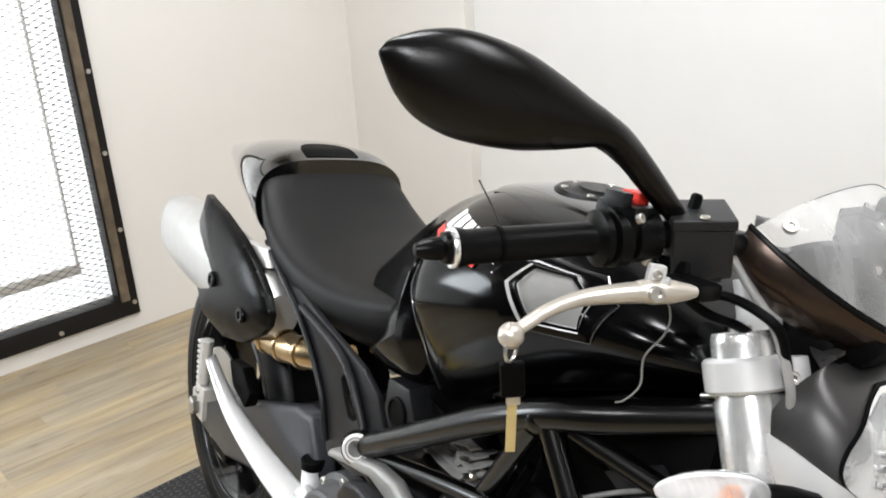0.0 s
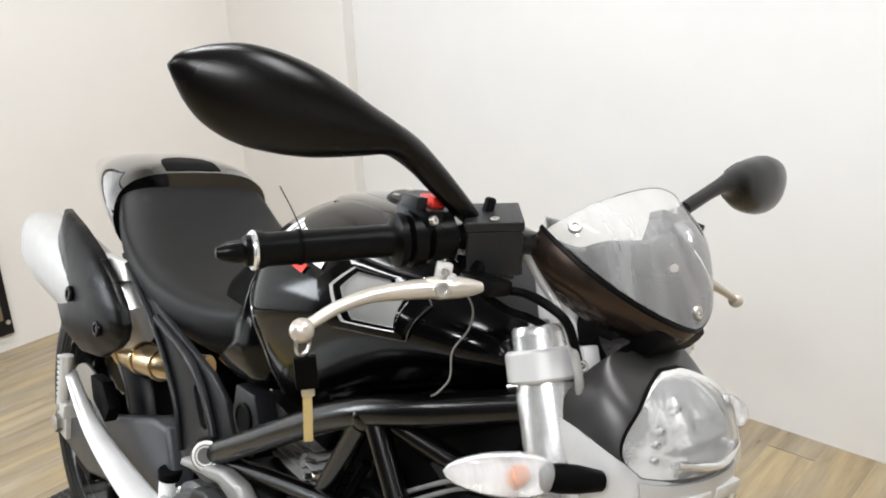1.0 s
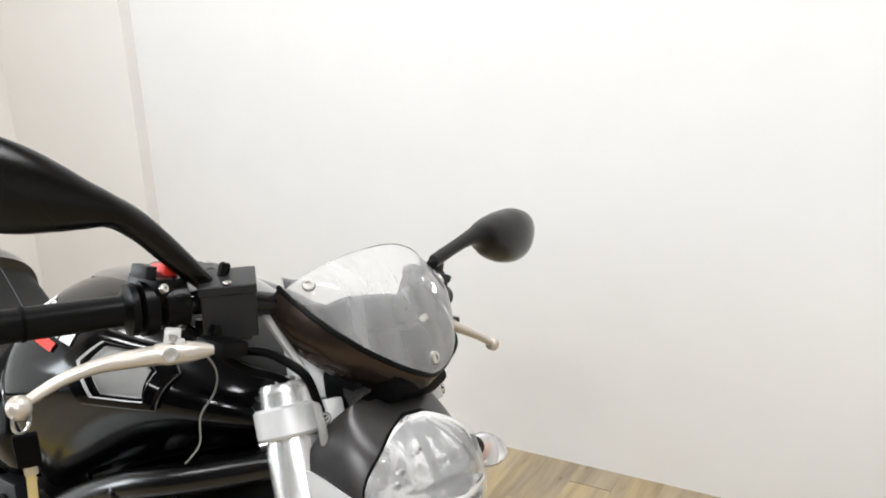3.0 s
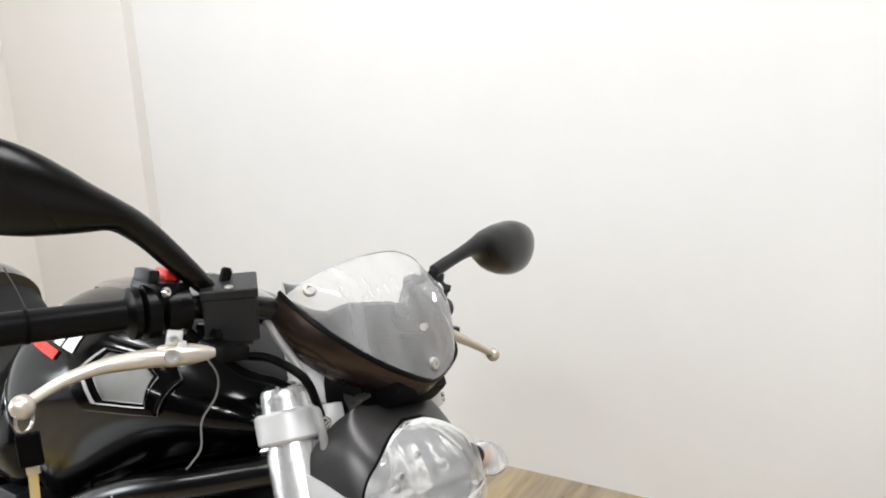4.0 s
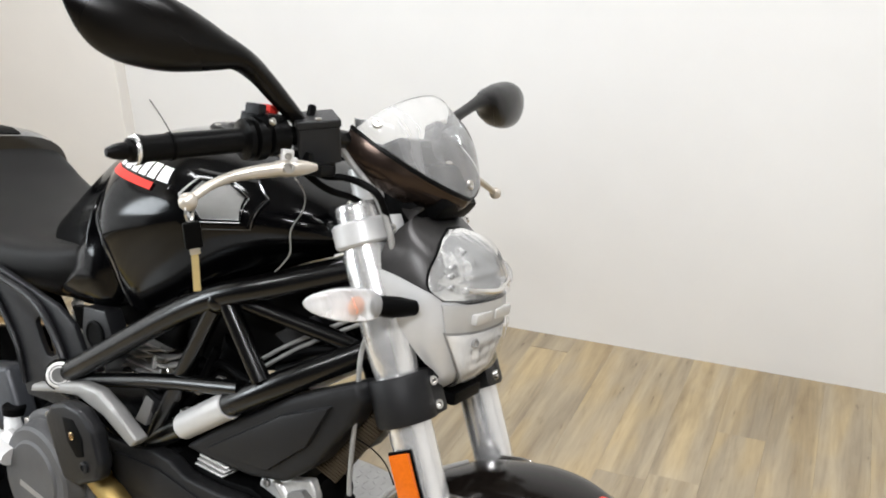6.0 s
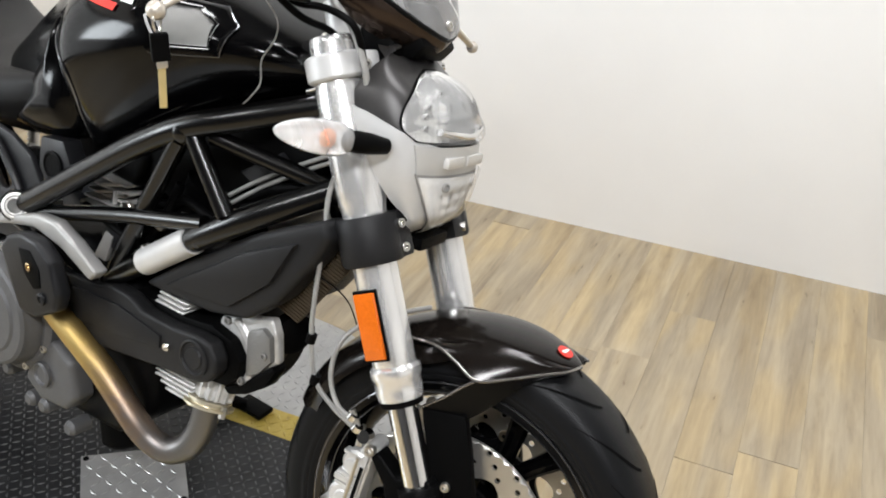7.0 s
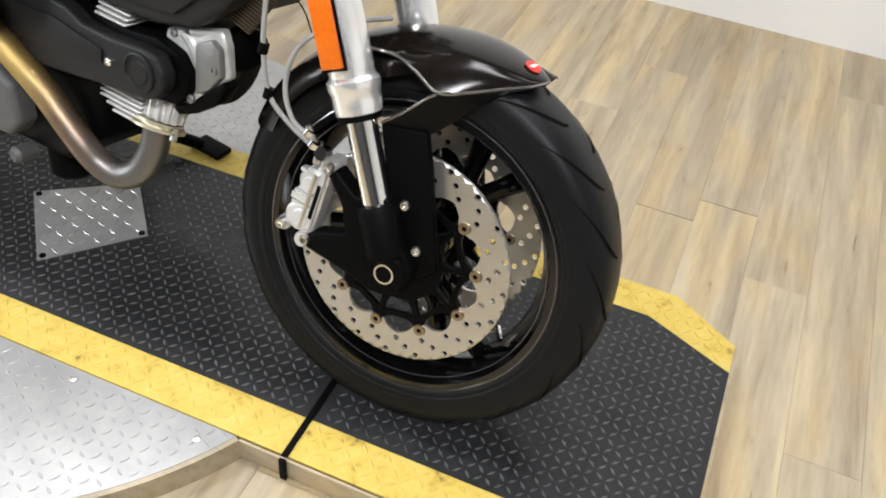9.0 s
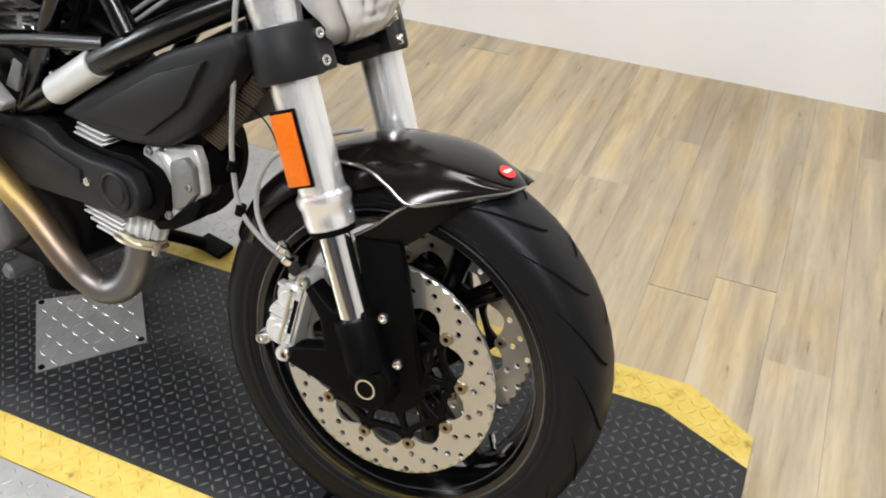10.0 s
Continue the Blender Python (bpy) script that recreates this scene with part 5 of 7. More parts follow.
def handlebar():
    h = part("handlebar", tube(spline([(-0.360, -0.350, 0.918), (-0.296, -0.192, 0.946), (-0.262, -0.12, 0.948), (-0.255, -0.055, 0.935), (-0.255, 0.055, 0.935), (-0.262, 0.12, 0.948), (-0.296, 0.192, 0.946), (-0.360, 0.350, 0.918)], 8), 0.0112, 16), FRAME_BLACK, bike, "black tapered handlebar", m=TOP)
    for side in (-1, 1):
        flip = (lambda bm: bm) if side < 0 else mirrored
        d = (BAR_OUT - BAR_IN).normalized()
        n0 = (BAR_OUT - BAR_IN).length
        prof = [(n0 - 0.132, 0.0155), (n0 - 0.130, 0.0225), (n0 - 0.124, 0.0225), (n0 - 0.121, 0.0150)]
        prof += [(n0 - 0.119, 0.0134), (n0 - 0.06, 0.0136), (n0 - 0.016, 0.0135)]
        prof += [(n0 - 0.012, 0.0150), (n0 - 0.008, 0.0156), (n0 - 0.006, 0.0140)]
        g = part("handgrip", flip(revolve(prof, BAR_IN, d, 28)), GRIP_RUBBER, bike, "smooth black rubber grip", m=TOP)
        part("bar_end", flip(revolve([(n0 - 0.006, 0.010), (n0 - 0.004, 0.0125), (n0 + 0.001, 0.0122), (n0 + 0.003, 0.0088), (n0 + 0.010, 0.0084), (n0 + 0.016, 0.0072), (n0 + 0.023, 0.0042), (n0 + 0.024, 0.0)], BAR_IN, d, 24)), SATIN_BLACK, bike, "black bar end weight", m=TOP)
        part("end_washer", flip(revolve([(n0 - 0.0075, 0.0154), (n0 - 0.0055, 0.0160), (n0 - 0.0035, 0.0150)], BAR_IN, d, 24)), ALU, bike, m=TOP)
        # switch housing
        c = BAR_IN + d * 0.022
        sw = part("switch_housing", flip(join(revolve([(-0.002, 0.018), (0.0, 0.0215), (0.020, 0.0215), (0.022, 0.018)], BAR_IN, d, 24), revolve([(0.026, 0.017), (0.027, 0.024), (0.038, 0.024), (0.040, 0.018)], BAR_IN, d, 24),
                  box(c + Vector((-0.004, 0.0, 0.014)), (0.040, 0.034, 0.026), 0.006, I4, 2))), SATIN_BLACK, bike, "black switch housing", m=TOP)
        part("switch_screw", flip(bolt(c + Vector((0.014, 0.012, -0.014)), (0.8, 0.1, -0.4), 0.0048, 0.005)), STEEL, sw, m=TOP)
        part("switch_screw", flip(bolt(c + Vector((0.016, -0.012, 0.018)), (0.8, 0.1, 0.4), 0.0042, 0.004)), STEEL, sw, m=TOP)
        part("rocker", flip(box(c + Vector((-0.002, -0.018, 0.030)), (0.020, 0.012, 0.012), 0.003)), DARK_GREY, sw, m=TOP)
        if side < 0:
            part("kill_switch", box(c + Vector((-0.004, 0.006, 0.031)), (0.018, 0.016, 0.010), 0.003), RED, sw, "red engine kill switch", m=TOP)
        # lever with its bracket
        lev = thing("brake_lever" if side < 0 else "clutch_lever", TOP @ Vector((-0.23, side * 0.27, 0.92)), label="bead blasted silver hand lever with ball end")
        lev.parent = bike
        if side < 0:
            path = spline([(-0.252, -0.250, 0.9150), (-0.258, -0.262, 0.9130), (-0.268, -0.280, 0.9085), (-0.274, -0.298, 0.9040), (-0.277, -0.322, 0.8960), (-0.279, -0.343, 0.8845)], 6)
            ball_at, pivot_at, nose = Vector((-0.279, -0.350, 0.8800)), Vector((-0.249, -0.244, 0.9165)), Vector((-0.2350, -0.2190, 0.9198))
        else:
            path = spline([(-0.240, -0.150, 0.9190), (-0.240, -0.168, 0.9150), (-0.240, -0.190, 0.9095), (-0.240, -0.225, 0.9000), (-0.240, -0.258, 0.8905), (-0.240, -0.285, 0.8820)], 6)
            ball_at, pivot_at, nose = Vector((-0.240, -0.291, 0.8800)), Vector((-0.240, -0.146, 0.9200)), Vector((-0.240, -0.118, 0.9240))
        rr = [curve1(k / 30, [(0, 0.0098), (0.2, 0.0094), (0.45, 0.0078), (0.7, 0.0062), (1, 0.0052)]) for k in range(31)]
        part("blade", flip(tube(path, rr, 14, 0.80)), LEVER, lev, m=TOP)
        ball = bmesh.new()
        bmesh.ops.create_uvsphere(ball, u_segments=20, v_segments=12, radius=0.0092)
        bmesh.ops.translate(ball, verts=ball.verts, vec=ball_at)
        part("ball_end", flip(ball), LEVER, lev, m=TOP)
        # master cylinder: a tapered silver body behind the pivot, with a hinge lug and a stubby nose
        way = (nose - pivot_at).normalized()
        body = tube([pivot_at - way * 0.016, pivot_at - way * 0.010, pivot_at, pivot_at + way * 0.016, nose, nose + way * 0.006], [0.0060, 0.0094, 0.0112, 0.0100, 0.0070, 0.0046], 18, 0.85)
        part("master_cylinder", flip(body), LEVER, lev, "silver cast master cylinder body", m=TOP)
        lug = Matrix.Translation(pivot_at + Vector((-0.001, 0.002, 0.0105))) @ pose(0, 0, 0, 0, 0, -40)
        part("hinge_lug", flip(join(box((0, 0, 0.0), (0.010, 0.013, 0.019), 0.0028, lug, 2), box((0.003, 0.006, -0.003), (0.009, 0.008, 0.010), 0.002, lug, 2))), CAST_ALU, lev, m=TOP)
        part("pivot_screw", flip(bolt(pivot_at + Vector((0.008, -0.006, 0.001)), (0.75, -0.62, 0.2), 0.0062, 0.005)), STEEL, lev, m=TOP)
        part("pivot_screw", flip(bolt(pivot_at + Vector((0.0030, -0.0015, 0.0135)), (0.75, -0.62, 0.2), 0.0036, 0.003)), STEEL, lev, m=TOP)
        part("bracket", flip(join(box((-0.256, -0.180, 0.915), (0.036, 0.030, 0.014), 0.005), box((-0.278, -0.170, 0.922), (0.028, 0.026, 0.022), 0.006))), SATIN_BLACK, lev, "black lever bracket", m=TOP)
        # fluid reservoir
        tilt = Matrix.Translation((-0.2755, -0.1585, 0.9520)) @ pose(0, 0, 0, 16, 0, 0) @ pose(0, 0, 0, 0, 0, -44)
        rs = part("fluid_reservoir", flip(join(box((0, 0, -0.008), (0.0475, 0.0475, 0.042), 0.004, tilt, 3), box((0, 0, 0.0165), (0.0500, 0.0500, 0.009), 0.0025, tilt, 3), box((0, 0, -0.0300), (0.036, 0.036, 0.010), 0.004, tilt, 2))), BOX_BLACK, bike, "square black brake fluid reservoir", m=TOP)
        for x, y in ((-0.021, 0.0), (0.021, 0.0)):
            part("cap_screw", flip(bolt(tilt @ Vector((x, y, 0.0220)), tilt.to_3x3() @ Vector((0, 0, 1)), 0.004, 0.0015)), STEEL, rs, m=TOP)


handlebar()


def wing_mirror(side):
    flip = (lambda bm: bm) if side < 0 else mirrored
    mr = thing("wing_mirror", TOP @ Vector((-0.29, side * 0.19, 0.97)), label="satin black leaf shaped wing mirror on a curved stem")
    mr.parent = bike
    if side < 0:
        top = [(-0.477, 1.050), (-0.471, 1.0570), (-0.458, 1.0630), (-0.440, 1.0690), (-0.415, 1.0730), (-0.385, 1.0715), (-0.355, 1.0655), (-0.325, 1.0555), (-0.300, 1.0455), (-0.275, 1.0365), (-0.250, 1.0255), (-0.225, 1.0095), (-0.200, 0.9915), (-0.182, 0.9775), (-0.170, 0.966)]
        low = [(-0.477, 1.047), (-0.471, 1.0390), (-0.458, 1.0240), (-0.440, 1.0110), (-0.415, 1.0020), (-0.385, 0.9985), (-0.355, 0.9985), (-0.325, 1.0020), (-0.300, 1.0060), (-0.275, 1.0090), (-0.250, 0.9990), (-0.225, 0.9830), (-0.200, 0.9680), (-0.182, 0.9580), (-0.170, 0.952)]
        xs = [(-0.477, -0.372), (-0.40, -0.345), (-0.284, -0.305), (-0.25, -0.297), (-0.17, -0.287)]
        bend = 0.70
    else:
        top = [(-0.447, 1.026), (-0.441, 1.037), (-0.428, 1.048), (-0.405, 1.0545), (-0.372, 1.0565), (-0.340, 1.0515), (-0.313, 1.0455), (-0.285, 1.0360), (-0.250, 1.0215), (-0.215, 1.0080), (-0.19, 0.9990), (-0.170, 0.9910)]
        low = [(-0.447, 1.021), (-0.441, 1.006), (-0.428, 0.992), (-0.405, 0.984), (-0.376, 0.980), (-0.345, 0.981), (-0.322, 0.985), (-0.300, 0.9915), (-0.280, 1.0010), (-0.262, 1.0040), (-0.245, 1.0010), (-0.215, 0.9915), (-0.19, 0.9820), (-0.170, 0.9750)]
        xs = [(-0.447, -0.285), (-0.17, -0.275)]
        bend = 0.0
    tip = -top[0][0]
    dep = [(-tip, 0.002), (-tip + 0.015, 0.014), (-tip + 0.055, 0.026), (-tip + 0.105, 0.029), (-tip + 0.155, 0.024), (-0.27, 0.016), (-0.24, 0.011), (-0.17, 0.010)]
    rings = []
    for k in range(61):
        y = -tip + (tip - 0.170) * k / 60
        zt, zb = curve1(y, top), curve1(y, low)
        zc, h = (zt + zb) / 2, max(1e-4, (zt - zb) / 2)
        d, xc = curve1(y, dep), curve1(y, xs)
        ring = []
        for e in range(28):
            t = 2 * math.pi * e / 28
            c, s = math.cos(t), math.sin(t)
            ring.append((xc + (d * abs(c) ** 0.9 if c > 0 else -d * 0.45 * abs(c) ** 0.5), y + bend * max(0, -0.302 - xc), zc + h * s))
        rings.append(ring)
    part("housing", flip(loft(rings)), MIRROR_SHELL, mr, m=TOP, sharp=60)
    glass = []
    for k in range(25):
        y = -tip + 0.014 + 0.150 * k / 24
        glass.append((y, curve1(y, top) - 0.006))
    lo = [(y, curve1(y, low) + 0.006) for y, _ in glass[::-1]]
    bm = bmesh.new()
    bm.faces.new([bm.verts.new((curve1(y, xs) - curve1(y, dep) * 0.45 - 0.0016, y + bend * max(0, -0.302 - curve1(y, xs)), z)) for y, z in glass + lo])
    part("mirror_glass", flip(bm), MIRROR, mr, "silver mirror glass", m=TOP)
    part("stem_foot", flip(revolve([(-0.022, 0.011), (0.004, 0.012), (0.010, 0.010)], (-0.284, -0.172, 0.958), (0.0, -0.25, 1), 20)), SATIN_BLACK, mr, m=TOP)
    part("stem_nut", flip(revolve([(0, 0.0050), (0.014, 0.0050), (0.016, 0.003)], (-0.282, -0.164, 0.968), (0, 0.15, 1), 6)), STEEL if side > 0 else MATT_BLACK, mr, m=TOP)


wing_mirror(-1)
wing_mirror(1)

hose("brake_light_wire", [(-0.300, -0.165, 0.905), (-0.288, -0.152, 0.884), (-0.288, -0.150, 0.863), (-0.303, -0.149, 0.836), (-0.302, -0.147, 0.810), (-0.314, -0.146, 0.791), (-0.330, -0.135, 0.780)], 0.0009, WIRE_GREY, "thin grey switch wire")
hose("throttle_cable", [(-0.292, -0.165, 0.914), (-0.270, -0.140, 0.905), (-0.250, -0.130, 0.906), (-0.224, -0.128, 0.902), (-0.206, -0.120, 0.890), (-0.200, -0.100, 0.855)], 0.0042, MATT_BLACK, "black throttle cable")
hose("throttle_cable", [(-0.292, -0.190, 0.925), (-0.262, -0.150, 0.893), (-0.240, -0.112, 0.880), (-0.238, -0.07, 0.85), (-0.27, -0.02, 0.80)], 0.0042, MATT_BLACK, "black throttle cable")
hose("clutch_hose", [(-0.262, 0.185, 0.92), (-0.20, 0.12, 0.90), (-0.21, 0.06, 0.85), (-0.26, 0.03, 0.80)], 0.0045, MATT_BLACK)


def zip_tie():
    d = (BAR_OUT - BAR_IN).normalized()
    z = thing("zip_tie", TOP @ (BAR_IN + d * 0.12), label="black zip tie with a long tail round the grip", category="zip tie")
    part("band", revolve([(0.129, 0.0137), (0.129, 0.0146), (0.132, 0.0146), (0.132, 0.0137)], BAR_IN, d, 24, closed=True), MATT_BLACK, z, m=TOP)
    p = BAR_IN + d * 0.131 + Vector((0, 0, 0.0142))
    part("tail", tube(spline([p, p + Vector((-0.010, -0.004, 0.014)), p + Vector((-0.022, -0.010, 0.030))], 5), 0.0006, 6), DARK_GREY, z, m=TOP)


zip_tie()


def key():
    top = TOP @ Vector((-0.279, -0.349, 0.876))
    k = thing("ignition_key", top, label="black headed brass key hanging from the brake lever", category="key")
    turn = Matrix.Translation(top) @ pose(0, 0, 0, 0, 0, 62)
    part("loop", revolve([(-0.0012, 0.010), (0.0012, 0.010), (0.0012, 0.0118), (-0.0012, 0.0118)], top + Vector((0, 0, -0.006)), (0.8, 0.5, 0), 24, closed=True), STEEL, k, "steel split ring")
    part("head", box((0.0, 0, -0.033), (0.019, 0.0075, 0.030), 0.0037, turn, 4), MATT_BLACK, k, "black plastic key head")
    part("collar", box((0.0, 0, -0.051), (0.011, 0.005, 0.008), 0.0012, turn), STEEL, k)
    part("blade", box((0.003, 0, -0.075), (0.0078, 0.0024, 0.046), 0.0008, turn @ pose(0, 0, 0, 0, 4, 0)), BRASS, k, "brass key blade")


key()


# ---- the motorcycle: tank, seat and tail ----
TANK_W = [(-0.84, 0.085), (-0.76, 0.098), (-0.68, 0.116), (-0.635, 0.142), (-0.605, 0.170), (-0.580, 0.182), (-0.55, 0.1855), (-0.50, 0.184), (-0.45, 0.179), (-0.40, 0.169), (-0.34, 0.150), (-0.28, 0.118), (-0.235, 0.070)]
TANK_TOP = [(-0.84, 0.765), (-0.76, 0.840), (-0.70, 0.884), (-0.62, 0.914), (-0.54, 0.930), (-0.46, 0.933), (-0.38, 0.920), (-0.32, 0.900), (-0.27, 0.878), (-0.235, 0.850)]
TANK_LOW = [(-0.84, 0.655), (-0.76, 0.645), (-0.68, 0.650), (-0.585, 0.664), (-0.50, 0.700), (-0.42, 0.745), (-0.35, 0.778), (-0.29, 0.802), (-0.235, 0.820)]


def tank_y(x, z):
    """Half the tank's width at a length x and a height z."""
    w, zt, zb = curve1(x, TANK_W), curve1(x, TANK_TOP), curve1(x, TANK_LOW)
    zc = zb + (zt - zb) * 0.50
    if z >= zc:
        k = min(1.0, (z - zc) / (zt - zc))
        return w * max(0.0, 1 - k ** 2.4) ** (1 / 2.0)
    k = min(1.0, (zc - z) / (zc - zb))
    return w * (1 - 0.34 * k ** 1.35)


def tank():
    t = thing("fuel_tank", BODY @ Vector((-0.52, 0, 0.8)), label="gloss black fuel tank")
    t.parent = bike
    rings = []
    for k in range(73):
        x = -0.84 + (0.84 - 0.235) * k / 72
        zt, zb = curve1(x, TANK_TOP), curve1(x, TANK_LOW)
        half = []
        for e in range(33):
            q = e / 32
            z = zb + (zt - zb) * (math.sin(q * math.pi / 2) ** 0.9)
            half.append((tank_y(x, z), z))
        half[-1] = (0.0, zt)
        rings.append([(x, -y, z) for y, z in half] + [(x, y, z) for y, z in half[-2::-1]])
    part("shell", loft(rings), GLOSS_BLACK, t, "gloss black tank shell", m=BODY, sharp=50)

    def decal(outline, out, n=10):
        """A grid inside a four-cornered outline of (x, z), laid on the flank."""
        def f(u, v):
            a, b, c, d = [Vector((x, 0, z)) for x, z in outline]
            p = a.lerp(b, u).lerp(d.lerp(c, u), v)
            return Vector((p.x, -tank_y(p.x, p.z) - out, p.z))
        return sheet(f, n, n, 0.0)

    for side in (-1, 1):
        flip = (lambda bm: bm) if side < 0 else mirrored
        # air intake: pointed screen in a black frame, its edge highlight painted on
        ring = [(-0.456, 0.868), (-0.432, 0.897), (-0.354, 0.894), (-0.324, 0.876), (-0.332, 0.840), (-0.422, 0.826)]
        mesh = [(-0.420, 0.868), (-0.412, 0.886), (-0.375, 0.888), (-0.347, 0.876), (-0.343, 0.850), (-0.394, 0.843)]
        on = lambda q, o: [Vector((x, -tank_y(x, z) - o, z)) for x, z in q]
        dense = lambda q: [((1 - k / 6) * a[0] + k / 6 * b[0], (1 - k / 6) * a[1] + k / 6 * b[1]) for a, b in zip(q, q[1:] + q[:1]) for k in range(6)]
        mid = (sum(x for x, z in mesh) / 6, sum(z for x, z in mesh) / 6)
        dm = dense(mesh)
        rows = [[((1 - s) * mid[0] + s * x, (1 - s) * mid[1] + s * z) for x, z in dm] for s in (0.002, 0.35, 0.7, 1.0)]
        part("intake_screen", flip(loft([on(r, 0.0035) for r in rows], cap=False)), VENT_GREY, t, "silver grey mesh intake screen", m=BODY)
        dr = dense(ring)
        lerp2 = lambda s: [((1 - s) * a[0] + s * b[0], (1 - s) * a[1] + s * b[1]) for a, b in zip(dm, dr)]
        part("intake_frame", flip(loft([on(lerp2(0), 0.002), on(lerp2(0.02), 0.0075), on(lerp2(0.3), 0.0085), on(lerp2(0.92), 0.0085), on(lerp2(1), 0.002)], cap=False)), GLOSS_BLACK, t, "black intake surround", m=BODY)
        part("intake_bevel", flip(loft([on(lerp2(-0.02), 0.0040), on(lerp2(0.30), 0.0098)], cap=False)), SOOT_GREY, t, "grey bevel round the screen", m=BODY)
        rim = on(dr, 0.004)
        part("intake_edge", flip(tube(rim[12:] + rim[:2], 0.0013, 8)), EDGE_HIGHLIGHT, t, m=BODY)
        # Light tube along the rear crease paints in its bright line.
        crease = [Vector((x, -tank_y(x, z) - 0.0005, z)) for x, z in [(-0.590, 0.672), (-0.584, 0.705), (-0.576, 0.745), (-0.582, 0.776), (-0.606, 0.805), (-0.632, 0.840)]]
        part("rear_edge", flip(tube(spline(crease, 6), 0.0020, 10)), EDGE_HIGHLIGHT, t, m=BODY)
        # maker's badge as plain blocks
        part("badge", flip(decal([(-0.590, 0.878), (-0.462, 0.874), (-0.468, 0.891), (-0.590, 0.896)], 0.0022)), WHITE, t, "white block badge", m=BODY)
        part("badge_bar", flip(decal([(-0.604, 0.868), (-0.488, 0.862), (-0.486, 0.871), (-0.600, 0.877)], 0.0026)), RED, t, "red bar under the badge", m=BODY)
        for x in (-0.571, -0.550, -0.529, -0.508, -0.487):
            z = 0.878 - 0.004 * (x + 0.590) / 0.128
            part("badge_gap", flip(decal([(x - 0.002, z - 0.001), (x + 0.002, z - 0.001), (x - 0.001, z + 0.0185), (x - 0.005, z + 0.0185)], 0.0026, 3)), GLOSS_BLACK, t, m=BODY)
    cap = revolve([(0, 0.052), (0.003, 0.054), (0.007, 0.050), (0.008, 0.030), (0.011, 0.026), (0.011, 0.0)], (-0.50, 0, 0.9305), (0, 0, 1), 48)
    part("filler_cap", cap, SATIN_BLACK, t, "round black filler cap", m=BODY)
    for k in range(6):
        a = math.pi * k / 3
        part("cap_screw", bolt((-0.50 + 0.043 * math.cos(a), 0.043 * math.sin(a), 0.9365), (0, 0, 1), 0.0042, 0.003), STEEL, t, m=BODY)

    def lid(u, v):
        x = -0.62 + 0.26 * u
        y = (2 * v - 1) * (0.060 + 0.018 * math.sin(u * math.pi))
        z = curve1(x, TANK_TOP)
        return Vector((x, y, z - 0.16 * y * y / 0.1 - 0.001 + 0.006 * (1 - (2 * v - 1) ** 6)))
    part("top_panel", sheet(lid, 24, 16, 0.002), COWL_GLOSS, t, "glossy black tank top panel", m=BODY)


tank()


def seat():
    s = thing("seat", BODY @ Vector((-0.98, 0, 0.7)), label="black vinyl single seat")
    s.parent = bike
    W = [(-1.185, 0.118), (-1.15, 0.136), (-1.08, 0.150), (-0.98, 0.152), (-0.90, 0.142), (-0.82, 0.120), (-0.75, 0.096), (-0.71, 0.070)]
    T = [(-1.185, 0.822), (-1.15, 0.794), (-1.10, 0.758), (-1.02, 0.728), (-0.93, 0.715), (-0.85, 0.716), (-0.77, 0.728), (-0.71, 0.742)]
    B = [(-1.185, 0.735), (-1.10, 0.675), (-1.0, 0.636), (-0.90, 0.606), (-0.82, 0.604), (-0.75, 0.635), (-0.71, 0.66)]

    def ring(x, k=1.0):
        w, t, b = curve1(x, W), curve1(x, T), curve1(x, B)
        out = []
        for e in range(48):
            a = 2 * math.pi * e / 48
            c, q = math.cos(a), math.sin(a)
            y = w * math.copysign(abs(c) ** 0.55, c)
            zc = b + (t - b) * 0.55
            z = zc + (t - zc if q > 0 else zc - b) * math.copysign(abs(q) ** (0.50 if q > 0 else 0.9), q)
            if q > 0:
                z -= 0.004 * (1 - abs(c)) * math.sin(math.pi * (x + 1.185) / 0.475)
            out.append((x, y * (1 - 0.35 * max(0, -q) ** 2), z))
        return out

    part("cushion", loft([ring(-1.185 + 0.475 * k / 48) for k in range(49)]), VINYL, s, m=BODY, sharp=70)
    seam = []
    for k in range(41):
        x = -1.165 + 0.42 * k / 40
        seam.append(Vector((x, -curve1(x, W) * 0.90, curve1(x, T) - 0.020)))
    for flip in (lambda bm: bm, mirrored):
        part("seam", flip(tube(seam, 0.0016, 6)), MATT_BLACK, s, m=BODY)


seat()


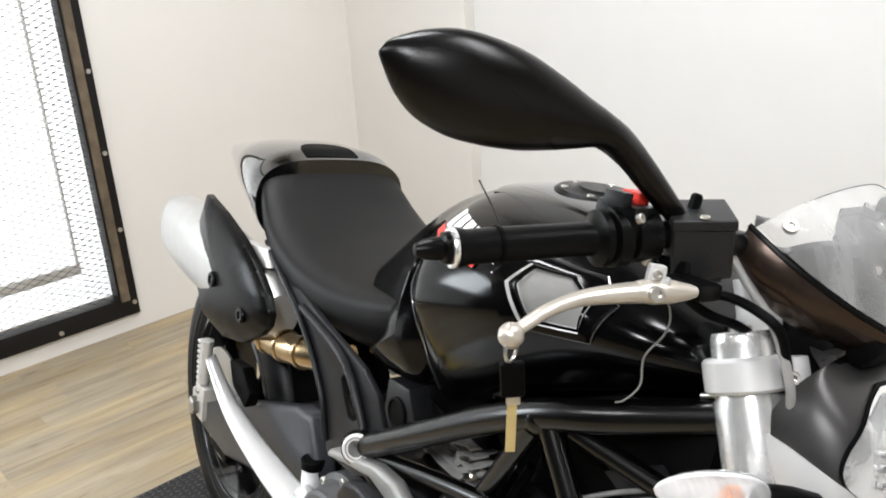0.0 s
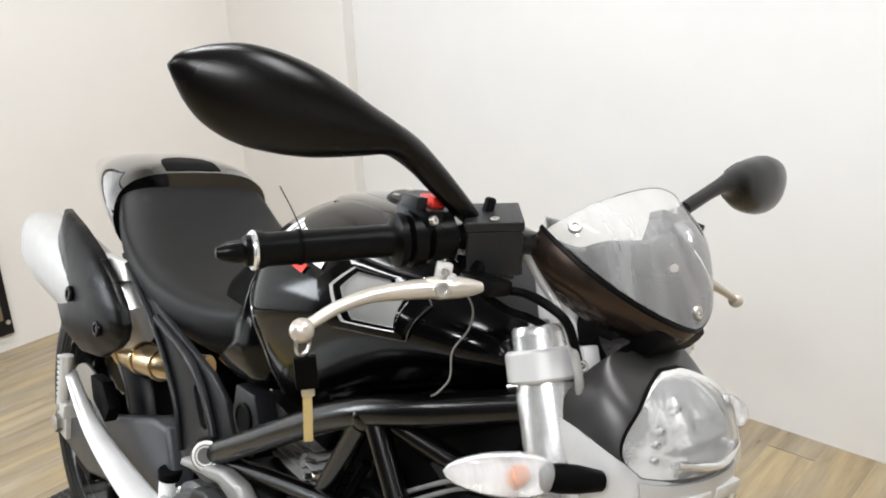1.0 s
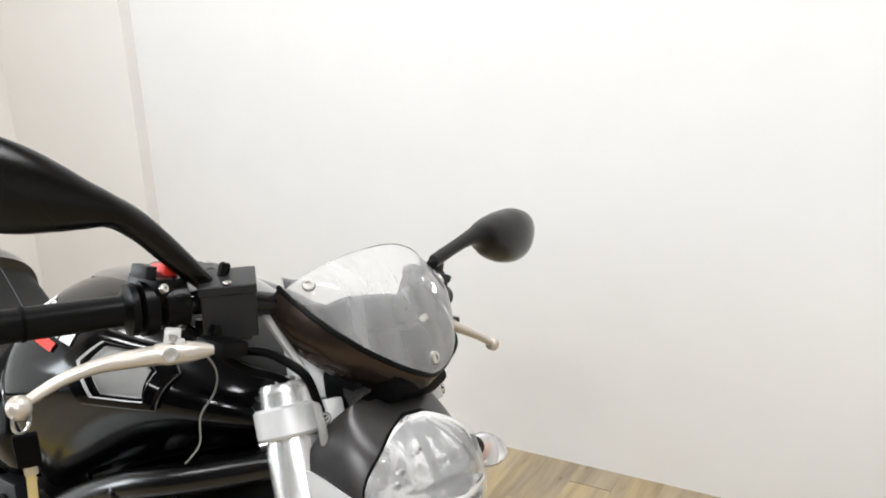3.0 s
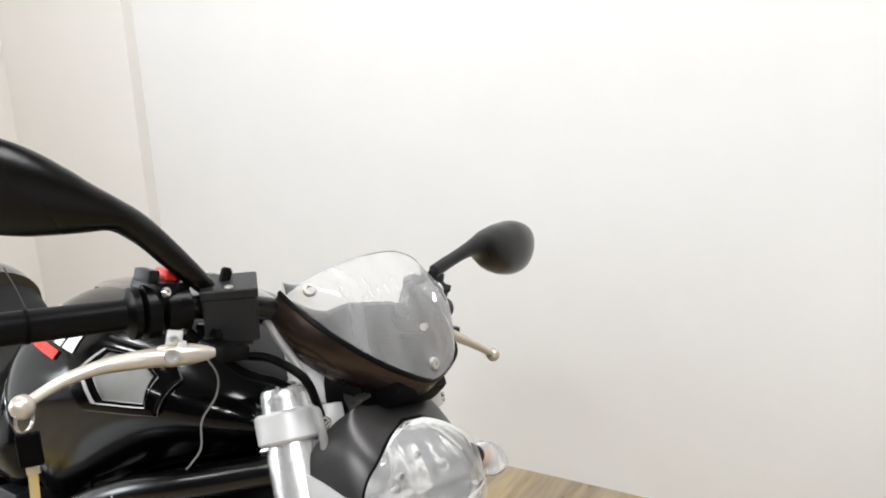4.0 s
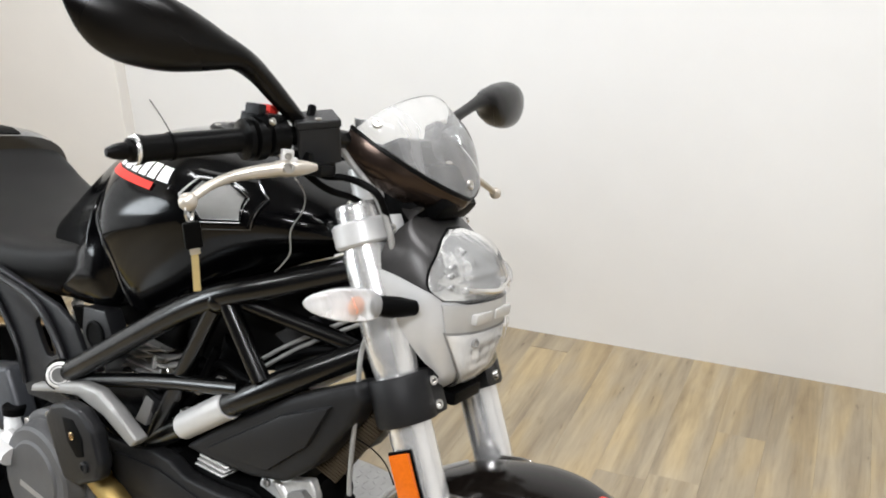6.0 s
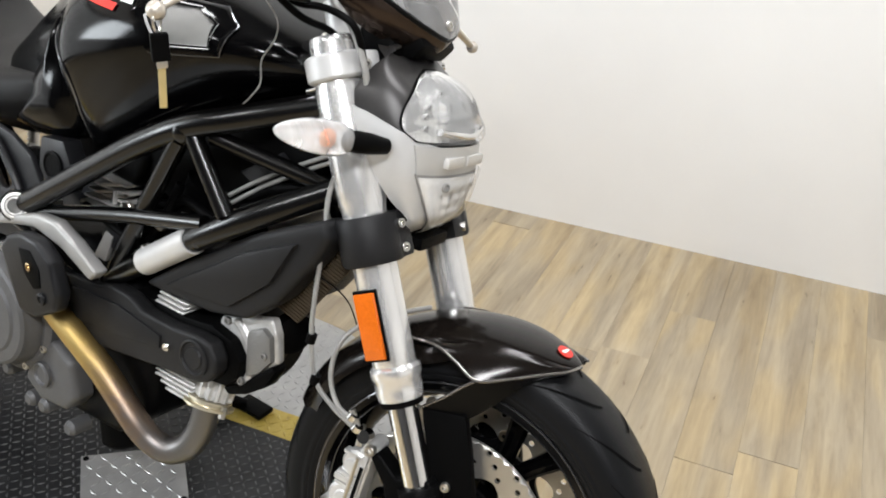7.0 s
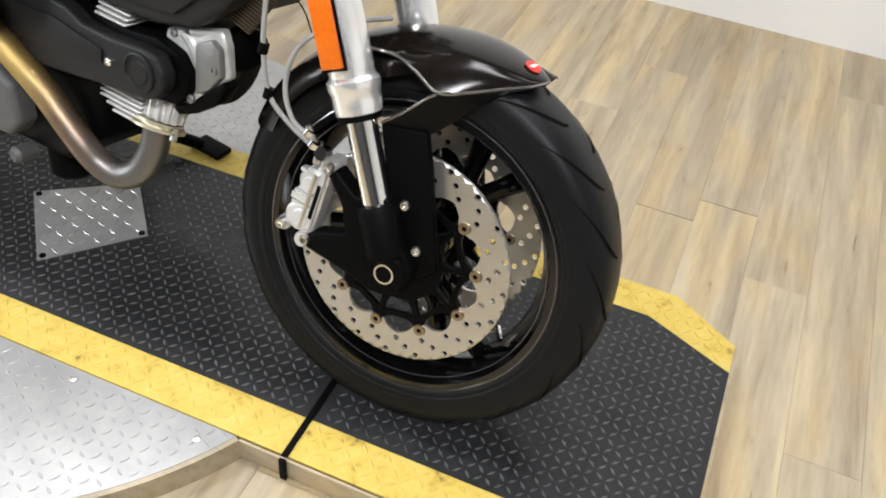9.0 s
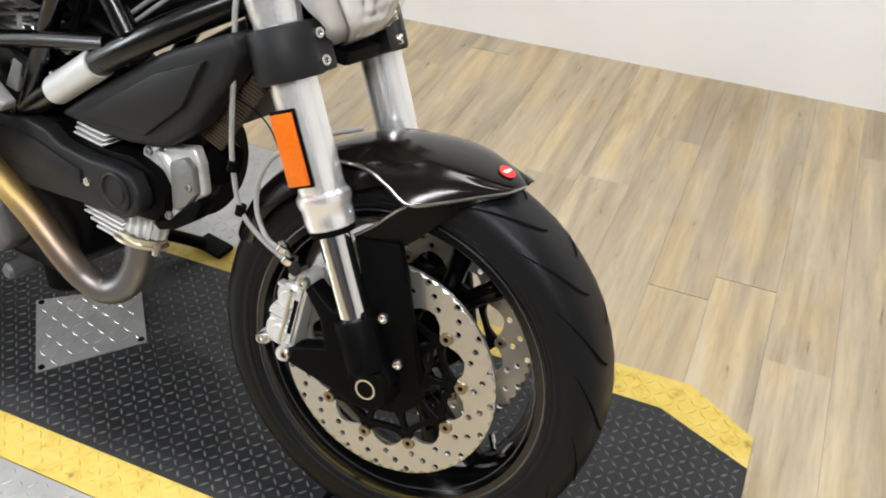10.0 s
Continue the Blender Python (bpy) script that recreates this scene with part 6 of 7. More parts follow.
def tail():
    t = thing("tail_cowl", BODY @ Vector((-1.34, 0, 0.79)), label="glossy dark tail cowl behind the seat")
    t.parent = bike
    W = [(-1.57, 0.035), (-1.50, 0.062), (-1.40, 0.092), (-1.30, 0.120), (-1.20, 0.140), (-1.16, 0.143)]
    T = [(-1.57, 0.770), (-1.50, 0.788), (-1.40, 0.812), (-1.30, 0.832), (-1.20, 0.836), (-1.16, 0.826)]
    B = [(-1.57, 0.750), (-1.40, 0.715), (-1.25, 0.690), (-1.16, 0.665)]

    def ring(x):
        w, h, b = curve1(x, W), curve1(x, T), curve1(x, B)
        out = []
        for e in range(40):
            a = 2 * math.pi * e / 40
            c, q = math.cos(a), math.sin(a)
            zc = b + (h - b) * 0.5
            out.append((x, w * math.copysign(abs(c) ** 0.6, c) * (1 - 0.2 * max(0, -q)), zc + (h - b) / 2 * math.copysign(abs(q) ** 0.7, q)))
        return out

    part("cowl", loft([ring(-1.57 + 0.41 * k / 40) for k in range(41)]), COWL_GLOSS, t, m=BODY, sharp=60)

    # Black sheet that follows the cowl's top; no hollow is cut.
    def dark_patch(u, v):
        x = -1.168 - 0.070 * u
        w, h, b = curve1(x, W), curve1(x, T), curve1(x, B)
        y = (2 * v - 1) * 0.050 * (1 - u ** 3) ** 0.5
        c = (abs(y) / w) ** (1 / 0.6)
        return Vector((x, y, (h + b) / 2 + (h - b) / 2 * (1 - c * c) ** 0.35 + 0.0015))

    part("cowl_dark_sheet", sheet(dark_patch, 16, 14, 0.001), MATT_BLACK, t, "dark sheet on top of the cowl", m=BODY)


tail()


def side_panel(side):
    flip = (lambda bm: bm) if side < 0 else mirrored
    p = thing("side_panel", BODY @ Vector((-0.85, side * 0.15, 0.6)), label="grey black cast side panel with an open slot")
    p.parent = bike
    outer = [(-1.10, 0.705), (-1.02, 0.690), (-0.90, 0.662), (-0.794, 0.646), (-0.737, 0.638), (-0.691, 0.618), (-0.662, 0.575), (-0.680, 0.505), (-0.735, 0.478), (-0.815, 0.470), (-0.845, 0.530), (-0.915, 0.612)]
    inner = [(-0.792, 0.596), (-0.787, 0.604), (-0.777, 0.611), (-0.766, 0.613), (-0.757, 0.610), (-0.746, 0.590), (-0.737, 0.570), (-0.740, 0.558), (-0.750, 0.552), (-0.762, 0.552), (-0.774, 0.566), (-0.785, 0.584)]
    pl = ringplate(outer, inner, -0.150, -0.140)
    bmesh.ops.bevel(pl, geom=pl.edges[:], offset=0.003, segments=2, profile=0.6, affect="EDGES", clamp_overlap=True)
    part("plate", flip(pl), DARK_GREY, p, m=BODY)
    rib = spline([(-1.06, -0.152, 0.698), (-0.93, -0.154, 0.635), (-0.845, -0.154, 0.560), (-0.815, -0.153, 0.490)], 6)
    part("rib", flip(tube(rib, 0.0045, 10)), DARK_GREY, p, m=BODY)
    rib2 = spline([(-0.93, -0.152, 0.652), (-0.79, -0.155, 0.634), (-0.725, -0.156, 0.585), (-0.692, -0.155, 0.53)], 6)
    part("rib", flip(tube(rib2, 0.006, 10)), DARK_GREY, p, m=BODY)
    part("slot_rod", flip(tube([(-0.785, -0.128, 0.612), (-0.755, -0.128, 0.540)], 0.009, 12)), GOLD, p, m=BODY)
    # gloss black filler between tank and seat, with its round lock
    fill = [(-0.758, 0.647), (-0.716, 0.699), (-0.708, 0.735), (-0.665, 0.797), (-0.655, 0.832), (-0.632, 0.800), (-0.602, 0.772), (-0.588, 0.736), (-0.600, 0.695), (-0.622, 0.660), (-0.696, 0.645)]
    cx, cz = -0.655, 0.720
    dense = spline([(x, 0, z) for x, z in fill + fill[:1]], 5)[:-1]
    rows = [[Vector((cx + (v.x - cx) * s, y0, cz + (v.z - cz) * s)) for v in dense] for s, y0 in ((1.0, -0.085), (1.0, -0.112), (0.97, -0.124), (0.88, -0.136), (0.70, -0.146), (0.45, -0.153), (0.2, -0.156), (0.02, -0.157))]
    part("tank_flank", flip(loft(rows)), GLOSS_BLACK, p, "gloss black flank behind the tank", m=BODY, sharp=60)
    part("lock_plate", flip(prism([(-0.668, 0.655), (-0.618, 0.660), (-0.600, 0.628), (-0.612, 0.585), (-0.650, 0.580), (-0.672, 0.61)], -0.150, -0.120, 0.004)), DARK_GREY, p, m=BODY)
    part("lock", flip(revolve([(0, 0.021), (0.003, 0.021), (0.004, 0.018), (0.002, 0.016), (0.002, 0.0)], (-0.637, -0.150, 0.620), (0, -1, 0), 28)), MATT_BLACK, p, "round black seat lock", m=BODY)


side_panel(-1)
side_panel(1)


# ---- frame, engine and exhaust ----
def trellis(side):
    y = side
    f = thing("trellis_frame", BODY @ Vector((-0.45, side * 0.14, 0.62)), label="gloss black steel trellis frame side")
    f.parent = bike
    q = lambda x, w, z: Vector((x, y * w, z))
    runs = [
        ([q(-0.700, 0.158, 0.541), q(-0.60, 0.158, 0.607), q(-0.46, 0.153, 0.700), q(-0.385, 0.146, 0.742), q(-0.32, 0.126, 0.768), q(-0.24, 0.080, 0.800), q(-0.20, 0.055, 0.815)], 0.0165),
        ([q(-0.576, 0.112, 0.458), q(-0.46, 0.128, 0.535), q(-0.36, 0.138, 0.603), q(-0.28, 0.125, 0.655), q(-0.20, 0.085, 0.705), q(-0.15, 0.055, 0.735)], 0.0165),
        ([q(-0.545, 0.120, 0.478), q(-0.392, 0.146, 0.726)], 0.0125),
        ([q(-0.372, 0.143, 0.735), q(-0.312, 0.138, 0.648)], 0.0125),
        ([q(-0.700, 0.150, 0.532), q(-0.50, 0.144, 0.590), q(-0.345, 0.140, 0.628)], 0.0110),
        ([q(-0.352, 0.130, 0.738), q(-0.205, 0.082, 0.712)], 0.0110),
        ([q(-0.735, 0.150, 0.515), q(-0.62, 0.128, 0.475), q(-0.576, 0.112, 0.458)], 0.0110),
    ]
    for pts, r in runs:
        part("tube", tube(spline(pts, 8) if len(pts) > 2 else pts, r, 18), FRAME_BLACK, f, m=BODY)
    for p, r in ((q(-0.385, 0.146, 0.738), 0.0176), (q(-0.312, 0.132, 0.640), 0.0166), (q(-0.548, 0.118, 0.474), 0.0172)):
        n = bmesh.new()
        bmesh.ops.create_uvsphere(n, u_segments=16, v_segments=10, radius=r)
        bmesh.ops.translate(n, verts=n.verts, vec=p)
        part("weld_joint", n, FRAME_BLACK, f, m=BODY)
    part("band", tube([q(-0.464, 0.1275, 0.532), q(-0.366, 0.1375, 0.599)], 0.0190, 24), SILVER_PAINT, f, "silver sleeve round the lower tube", m=BODY)
    part("frame_boss", revolve([(-0.02, 0.023), (0.012, 0.024), (0.016, 0.022)], q(-0.702, 0.160, 0.541), (0.62, y * 0.70, 0.34), 28), FRAME_BLACK, f, m=BODY)
    part("frame_bolt", revolve([(0, 0.0195), (0.005, 0.0195), (0.007, 0.017), (0.007, 0.011), (0.004, 0.010), (0.004, 0)], q(-0.692, 0.171, 0.546), (0.62, y * 0.70, 0.34), 24), CAST_ALU, f, "bright steel frame bolt", m=BODY)
    # Darker ring lies on the bolt face in place of a shaded groove.
    part("bolt_ring_shade", revolve([(0.0068, 0.0130), (0.0074, 0.0133), (0.0074, 0.0148), (0.0068, 0.0151)], q(-0.692, 0.171, 0.546), (0.62, y * 0.70, 0.34), 24), FIN_ALU, f, m=BODY)
    part("lower_bolt", bolt(q(-0.576, 0.126, 0.458), (0, y, 0), 0.007, 0.004), STEEL, f, m=BODY)


trellis(-1)
trellis(1)
part("steering_head", revolve([(0.40, 0.044), (0.41, 0.046), (0.56, 0.046), (0.57, 0.044)], on_fork(0, 0, -0.035), UP, 32), FRAME_BLACK, bike, m=BODY)


def finned(c, axis, r, long, n, squash=1.0):
    """A cooled barrel: a core and thin square-edged fins along the axis."""
    prof = [(-long / 2, r * 0.8)]
    for k in range(n):
        s = -long / 2 + long * (k + 0.5) / n
        prof += [(s - long / n * 0.22, r * 0.8), (s - long / n * 0.18, r), (s + long / n * 0.18, r), (s + long / n * 0.22, r * 0.8)]
    prof += [(long / 2, r * 0.8)]
    return revolve(prof, c, axis, 36)


def engine():
    e = thing("engine", BODY @ Vector((-0.6, 0, 0.35)), label="air cooled twin engine with dark covers")
    e.parent = bike
    case = [(-0.86, 0.30), (-0.80, 0.235), (-0.66, 0.215), (-0.52, 0.225), (-0.45, 0.29), (-0.44, 0.40), (-0.49, 0.475), (-0.60, 0.52), (-0.72, 0.50), (-0.83, 0.44), (-0.87, 0.37)]
    part("crankcase", prism(case, -0.118, 0.118, 0.016, 3), DARK_CAST, e, m=BODY)
    # clutch cover
    cl = part("clutch_cover", revolve([(0, 0.088), (0.014, 0.088), (0.020, 0.084), (0.030, 0.083), (0.034, 0.078), (0.0345, 0.062), (0.038, 0.058), (0.038, 0.0)], (-0.742, -0.150, 0.362), (0, -1, 0), 64), CAST_GREY, e, "round grey clutch cover", m=BODY)
    part("cover_bar", box((-0.742, -0.1885, 0.345), (0.062, 0.001, 0.009), 0), SOOT_GREY, cl, "raised bar in place of lettering", m=BODY @ Matrix.Translation((-0.742, 0, 0.345)) @ pose(0, 0, 0, 0, 6, 0) @ Matrix.Translation((0.742, 0, -0.345)))
    part("cover_base", revolve([(0, 0.102), (0.020, 0.102), (0.026, 0.094)], (-0.742, -0.128, 0.362), (0, -1, 0), 48), CAST_GREY, e, m=BODY)
    for k in range(9):
        a = 2 * math.pi * k / 9 + 0.3
        part("cover_screw", bolt((-0.742 + 0.095 * math.cos(a), -0.148, 0.362 + 0.095 * math.sin(a)), (0, -1, 0), 0.0062, 0.007), STEEL, e, m=BODY)
    # lower casing ahead of the clutch
    low = [(-0.705, 0.255), (-0.690, 0.325), (-0.635, 0.345), (-0.592, 0.325), (-0.578, 0.270), (-0.602, 0.240), (-0.665, 0.232)]
    part("side_case", prism(low, -0.150, -0.105, 0.010, 3), CAST_GREY, e, m=BODY)
    part("oil_plug", revolve([(0, 0.020), (0.006, 0.020), (0.008, 0.016), (0.004, 0.013), (0.004, 0)], (-0.655, -0.150, 0.282), (0, -1, 0), 28), CAST_GREY, e, m=BODY)
    for x, z in ((-0.665, 0.218), (-0.60, 0.208), (-0.70, 0.215), (-0.76, 0.245), (-0.80, 0.262)):
        part("case_lug", revolve([(0, 0.013), (0.030, 0.013), (0.036, 0.008)], (x, -0.112, z), (0, -1, 0), 16), CAST_GREY, e, m=BODY)
    part("oil_filter", revolve([(0, 0.034), (0.06, 0.034), (0.066, 0.028)], (-0.60, -0.05, 0.215), (0.2, 0, -1), 28), MATT_BLACK, e, m=BODY)
    # timing belt cover that runs to the front cylinder
    base = [(-0.640, 0.468), (-0.540, 0.476), (-0.472, 0.474), (-0.400, 0.472), (-0.345, 0.480), (-0.308, 0.472), (-0.288, 0.448), (-0.292, 0.420), (-0.310, 0.402), (-0.345, 0.396), (-0.46, 0.382), (-0.56, 0.368), (-0.63, 0.388)]
    part("belt_base", prism(base, -0.116, -0.070, 0.006, 2), MATT_BLACK, e, "black rear half of the belt cover", m=BODY)
    belt = [(-0.640, 0.462), (-0.560, 0.468), (-0.515, 0.480), (-0.480, 0.478), (-0.450, 0.466), (-0.395, 0.466), (-0.345, 0.472), (-0.320, 0.470), (-0.306, 0.450), (-0.306, 0.432), (-0.318, 0.414), (-0.340, 0.404), (-0.404, 0.397), (-0.507, 0.380), (-0.58, 0.372), (-0.63, 0.390)]
    bc = part("belt_cover", prism(belt, -0.142, -0.1165, 0.006, 3), COVER_BLACK, e, "dark timing belt cover", m=BODY)
    inset = [(-0.60, 0.450), (-0.50, 0.458), (-0.41, 0.446), (-0.41, 0.428), (-0.50, 0.412), (-0.60, 0.402)]
    part("cover_panel", prism(inset, -0.1455, -0.140, 0.0015), COVER_BLACK, bc, m=BODY)
    part("belt_hub", revolve([(0, 0.026), (0.003, 0.026), (0.004, 0.023), (0.001, 0.021), (0.001, 0.016), (0.003, 0.014), (0.003, 0)], (-0.345, -0.142, 0.440), (0, -1, 0), 36), COVER_BLACK, bc, m=BODY)
    part("cover_screw", bolt((-0.397, -0.142, 0.435), (0, -1, 0), 0.0058, 0.005), CHROME, bc, m=BODY)
    # front cylinder, lying forward, and its head
    part("front_barrel", revolve([(-0.07, 0.078), (0.07, 0.078)], (-0.40, -0.005, 0.435), (0.98, 0, 0.2), 32), DARK_CAST, e, "front cylinder", m=BODY)
    for k in range(6):
        z = 0.386 - 0.0078 * k
        x0, x1 = -0.485 + 0.0115 * k, -0.368 - 0.002 * k
        part("cylinder_fin", box(((x0 + x1) / 2, -0.004, z), (x1 - x0, 0.222, 0.0040), 0.0014, I4, 1), FIN_BRIGHT, e, m=BODY)
    for k in range(3):
        part("cylinder_fin", box((-0.425 + 0.004 * k, -0.004, 0.476 + 0.008 * k), (0.056, 0.230, 0.0036), 0.0014, I4, 1), FIN_BRIGHT, e, m=BODY)
    head = [(-0.348, 0.470), (-0.345, 0.490), (-0.297, 0.506), (-0.254, 0.520), (-0.244, 0.500), (-0.238, 0.462), (-0.262, 0.436), (-0.300, 0.404), (-0.322, 0.396)]
    part("front_head", prism(head, -0.100, -0.084, 0.006, 3), FIN_BRIGHT, e, "cast front cylinder head", m=BODY)
    part("rocker_cover", prism([(-0.326, 0.392), (-0.300, 0.406), (-0.243, 0.458), (-0.236, 0.452), (-0.250, 0.424), (-0.284, 0.398), (-0.314, 0.384)], -0.106, -0.080, 0.005, 2), MATT_BLACK, e, m=BODY)
    part("head_cap", prism([(-0.285, 0.425), (-0.288, 0.492), (-0.262, 0.506), (-0.248, 0.498), (-0.243, 0.464), (-0.262, 0.440)], -0.109, -0.095, 0.005, 2), FIN_ALU, e, m=BODY)
    arc = [(-0.345 + 0.063 * math.cos(a), -0.097, 0.440 + 0.063 * math.sin(a)) for a in [radians(-40 + 100 * k / 16) for k in range(17)]]
    part("cast_rib", tube(arc, 0.0085, 10), FIN_BRIGHT, e, "curved bright cast rib", m=BODY)
    for p in ((-0.322, 0.494), (-0.254, 0.470), (-0.290, 0.418)):
        part("head_bolt", bolt((p[0], -0.107, p[1]), (0, -1, 0), 0.0056, 0.005), FIN_ALU, e, m=BODY)
    # fluted spigot over the exhaust flange
    ax = Vector((-0.03, 0.36, 1)).normalized()
    sx = ax.orthogonal().normalized()
    sy = ax.cross(sx)
    star = lambda h, r: [Vector((-0.352, -0.094, 0.358)) + ax * h + (sx * math.cos(t) + sy * math.sin(t)) * r * (1.0 if k % 4 < 2 else 0.82) for k, t in enumerate([2 * math.pi * k / 48 for k in range(48)])]
    part("exhaust_spigot", loft([star(0.0, 0.025), star(0.002, 0.027), star(0.036, 0.029), star(0.040, 0.027)]), FIN_BRIGHT, e, "fluted cast exhaust spigot", m=BODY, sharp=25)
    # rear cylinder, standing in the frame
    part("rear_barrel", finned((-0.575, 0.0, 0.56), (-0.2, 0, 0.98), 0.085, 0.13, 9), DARK_CAST, e, "finned rear cylinder", m=BODY)
    part("rear_head", prism([(-0.68, 0.62), (-0.66, 0.70), (-0.56, 0.715), (-0.51, 0.66), (-0.53, 0.61)], -0.095, 0.085, 0.012, 3), DARK_CAST, e, m=BODY)
    for k in range(5):
        part("rear_fin", box((-0.590 + 0.004 * k, 0.0, 0.560 + 0.0125 * k), (0.105 - 0.010 * k, 0.205, 0.0036), 0.0012), FIN_BRIGHT, e, m=BODY)
    part("fin_link", box((-0.562, -0.105, 0.590), (0.004, 0.006, 0.020), 0.001), FIN_BRIGHT, e, m=BODY)
    for p, r in (((-0.455, -0.108, 0.585), 0.010), ((-0.420, -0.104, 0.605), 0.007), ((-0.400, -0.110, 0.590), 0.009), ((-0.520, -0.112, 0.590), 0.006), ((-0.475, -0.112, 0.545), 0.006), ((-0.665, -0.120, 0.552), 0.006)):
        part("fitting", revolve([(0, r), (0.010, r), (0.011, r * 0.7), (0.020, r * 0.55), (0.022, r * 0.3)], p, (0.25, -0.9, 0.35), 6), STEEL, e, m=BODY)
    for k in range(6):
        part("spring_coil", revolve([(-0.0012, 0.0085), (0.0012, 0.0085), (0.0012, 0.0105), (-0.0012, 0.0105)], (-0.375 + 0.0042 * k, -0.100, 0.592 + 0.007 * k), (0.45, 0, 0.9), 18, closed=True), STEEL, e, m=BODY)
    for o in (0.0, 0.017):
        part("control_cable", tube(spline([(-0.375 + o, -0.094, 0.640), (-0.315 + o, -0.092, 0.684), (-0.245 + o, -0.086, 0.728), (-0.19 + o, -0.070, 0.760)], 6), 0.0028, 10), WIRE_GREY, e, "grey sheathed control cable", m=BODY)
    part("ecu_plate", prism([(-0.345, 0.690), (-0.275, 0.735), (-0.255, 0.720), (-0.300, 0.672)], -0.088, -0.078, 0.003), DARK_GREY, e, m=BODY)
    part("relay_plate", prism([(-0.580, 0.500), (-0.556, 0.545), (-0.540, 0.540), (-0.555, 0.498)], -0.124, -0.116, 0.002), SOOT_GREY, e, m=BODY)
    # intake, dark hardware, and a black airbox block that fills the frame with dark
    part("airbox", prism([(-0.56, 0.70), (-0.58, 0.66), (-0.46, 0.60), (-0.33, 0.64), (-0.23, 0.72), (-0.22, 0.80), (-0.34, 0.78), (-0.46, 0.715)], -0.085, 0.085, 0.014, 2), MATT_BLACK, e, m=BODY)
    part("throttle_body", revolve([(-0.06, 0.030), (-0.02, 0.033), (0.02, 0.026), (0.06, 0.030)], (-0.44, -0.07, 0.60), (0.5, 0, 1), 28), DARK_CAST, e, m=BODY)
    for p in ((-0.575, -0.100, 0.604), (-0.560, -0.102, 0.592), (-0.590, -0.100, 0.590)):
        part("hose_clamp", tube([Vector(p) + Vector((-0.020, 0, -0.006)), Vector(p) + Vector((0.020, 0, 0.006))], 0.0032, 8), STEEL, e, m=BODY)
    for pts in ([(-0.46, -0.095, 0.60), (-0.42, -0.105, 0.63), (-0.36, -0.10, 0.62), (-0.30, -0.09, 0.66)], [(-0.50, -0.10, 0.54), (-0.46, -0.112, 0.58), (-0.43, -0.105, 0.65)], [(-0.62, -0.11, 0.56), (-0.54, -0.12, 0.555), (-0.47, -0.11, 0.53)], [(-0.33, -0.085, 0.66), (-0.27, -0.09, 0.69), (-0.22, -0.07, 0.70)], [(-0.33, -0.09, 0.645), (-0.27, -0.093, 0.672), (-0.21, -0.075, 0.69)]):
        part("engine_hose", tube(spline(pts, 6), 0.0065, 10), MATT_BLACK, e, m=BODY)
    part("sensor", box((-0.545, -0.112, 0.545), (0.03, 0.02, 0.04), 0.003, Matrix.Translation((-0.545, 0, 0.545)) @ pose(0, 0, 0, 0, 30, 0) @ Matrix.Translation((0.545, 0, -0.545))), DARK_GREY, e, m=BODY)
    # black shroud and oil cooler ahead of the front cylinder
    shroud = [(-0.470, 0.498), (-0.400, 0.552), (-0.278, 0.634), (-0.170, 0.687), (-0.158, 0.668), (-0.175, 0.632), (-0.226, 0.560), (-0.274, 0.519), (-0.337, 0.503), (-0.411, 0.498)]
    sh = part("oil_cooler_shroud", prism(shroud, -0.128, -0.085, 0.010, 3), COVER_BLACK, e, "black plastic shroud", m=BODY)
    part("shroud_face", prism([(-0.42, 0.515), (-0.28, 0.612), (-0.20, 0.650), (-0.235, 0.585), (-0.30, 0.528)], -0.136, -0.120, 0.006, 2), COVER_BLACK, sh, m=BODY)
    cool = [(-0.268, 0.528), (-0.235, 0.540), (-0.168, 0.632), (-0.180, 0.655), (-0.205, 0.650)]
    part("oil_cooler", prism(cool, -0.078, 0.020, 0.003), DARK_CAST, e, "black oil cooler", m=BODY)
    for k in range(26):
        u = (k + 0.5) / 26
        x, z = -0.262 + 0.080 * u, 0.530 + 0.112 * u
        part("cooler_fin", box((0.014, -0.081, 0), (0.044, 0.006, 0.0018), 0, Matrix.Translation((x, 0, z)) @ pose(0, 0, 0, 0, 15, 0)), BRONZE_FIN, e, m=BODY)
    # Dark block added behind the head plate to stand for shade.
    part("head_dark_fill", prism([(-0.36, 0.38), (-0.36, 0.50), (-0.300, 0.508), (-0.285, 0.43), (-0.305, 0.40)], -0.086, -0.020, 0.01), DARK_CAST, e, m=BODY)
    part("horn", revolve([(0, 0.026), (0.012, 0.030), (0.020, 0.030), (0.024, 0.022)], (-0.272, -0.046, 0.486), (0.9, -0.3, -0.1), 24), MATT_BLACK, e, "black horn", m=BODY)


engine()


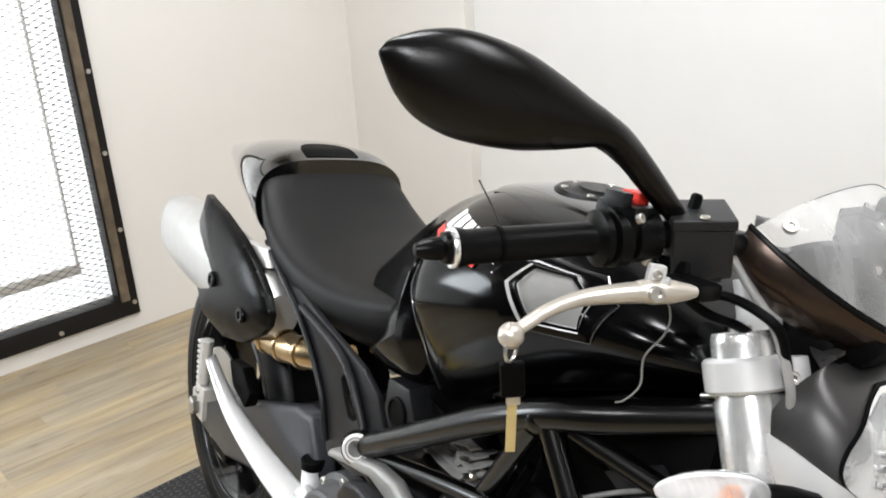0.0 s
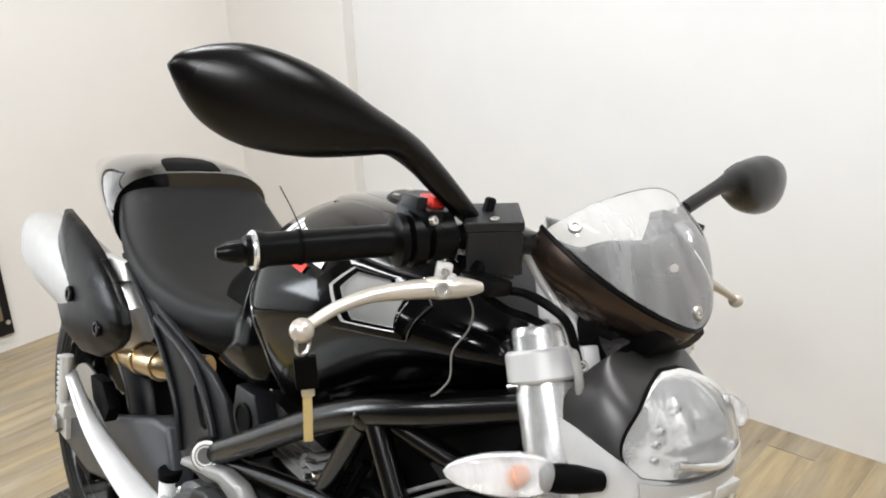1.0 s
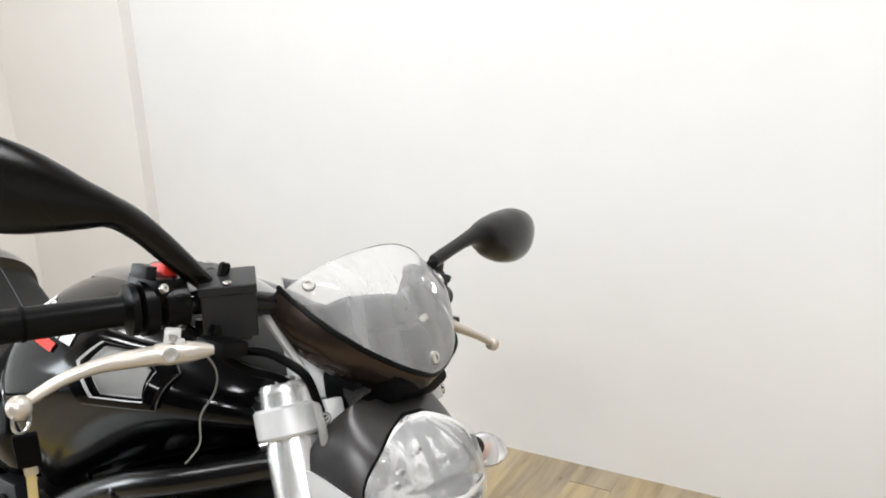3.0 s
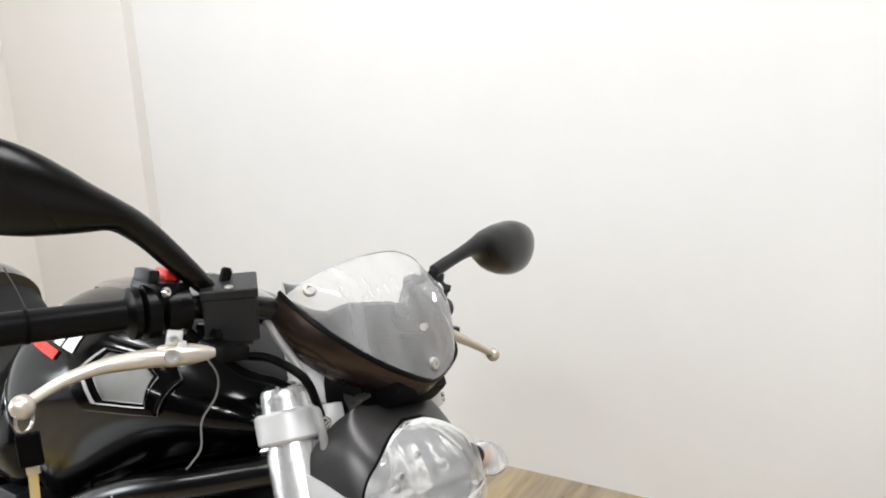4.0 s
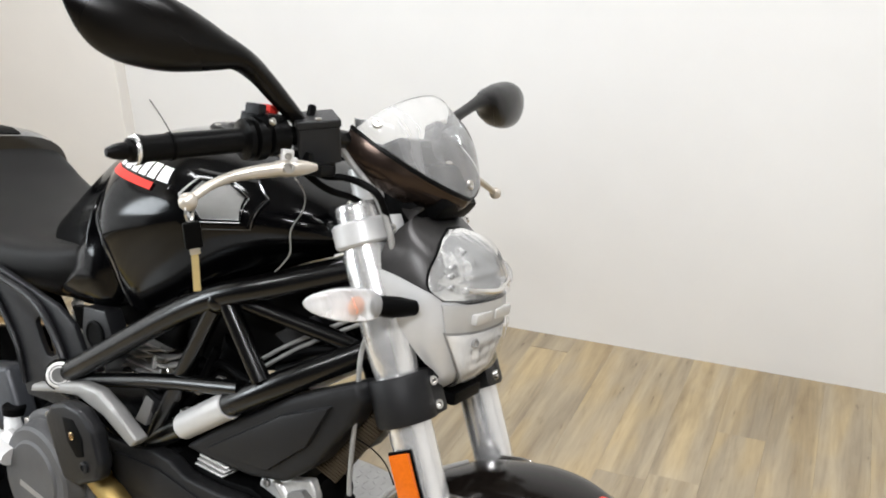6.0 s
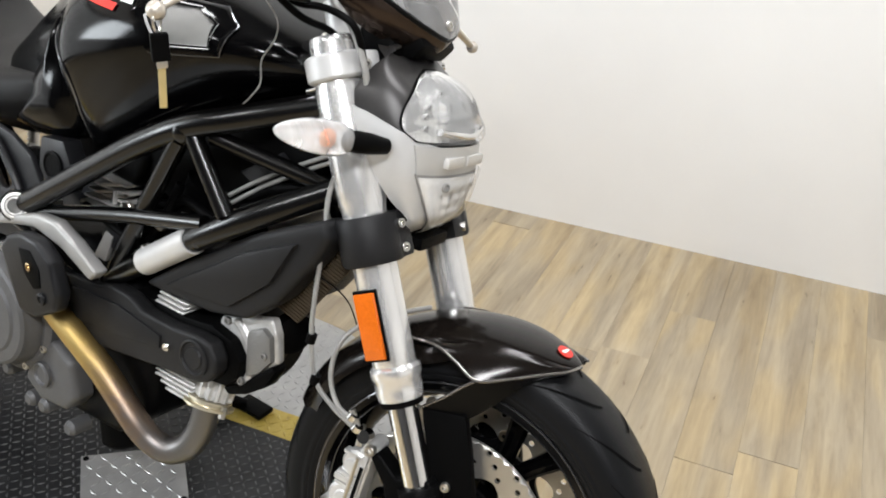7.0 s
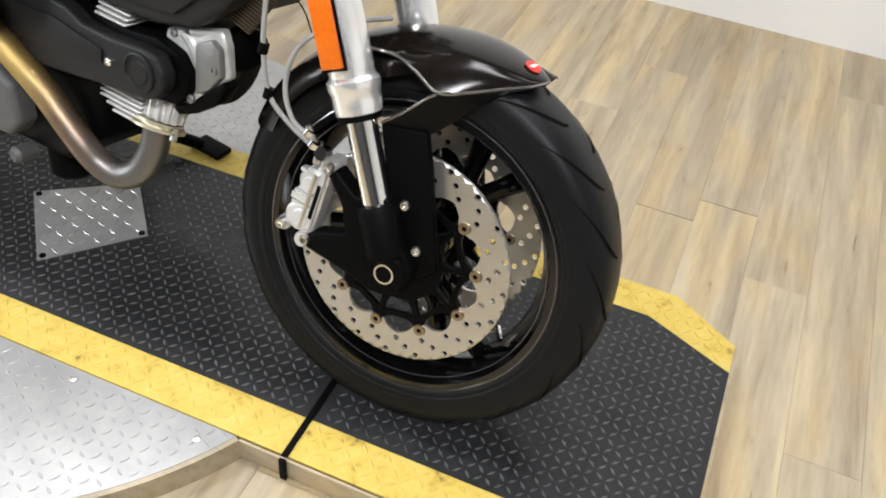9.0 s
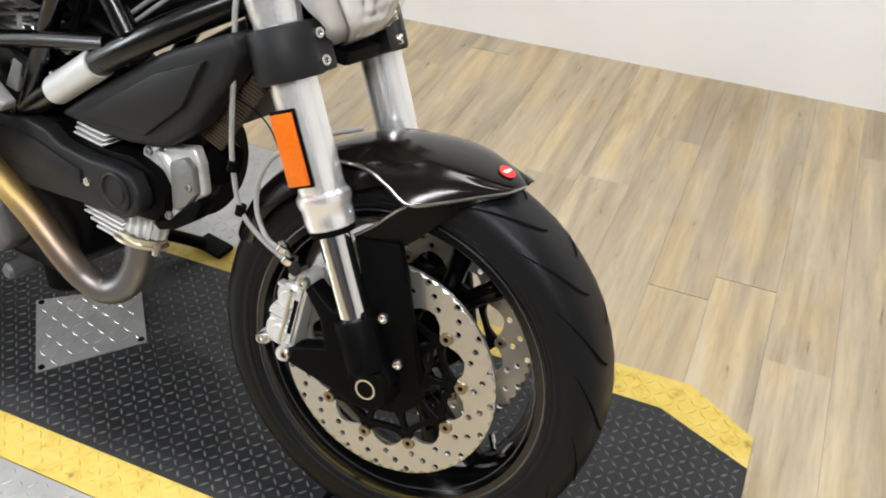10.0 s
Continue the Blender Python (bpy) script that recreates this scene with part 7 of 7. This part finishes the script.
def exhaust():
    x = thing("exhaust", BODY @ Vector((-0.5, -0.13, 0.35)), label="heat tinted steel exhaust with twin high silencers")
    x.parent = bike
    path = [(-0.705, -0.154, 0.450), (-0.612, -0.153, 0.398), (-0.521, -0.148, 0.346), (-0.464, -0.141, 0.296), (-0.438, -0.131, 0.268), (-0.409, -0.120, 0.256), (-0.380, -0.110, 0.272), (-0.363, -0.102, 0.308), (-0.357, -0.098, 0.350)]
    part("front_header", tube(spline(path, 8), 0.0198, 24), HEATED, x, "gold to brown heat tinted header pipe", m=BODY)
    fl = Vector((-0.357, -0.098, 0.346))
    part("flange", revolve([(0, 0.0195), (0, 0.036), (0.0035, 0.036), (0.0035, 0.0265), (0.008, 0.0265), (0.008, 0.031), (0.011, 0.031), (0.011, 0.0195)], fl, (-0.03, 0.36, 1), 28, closed=True), PALE_GOLD, x, "pale gold flange ring", m=BODY)
    for d in (-0.032, 0.032):
        part("flange_nut", revolve([(-0.005, 0.0048), (0.012, 0.0048)], fl + Vector((d, -0.004, 0)), (-0.03, 0.36, 1), 6), STEEL, x, m=BODY)
    # cast heat shield over the upper run
    shield = [(-0.690, 0.490), (-0.672, 0.516), (-0.640, 0.528), (-0.605, 0.527), (-0.572, 0.508), (-0.554, 0.462), (-0.560, 0.436), (-0.606, 0.410), (-0.642, 0.408), (-0.664, 0.445)]
    part("heat_shield", prism(shield, -0.200, -0.175, 0.008, 3), DARK_GREY, x, "dark heat shield with a black plate for its slot", m=BODY)
    # Black plate laid on the shield for the dark of an open slot.
    part("slot_shade_plate", prism([(-0.642, 0.506), (-0.616, 0.510), (-0.594, 0.488), (-0.590, 0.462), (-0.606, 0.455), (-0.628, 0.472)], -0.2015, -0.196, 0.002), MATT_BLACK, x, m=BODY)
    part("shield_screw", bolt((-0.616, -0.2015, 0.486), (0, -1, 0), 0.006, 0.003), GOLD, x, m=BODY)
    part("shield_screw", bolt((-0.588, -0.2, 0.447), (0, -1, 0), 0.009, 0.004), COVER_BLACK, x, m=BODY)
    arch = [(-0.760, 0.500), (-0.755, 0.514), (-0.700, 0.532), (-0.637, 0.553), (-0.592, 0.556), (-0.552, 0.540), (-0.500, 0.512), (-0.516, 0.496), (-0.578, 0.522), (-0.640, 0.532), (-0.700, 0.518)]
    part("arch_guard", prism(arch, -0.180, -0.158, 0.006, 3), SOOT_GREY, x, "tapered grey cast guard", m=BODY)
    part("link_pipe", tube(spline([(-0.885, -0.085, 0.575), (-0.95, -0.128, 0.566), (-1.03, -0.142, 0.553), (-1.12, -0.150, 0.550)], 8), 0.0245, 24), GOLD, x, "gold tinted link pipe", m=BODY)
    for q in ((-0.955, -0.129, 0.565), (-1.005, -0.139, 0.557), (-1.055, -0.145, 0.551)):
        part("pipe_clamp", revolve([(-0.005, 0.0270), (-0.003, 0.0278), (0.003, 0.0278), (0.005, 0.0270)], q, (-0.97, -0.2, -0.14), 28), GOLD, x, m=BODY)
    for side in (-1, 1):
        flip = (lambda bm: bm) if side < 0 else mirrored
        a, b = Vector((-0.985, -0.150, 0.608)), Vector((-1.55, -0.165, 0.626))
        d = (b - a).normalized()
        sv = d.cross(Vector((0, 0, 1))).normalized()
        uv = sv.cross(d)
        def rings(k, rows):
            out = []
            for s, ry, rz in rows:
                out.append([a + d * s + sv * math.copysign(abs(math.cos(t)) ** 0.8, math.cos(t)) * ry * k + uv * math.copysign(abs(math.sin(t)) ** 0.8, math.sin(t)) * rz * k for t in [2 * math.pi * e / 40 for e in range(40)]])
            return out
        part("silencer_can", flip(loft(rings(1, [(0.02, 0.030, 0.034), (0.06, 0.044, 0.056), (0.14, 0.048, 0.062), (0.30, 0.050, 0.070), (0.41, 0.050, 0.068), (0.49, 0.044, 0.060), (0.51, 0.034, 0.048)]))), CAN_SILVER, x, "satin silver silencer can", m=BODY, sharp=50)
        # black shield over the front of the can, pointed towards the tail
        outline = [(-0.978, 0.622), (-0.996, 0.648), (-1.052, 0.682), (-1.115, 0.704), (-1.200, 0.722), (-1.287, 0.733), (-1.312, 0.690), (-1.325, 0.630), (-1.318, 0.560), (-1.270, 0.512), (-1.170, 0.510), (-1.080, 0.534), (-1.010, 0.576), (-0.985, 0.600)]
        cx = sum(p[0] for p in outline) / len(outline)
        cz = sum(p[1] for p in outline) / len(outline)
        dense = [((1 - k / 4) * p[0] + k / 4 * q[0], (1 - k / 4) * p[1] + k / 4 * q[1]) for p, q in zip(outline, outline[1:] + outline[:1]) for k in range(4)]
        rows = []
        for s in (1.0, 0.985, 0.9, 0.75, 0.5, 0.25, 0.02):
            rows.append([Vector((cx + (px - cx) * s, -0.180 - 0.024 * (1 - s ** 2.6) ** 0.6, cz + (pz - cz) * s)) for px, pz in dense])
        rows.insert(0, [Vector((px, -0.170, pz)) for px, pz in dense])
        part("silencer_shield", flip(loft(rows)), SATIN_BLACK, x, "satin black shield with two screws", m=BODY, sharp=60)
        for px, pz, py in ((-1.170, 0.616, -0.2035), (-1.052, 0.596, -0.196)):
            part("shield_screw", flip(revolve([(0, 0.006), (0, 0.013), (0.004, 0.014), (0.007, 0.012), (0.007, 0.007), (0.002, 0.006)], (px, py, pz), (0, -1, 0.1), 24, closed=True)), SATIN_BLACK, x, m=BODY)
            part("screw_core", flip(bolt((px, py + 0.001, pz), (0, -1, 0.1), 0.0066, 0.005)), STEEL, x, m=BODY)
    part("silencer_bracket", prism([(-1.150, 0.690), (-1.108, 0.660), (-1.040, 0.676), (-1.065, 0.702)], -0.165, -0.145, 0.003), CAST_ALU, x, m=BODY)
    part("bracket_bolt", bolt((-1.135, -0.166, 0.676), (0, -1, 0), 0.013, 0.008), CHROME, x, m=BODY)


exhaust()


# ---- rear end ----
REAR = BODY @ Matrix.Translation((-1.34, -0.030, -0.004))
rw = wheel("rear_wheel", REAR, 0.283, 0.074, 0.196, "rear wheel with gloss black rim", 0.291)
part("rear_disc", revolve([(-0.002, 0.05), (-0.002, 0.115), (0.002, 0.115), (0.002, 0.05)], (0, -0.080, 0.291), (0, 1, 0), 48, closed=True), DISC_STEEL, rw, "steel rear brake disc", m=REAR)


def swingarm():
    s = thing("swingarm", BODY @ Vector((-1.15, 0, 0.33)), label="grey black cast swingarm")
    s.parent = bike
    arm = [(-0.84, 0.42), (-0.88, 0.495), (-0.935, 0.485), (-1.020, 0.448), (-1.128, 0.400), (-1.250, 0.350), (-1.350, 0.318), (-1.41, 0.30), (-1.41, 0.27), (-1.345, 0.245), (-1.22, 0.245), (-1.10, 0.285), (-0.95, 0.325), (-0.86, 0.34)]
    for y in (-1, 1):
        part("arm", prism(arm, y * 0.132 - 0.018, y * 0.132 + 0.018, 0.010, 3), SWING_GREY, s, m=BODY)
    part("cross_brace", prism([(-0.86, 0.35), (-0.88, 0.44), (-0.98, 0.46), (-1.06, 0.42), (-1.02, 0.34)], -0.12, 0.12, 0.012, 3), DARK_GREY, s, m=BODY)
    part("mud_guard", sheet(lambda u, v: Vector((-1.34 + (0.312 + 0.02 * math.cos(6 * v)) * math.cos(radians(20 + 75 * u)), -0.095 + 0.19 * v, 0.291 + 0.312 * math.sin(radians(20 + 75 * u)))), 16, 12, 0.004), MATT_BLACK, s, "black rear mud guard", m=BODY)
    part("axle_block", box((-1.35, -0.150, 0.291), (0.06, 0.02, 0.05), 0.004), CAST_ALU, s, m=BODY)
    part("axle_nut", revolve([(0, 0.018), (0.014, 0.018), (0.016, 0.014)], (-1.35, -0.158, 0.291), (0, -1, 0), 6), STEEL, s, m=BODY)
    part("caliper", box((-1.27, -0.118, 0.245), (0.09, 0.05, 0.05), 0.010, I4, 3), DARK_CAST, s, m=BODY)


swingarm()


def hanger(side):
    flip = (lambda bm: bm) if side < 0 else mirrored
    h = thing("footrest_hanger", BODY @ Vector((-1.05, side * 0.18, 0.42)), label="silver cast footrest hanger with folded rear peg")
    h.parent = bike
    arm = spline([(-1.205, -0.190, 0.458), (-1.116, -0.190, 0.418), (-1.050, -0.189, 0.402), (-0.97, -0.187, 0.392), (-0.888, -0.184, 0.386), (-0.80, -0.178, 0.380)], 6)
    part("arm", flip(tube(arm, [curve1(k / 30, [(0, 0.011), (0.3, 0.017), (0.7, 0.024), (1, 0.028)]) for k in range(31)], 16, 0.55)), SILVER_PAINT, h, m=BODY)
    part("upper_arm", flip(tube(spline([(-0.84, -0.172, 0.395), (-0.80, -0.165, 0.380), (-0.77, -0.150, 0.385)], 6), 0.017, 14)), SILVER_PAINT, h, m=BODY)
    pg = part("rear_peg", flip(tube([(-1.206, -0.196, 0.490), (-1.208, -0.200, 0.408)], 0.011, 12)), CAST_ALU, h, "serrated folded rear peg", m=BODY)
    for k in range(8):
        part("peg_tooth", flip(box((-1.219, -0.200, 0.484 - 0.010 * k), (0.010, 0.016, 0.005), 0.001)), CAST_ALU, pg, m=BODY)
    part("peg_pivot", flip(box((-1.206, -0.194, 0.392), (0.044, 0.026, 0.026), 0.005)), CAST_ALU, h, m=BODY)
    part("peg_pin", flip(bolt((-1.212, -0.207, 0.392), (0, -1, 0), 0.006, 0.003)), STEEL, h, m=BODY)
    part("heel_guard", flip(prism([(-1.16, 0.47), (-1.10, 0.480), (-1.06, 0.45), (-1.08, 0.415), (-1.14, 0.43)], -0.172, -0.150, 0.004)), MATT_BLACK, h, m=BODY)
    part("rider_peg", flip(tube([(-0.87, -0.165, 0.318), (-0.88, -0.255, 0.318)], 0.013, 14)), MATT_BLACK, h, m=BODY)
    if side < 0:
        cup = part("fluid_cup", revolve([(0, 0.013), (0.002, 0.0155), (0.030, 0.0160)], (-0.858, -0.148, 0.392), (0, 0, 1), 24), PRISM, h, "small translucent rear brake fluid cup", m=BODY)
        part("cup_cap", revolve([(0.030, 0.0175), (0.043, 0.0185), (0.045, 0.016)], (-0.858, -0.148, 0.392), (0, 0, 1), 24), MATT_BLACK, cup, "black cap", m=BODY)


hanger(-1)
hanger(1)


def side_stand():
    s = thing("side_stand", BODY @ Vector((-0.62, 0.15, 0.2)), label="black side stand folded out on the left")
    s.parent = bike
    foot = BODY.inverted() @ Vector((-0.69, 0.27, 0.014))
    part("leg", tube(spline([(-0.75, 0.11, 0.25), (-0.70, 0.16, 0.14), tuple(foot)], 6), 0.012, 14), MATT_BLACK, s, m=BODY)
    part("foot", box((-0.675, 0.280, 0.0095), (0.075, 0.042, 0.012), 0.004), MATT_BLACK, s)


side_stand()


# ---- floor planks, each a piece of the floor ----
def planks():
    wide, long = 0.125, 1.22
    meshes = {}
    rnd = random.Random(4)
    i0, i1 = int((R0 - 0.1) / wide) - 1, int(R1 / wide) + 1
    for i in range(i0, i1):
        off = rnd.random() * long
        k0 = int((Q0 - off) / long) - 1
        for k in range(k0, 8):
            q0 = k * long + off
            qa, qb = max(q0, Q0), min(q0 + long, QW + 0.095)
            r0, r1 = i * wide, (i + 1) * wide
            if qb - qa < 0.02 or r1 < R0 or r0 > R1:
                continue
            ln = round(qb - qa, 2)
            if ln not in meshes:
                bm = box((0, 0, 0), (ln - 0.0003, wide - 0.0003, 0.008), 0.0003, seg=1)
                me = bpy.data.meshes.new("plank")
                bm.to_mesh(me)
                bm.free()
                me.materials.append(PLANK)
                meshes[ln] = me
            ob = new("plank", meshes[ln])
            ob.parent = floor
            m = ROOM @ pose((r0 + r1) / 2, (qa + qb) / 2, FLOOR - 0.004, 0, 0, 90)
            ob.matrix_local = Matrix.Translation(-floor.location) @ m


planks()
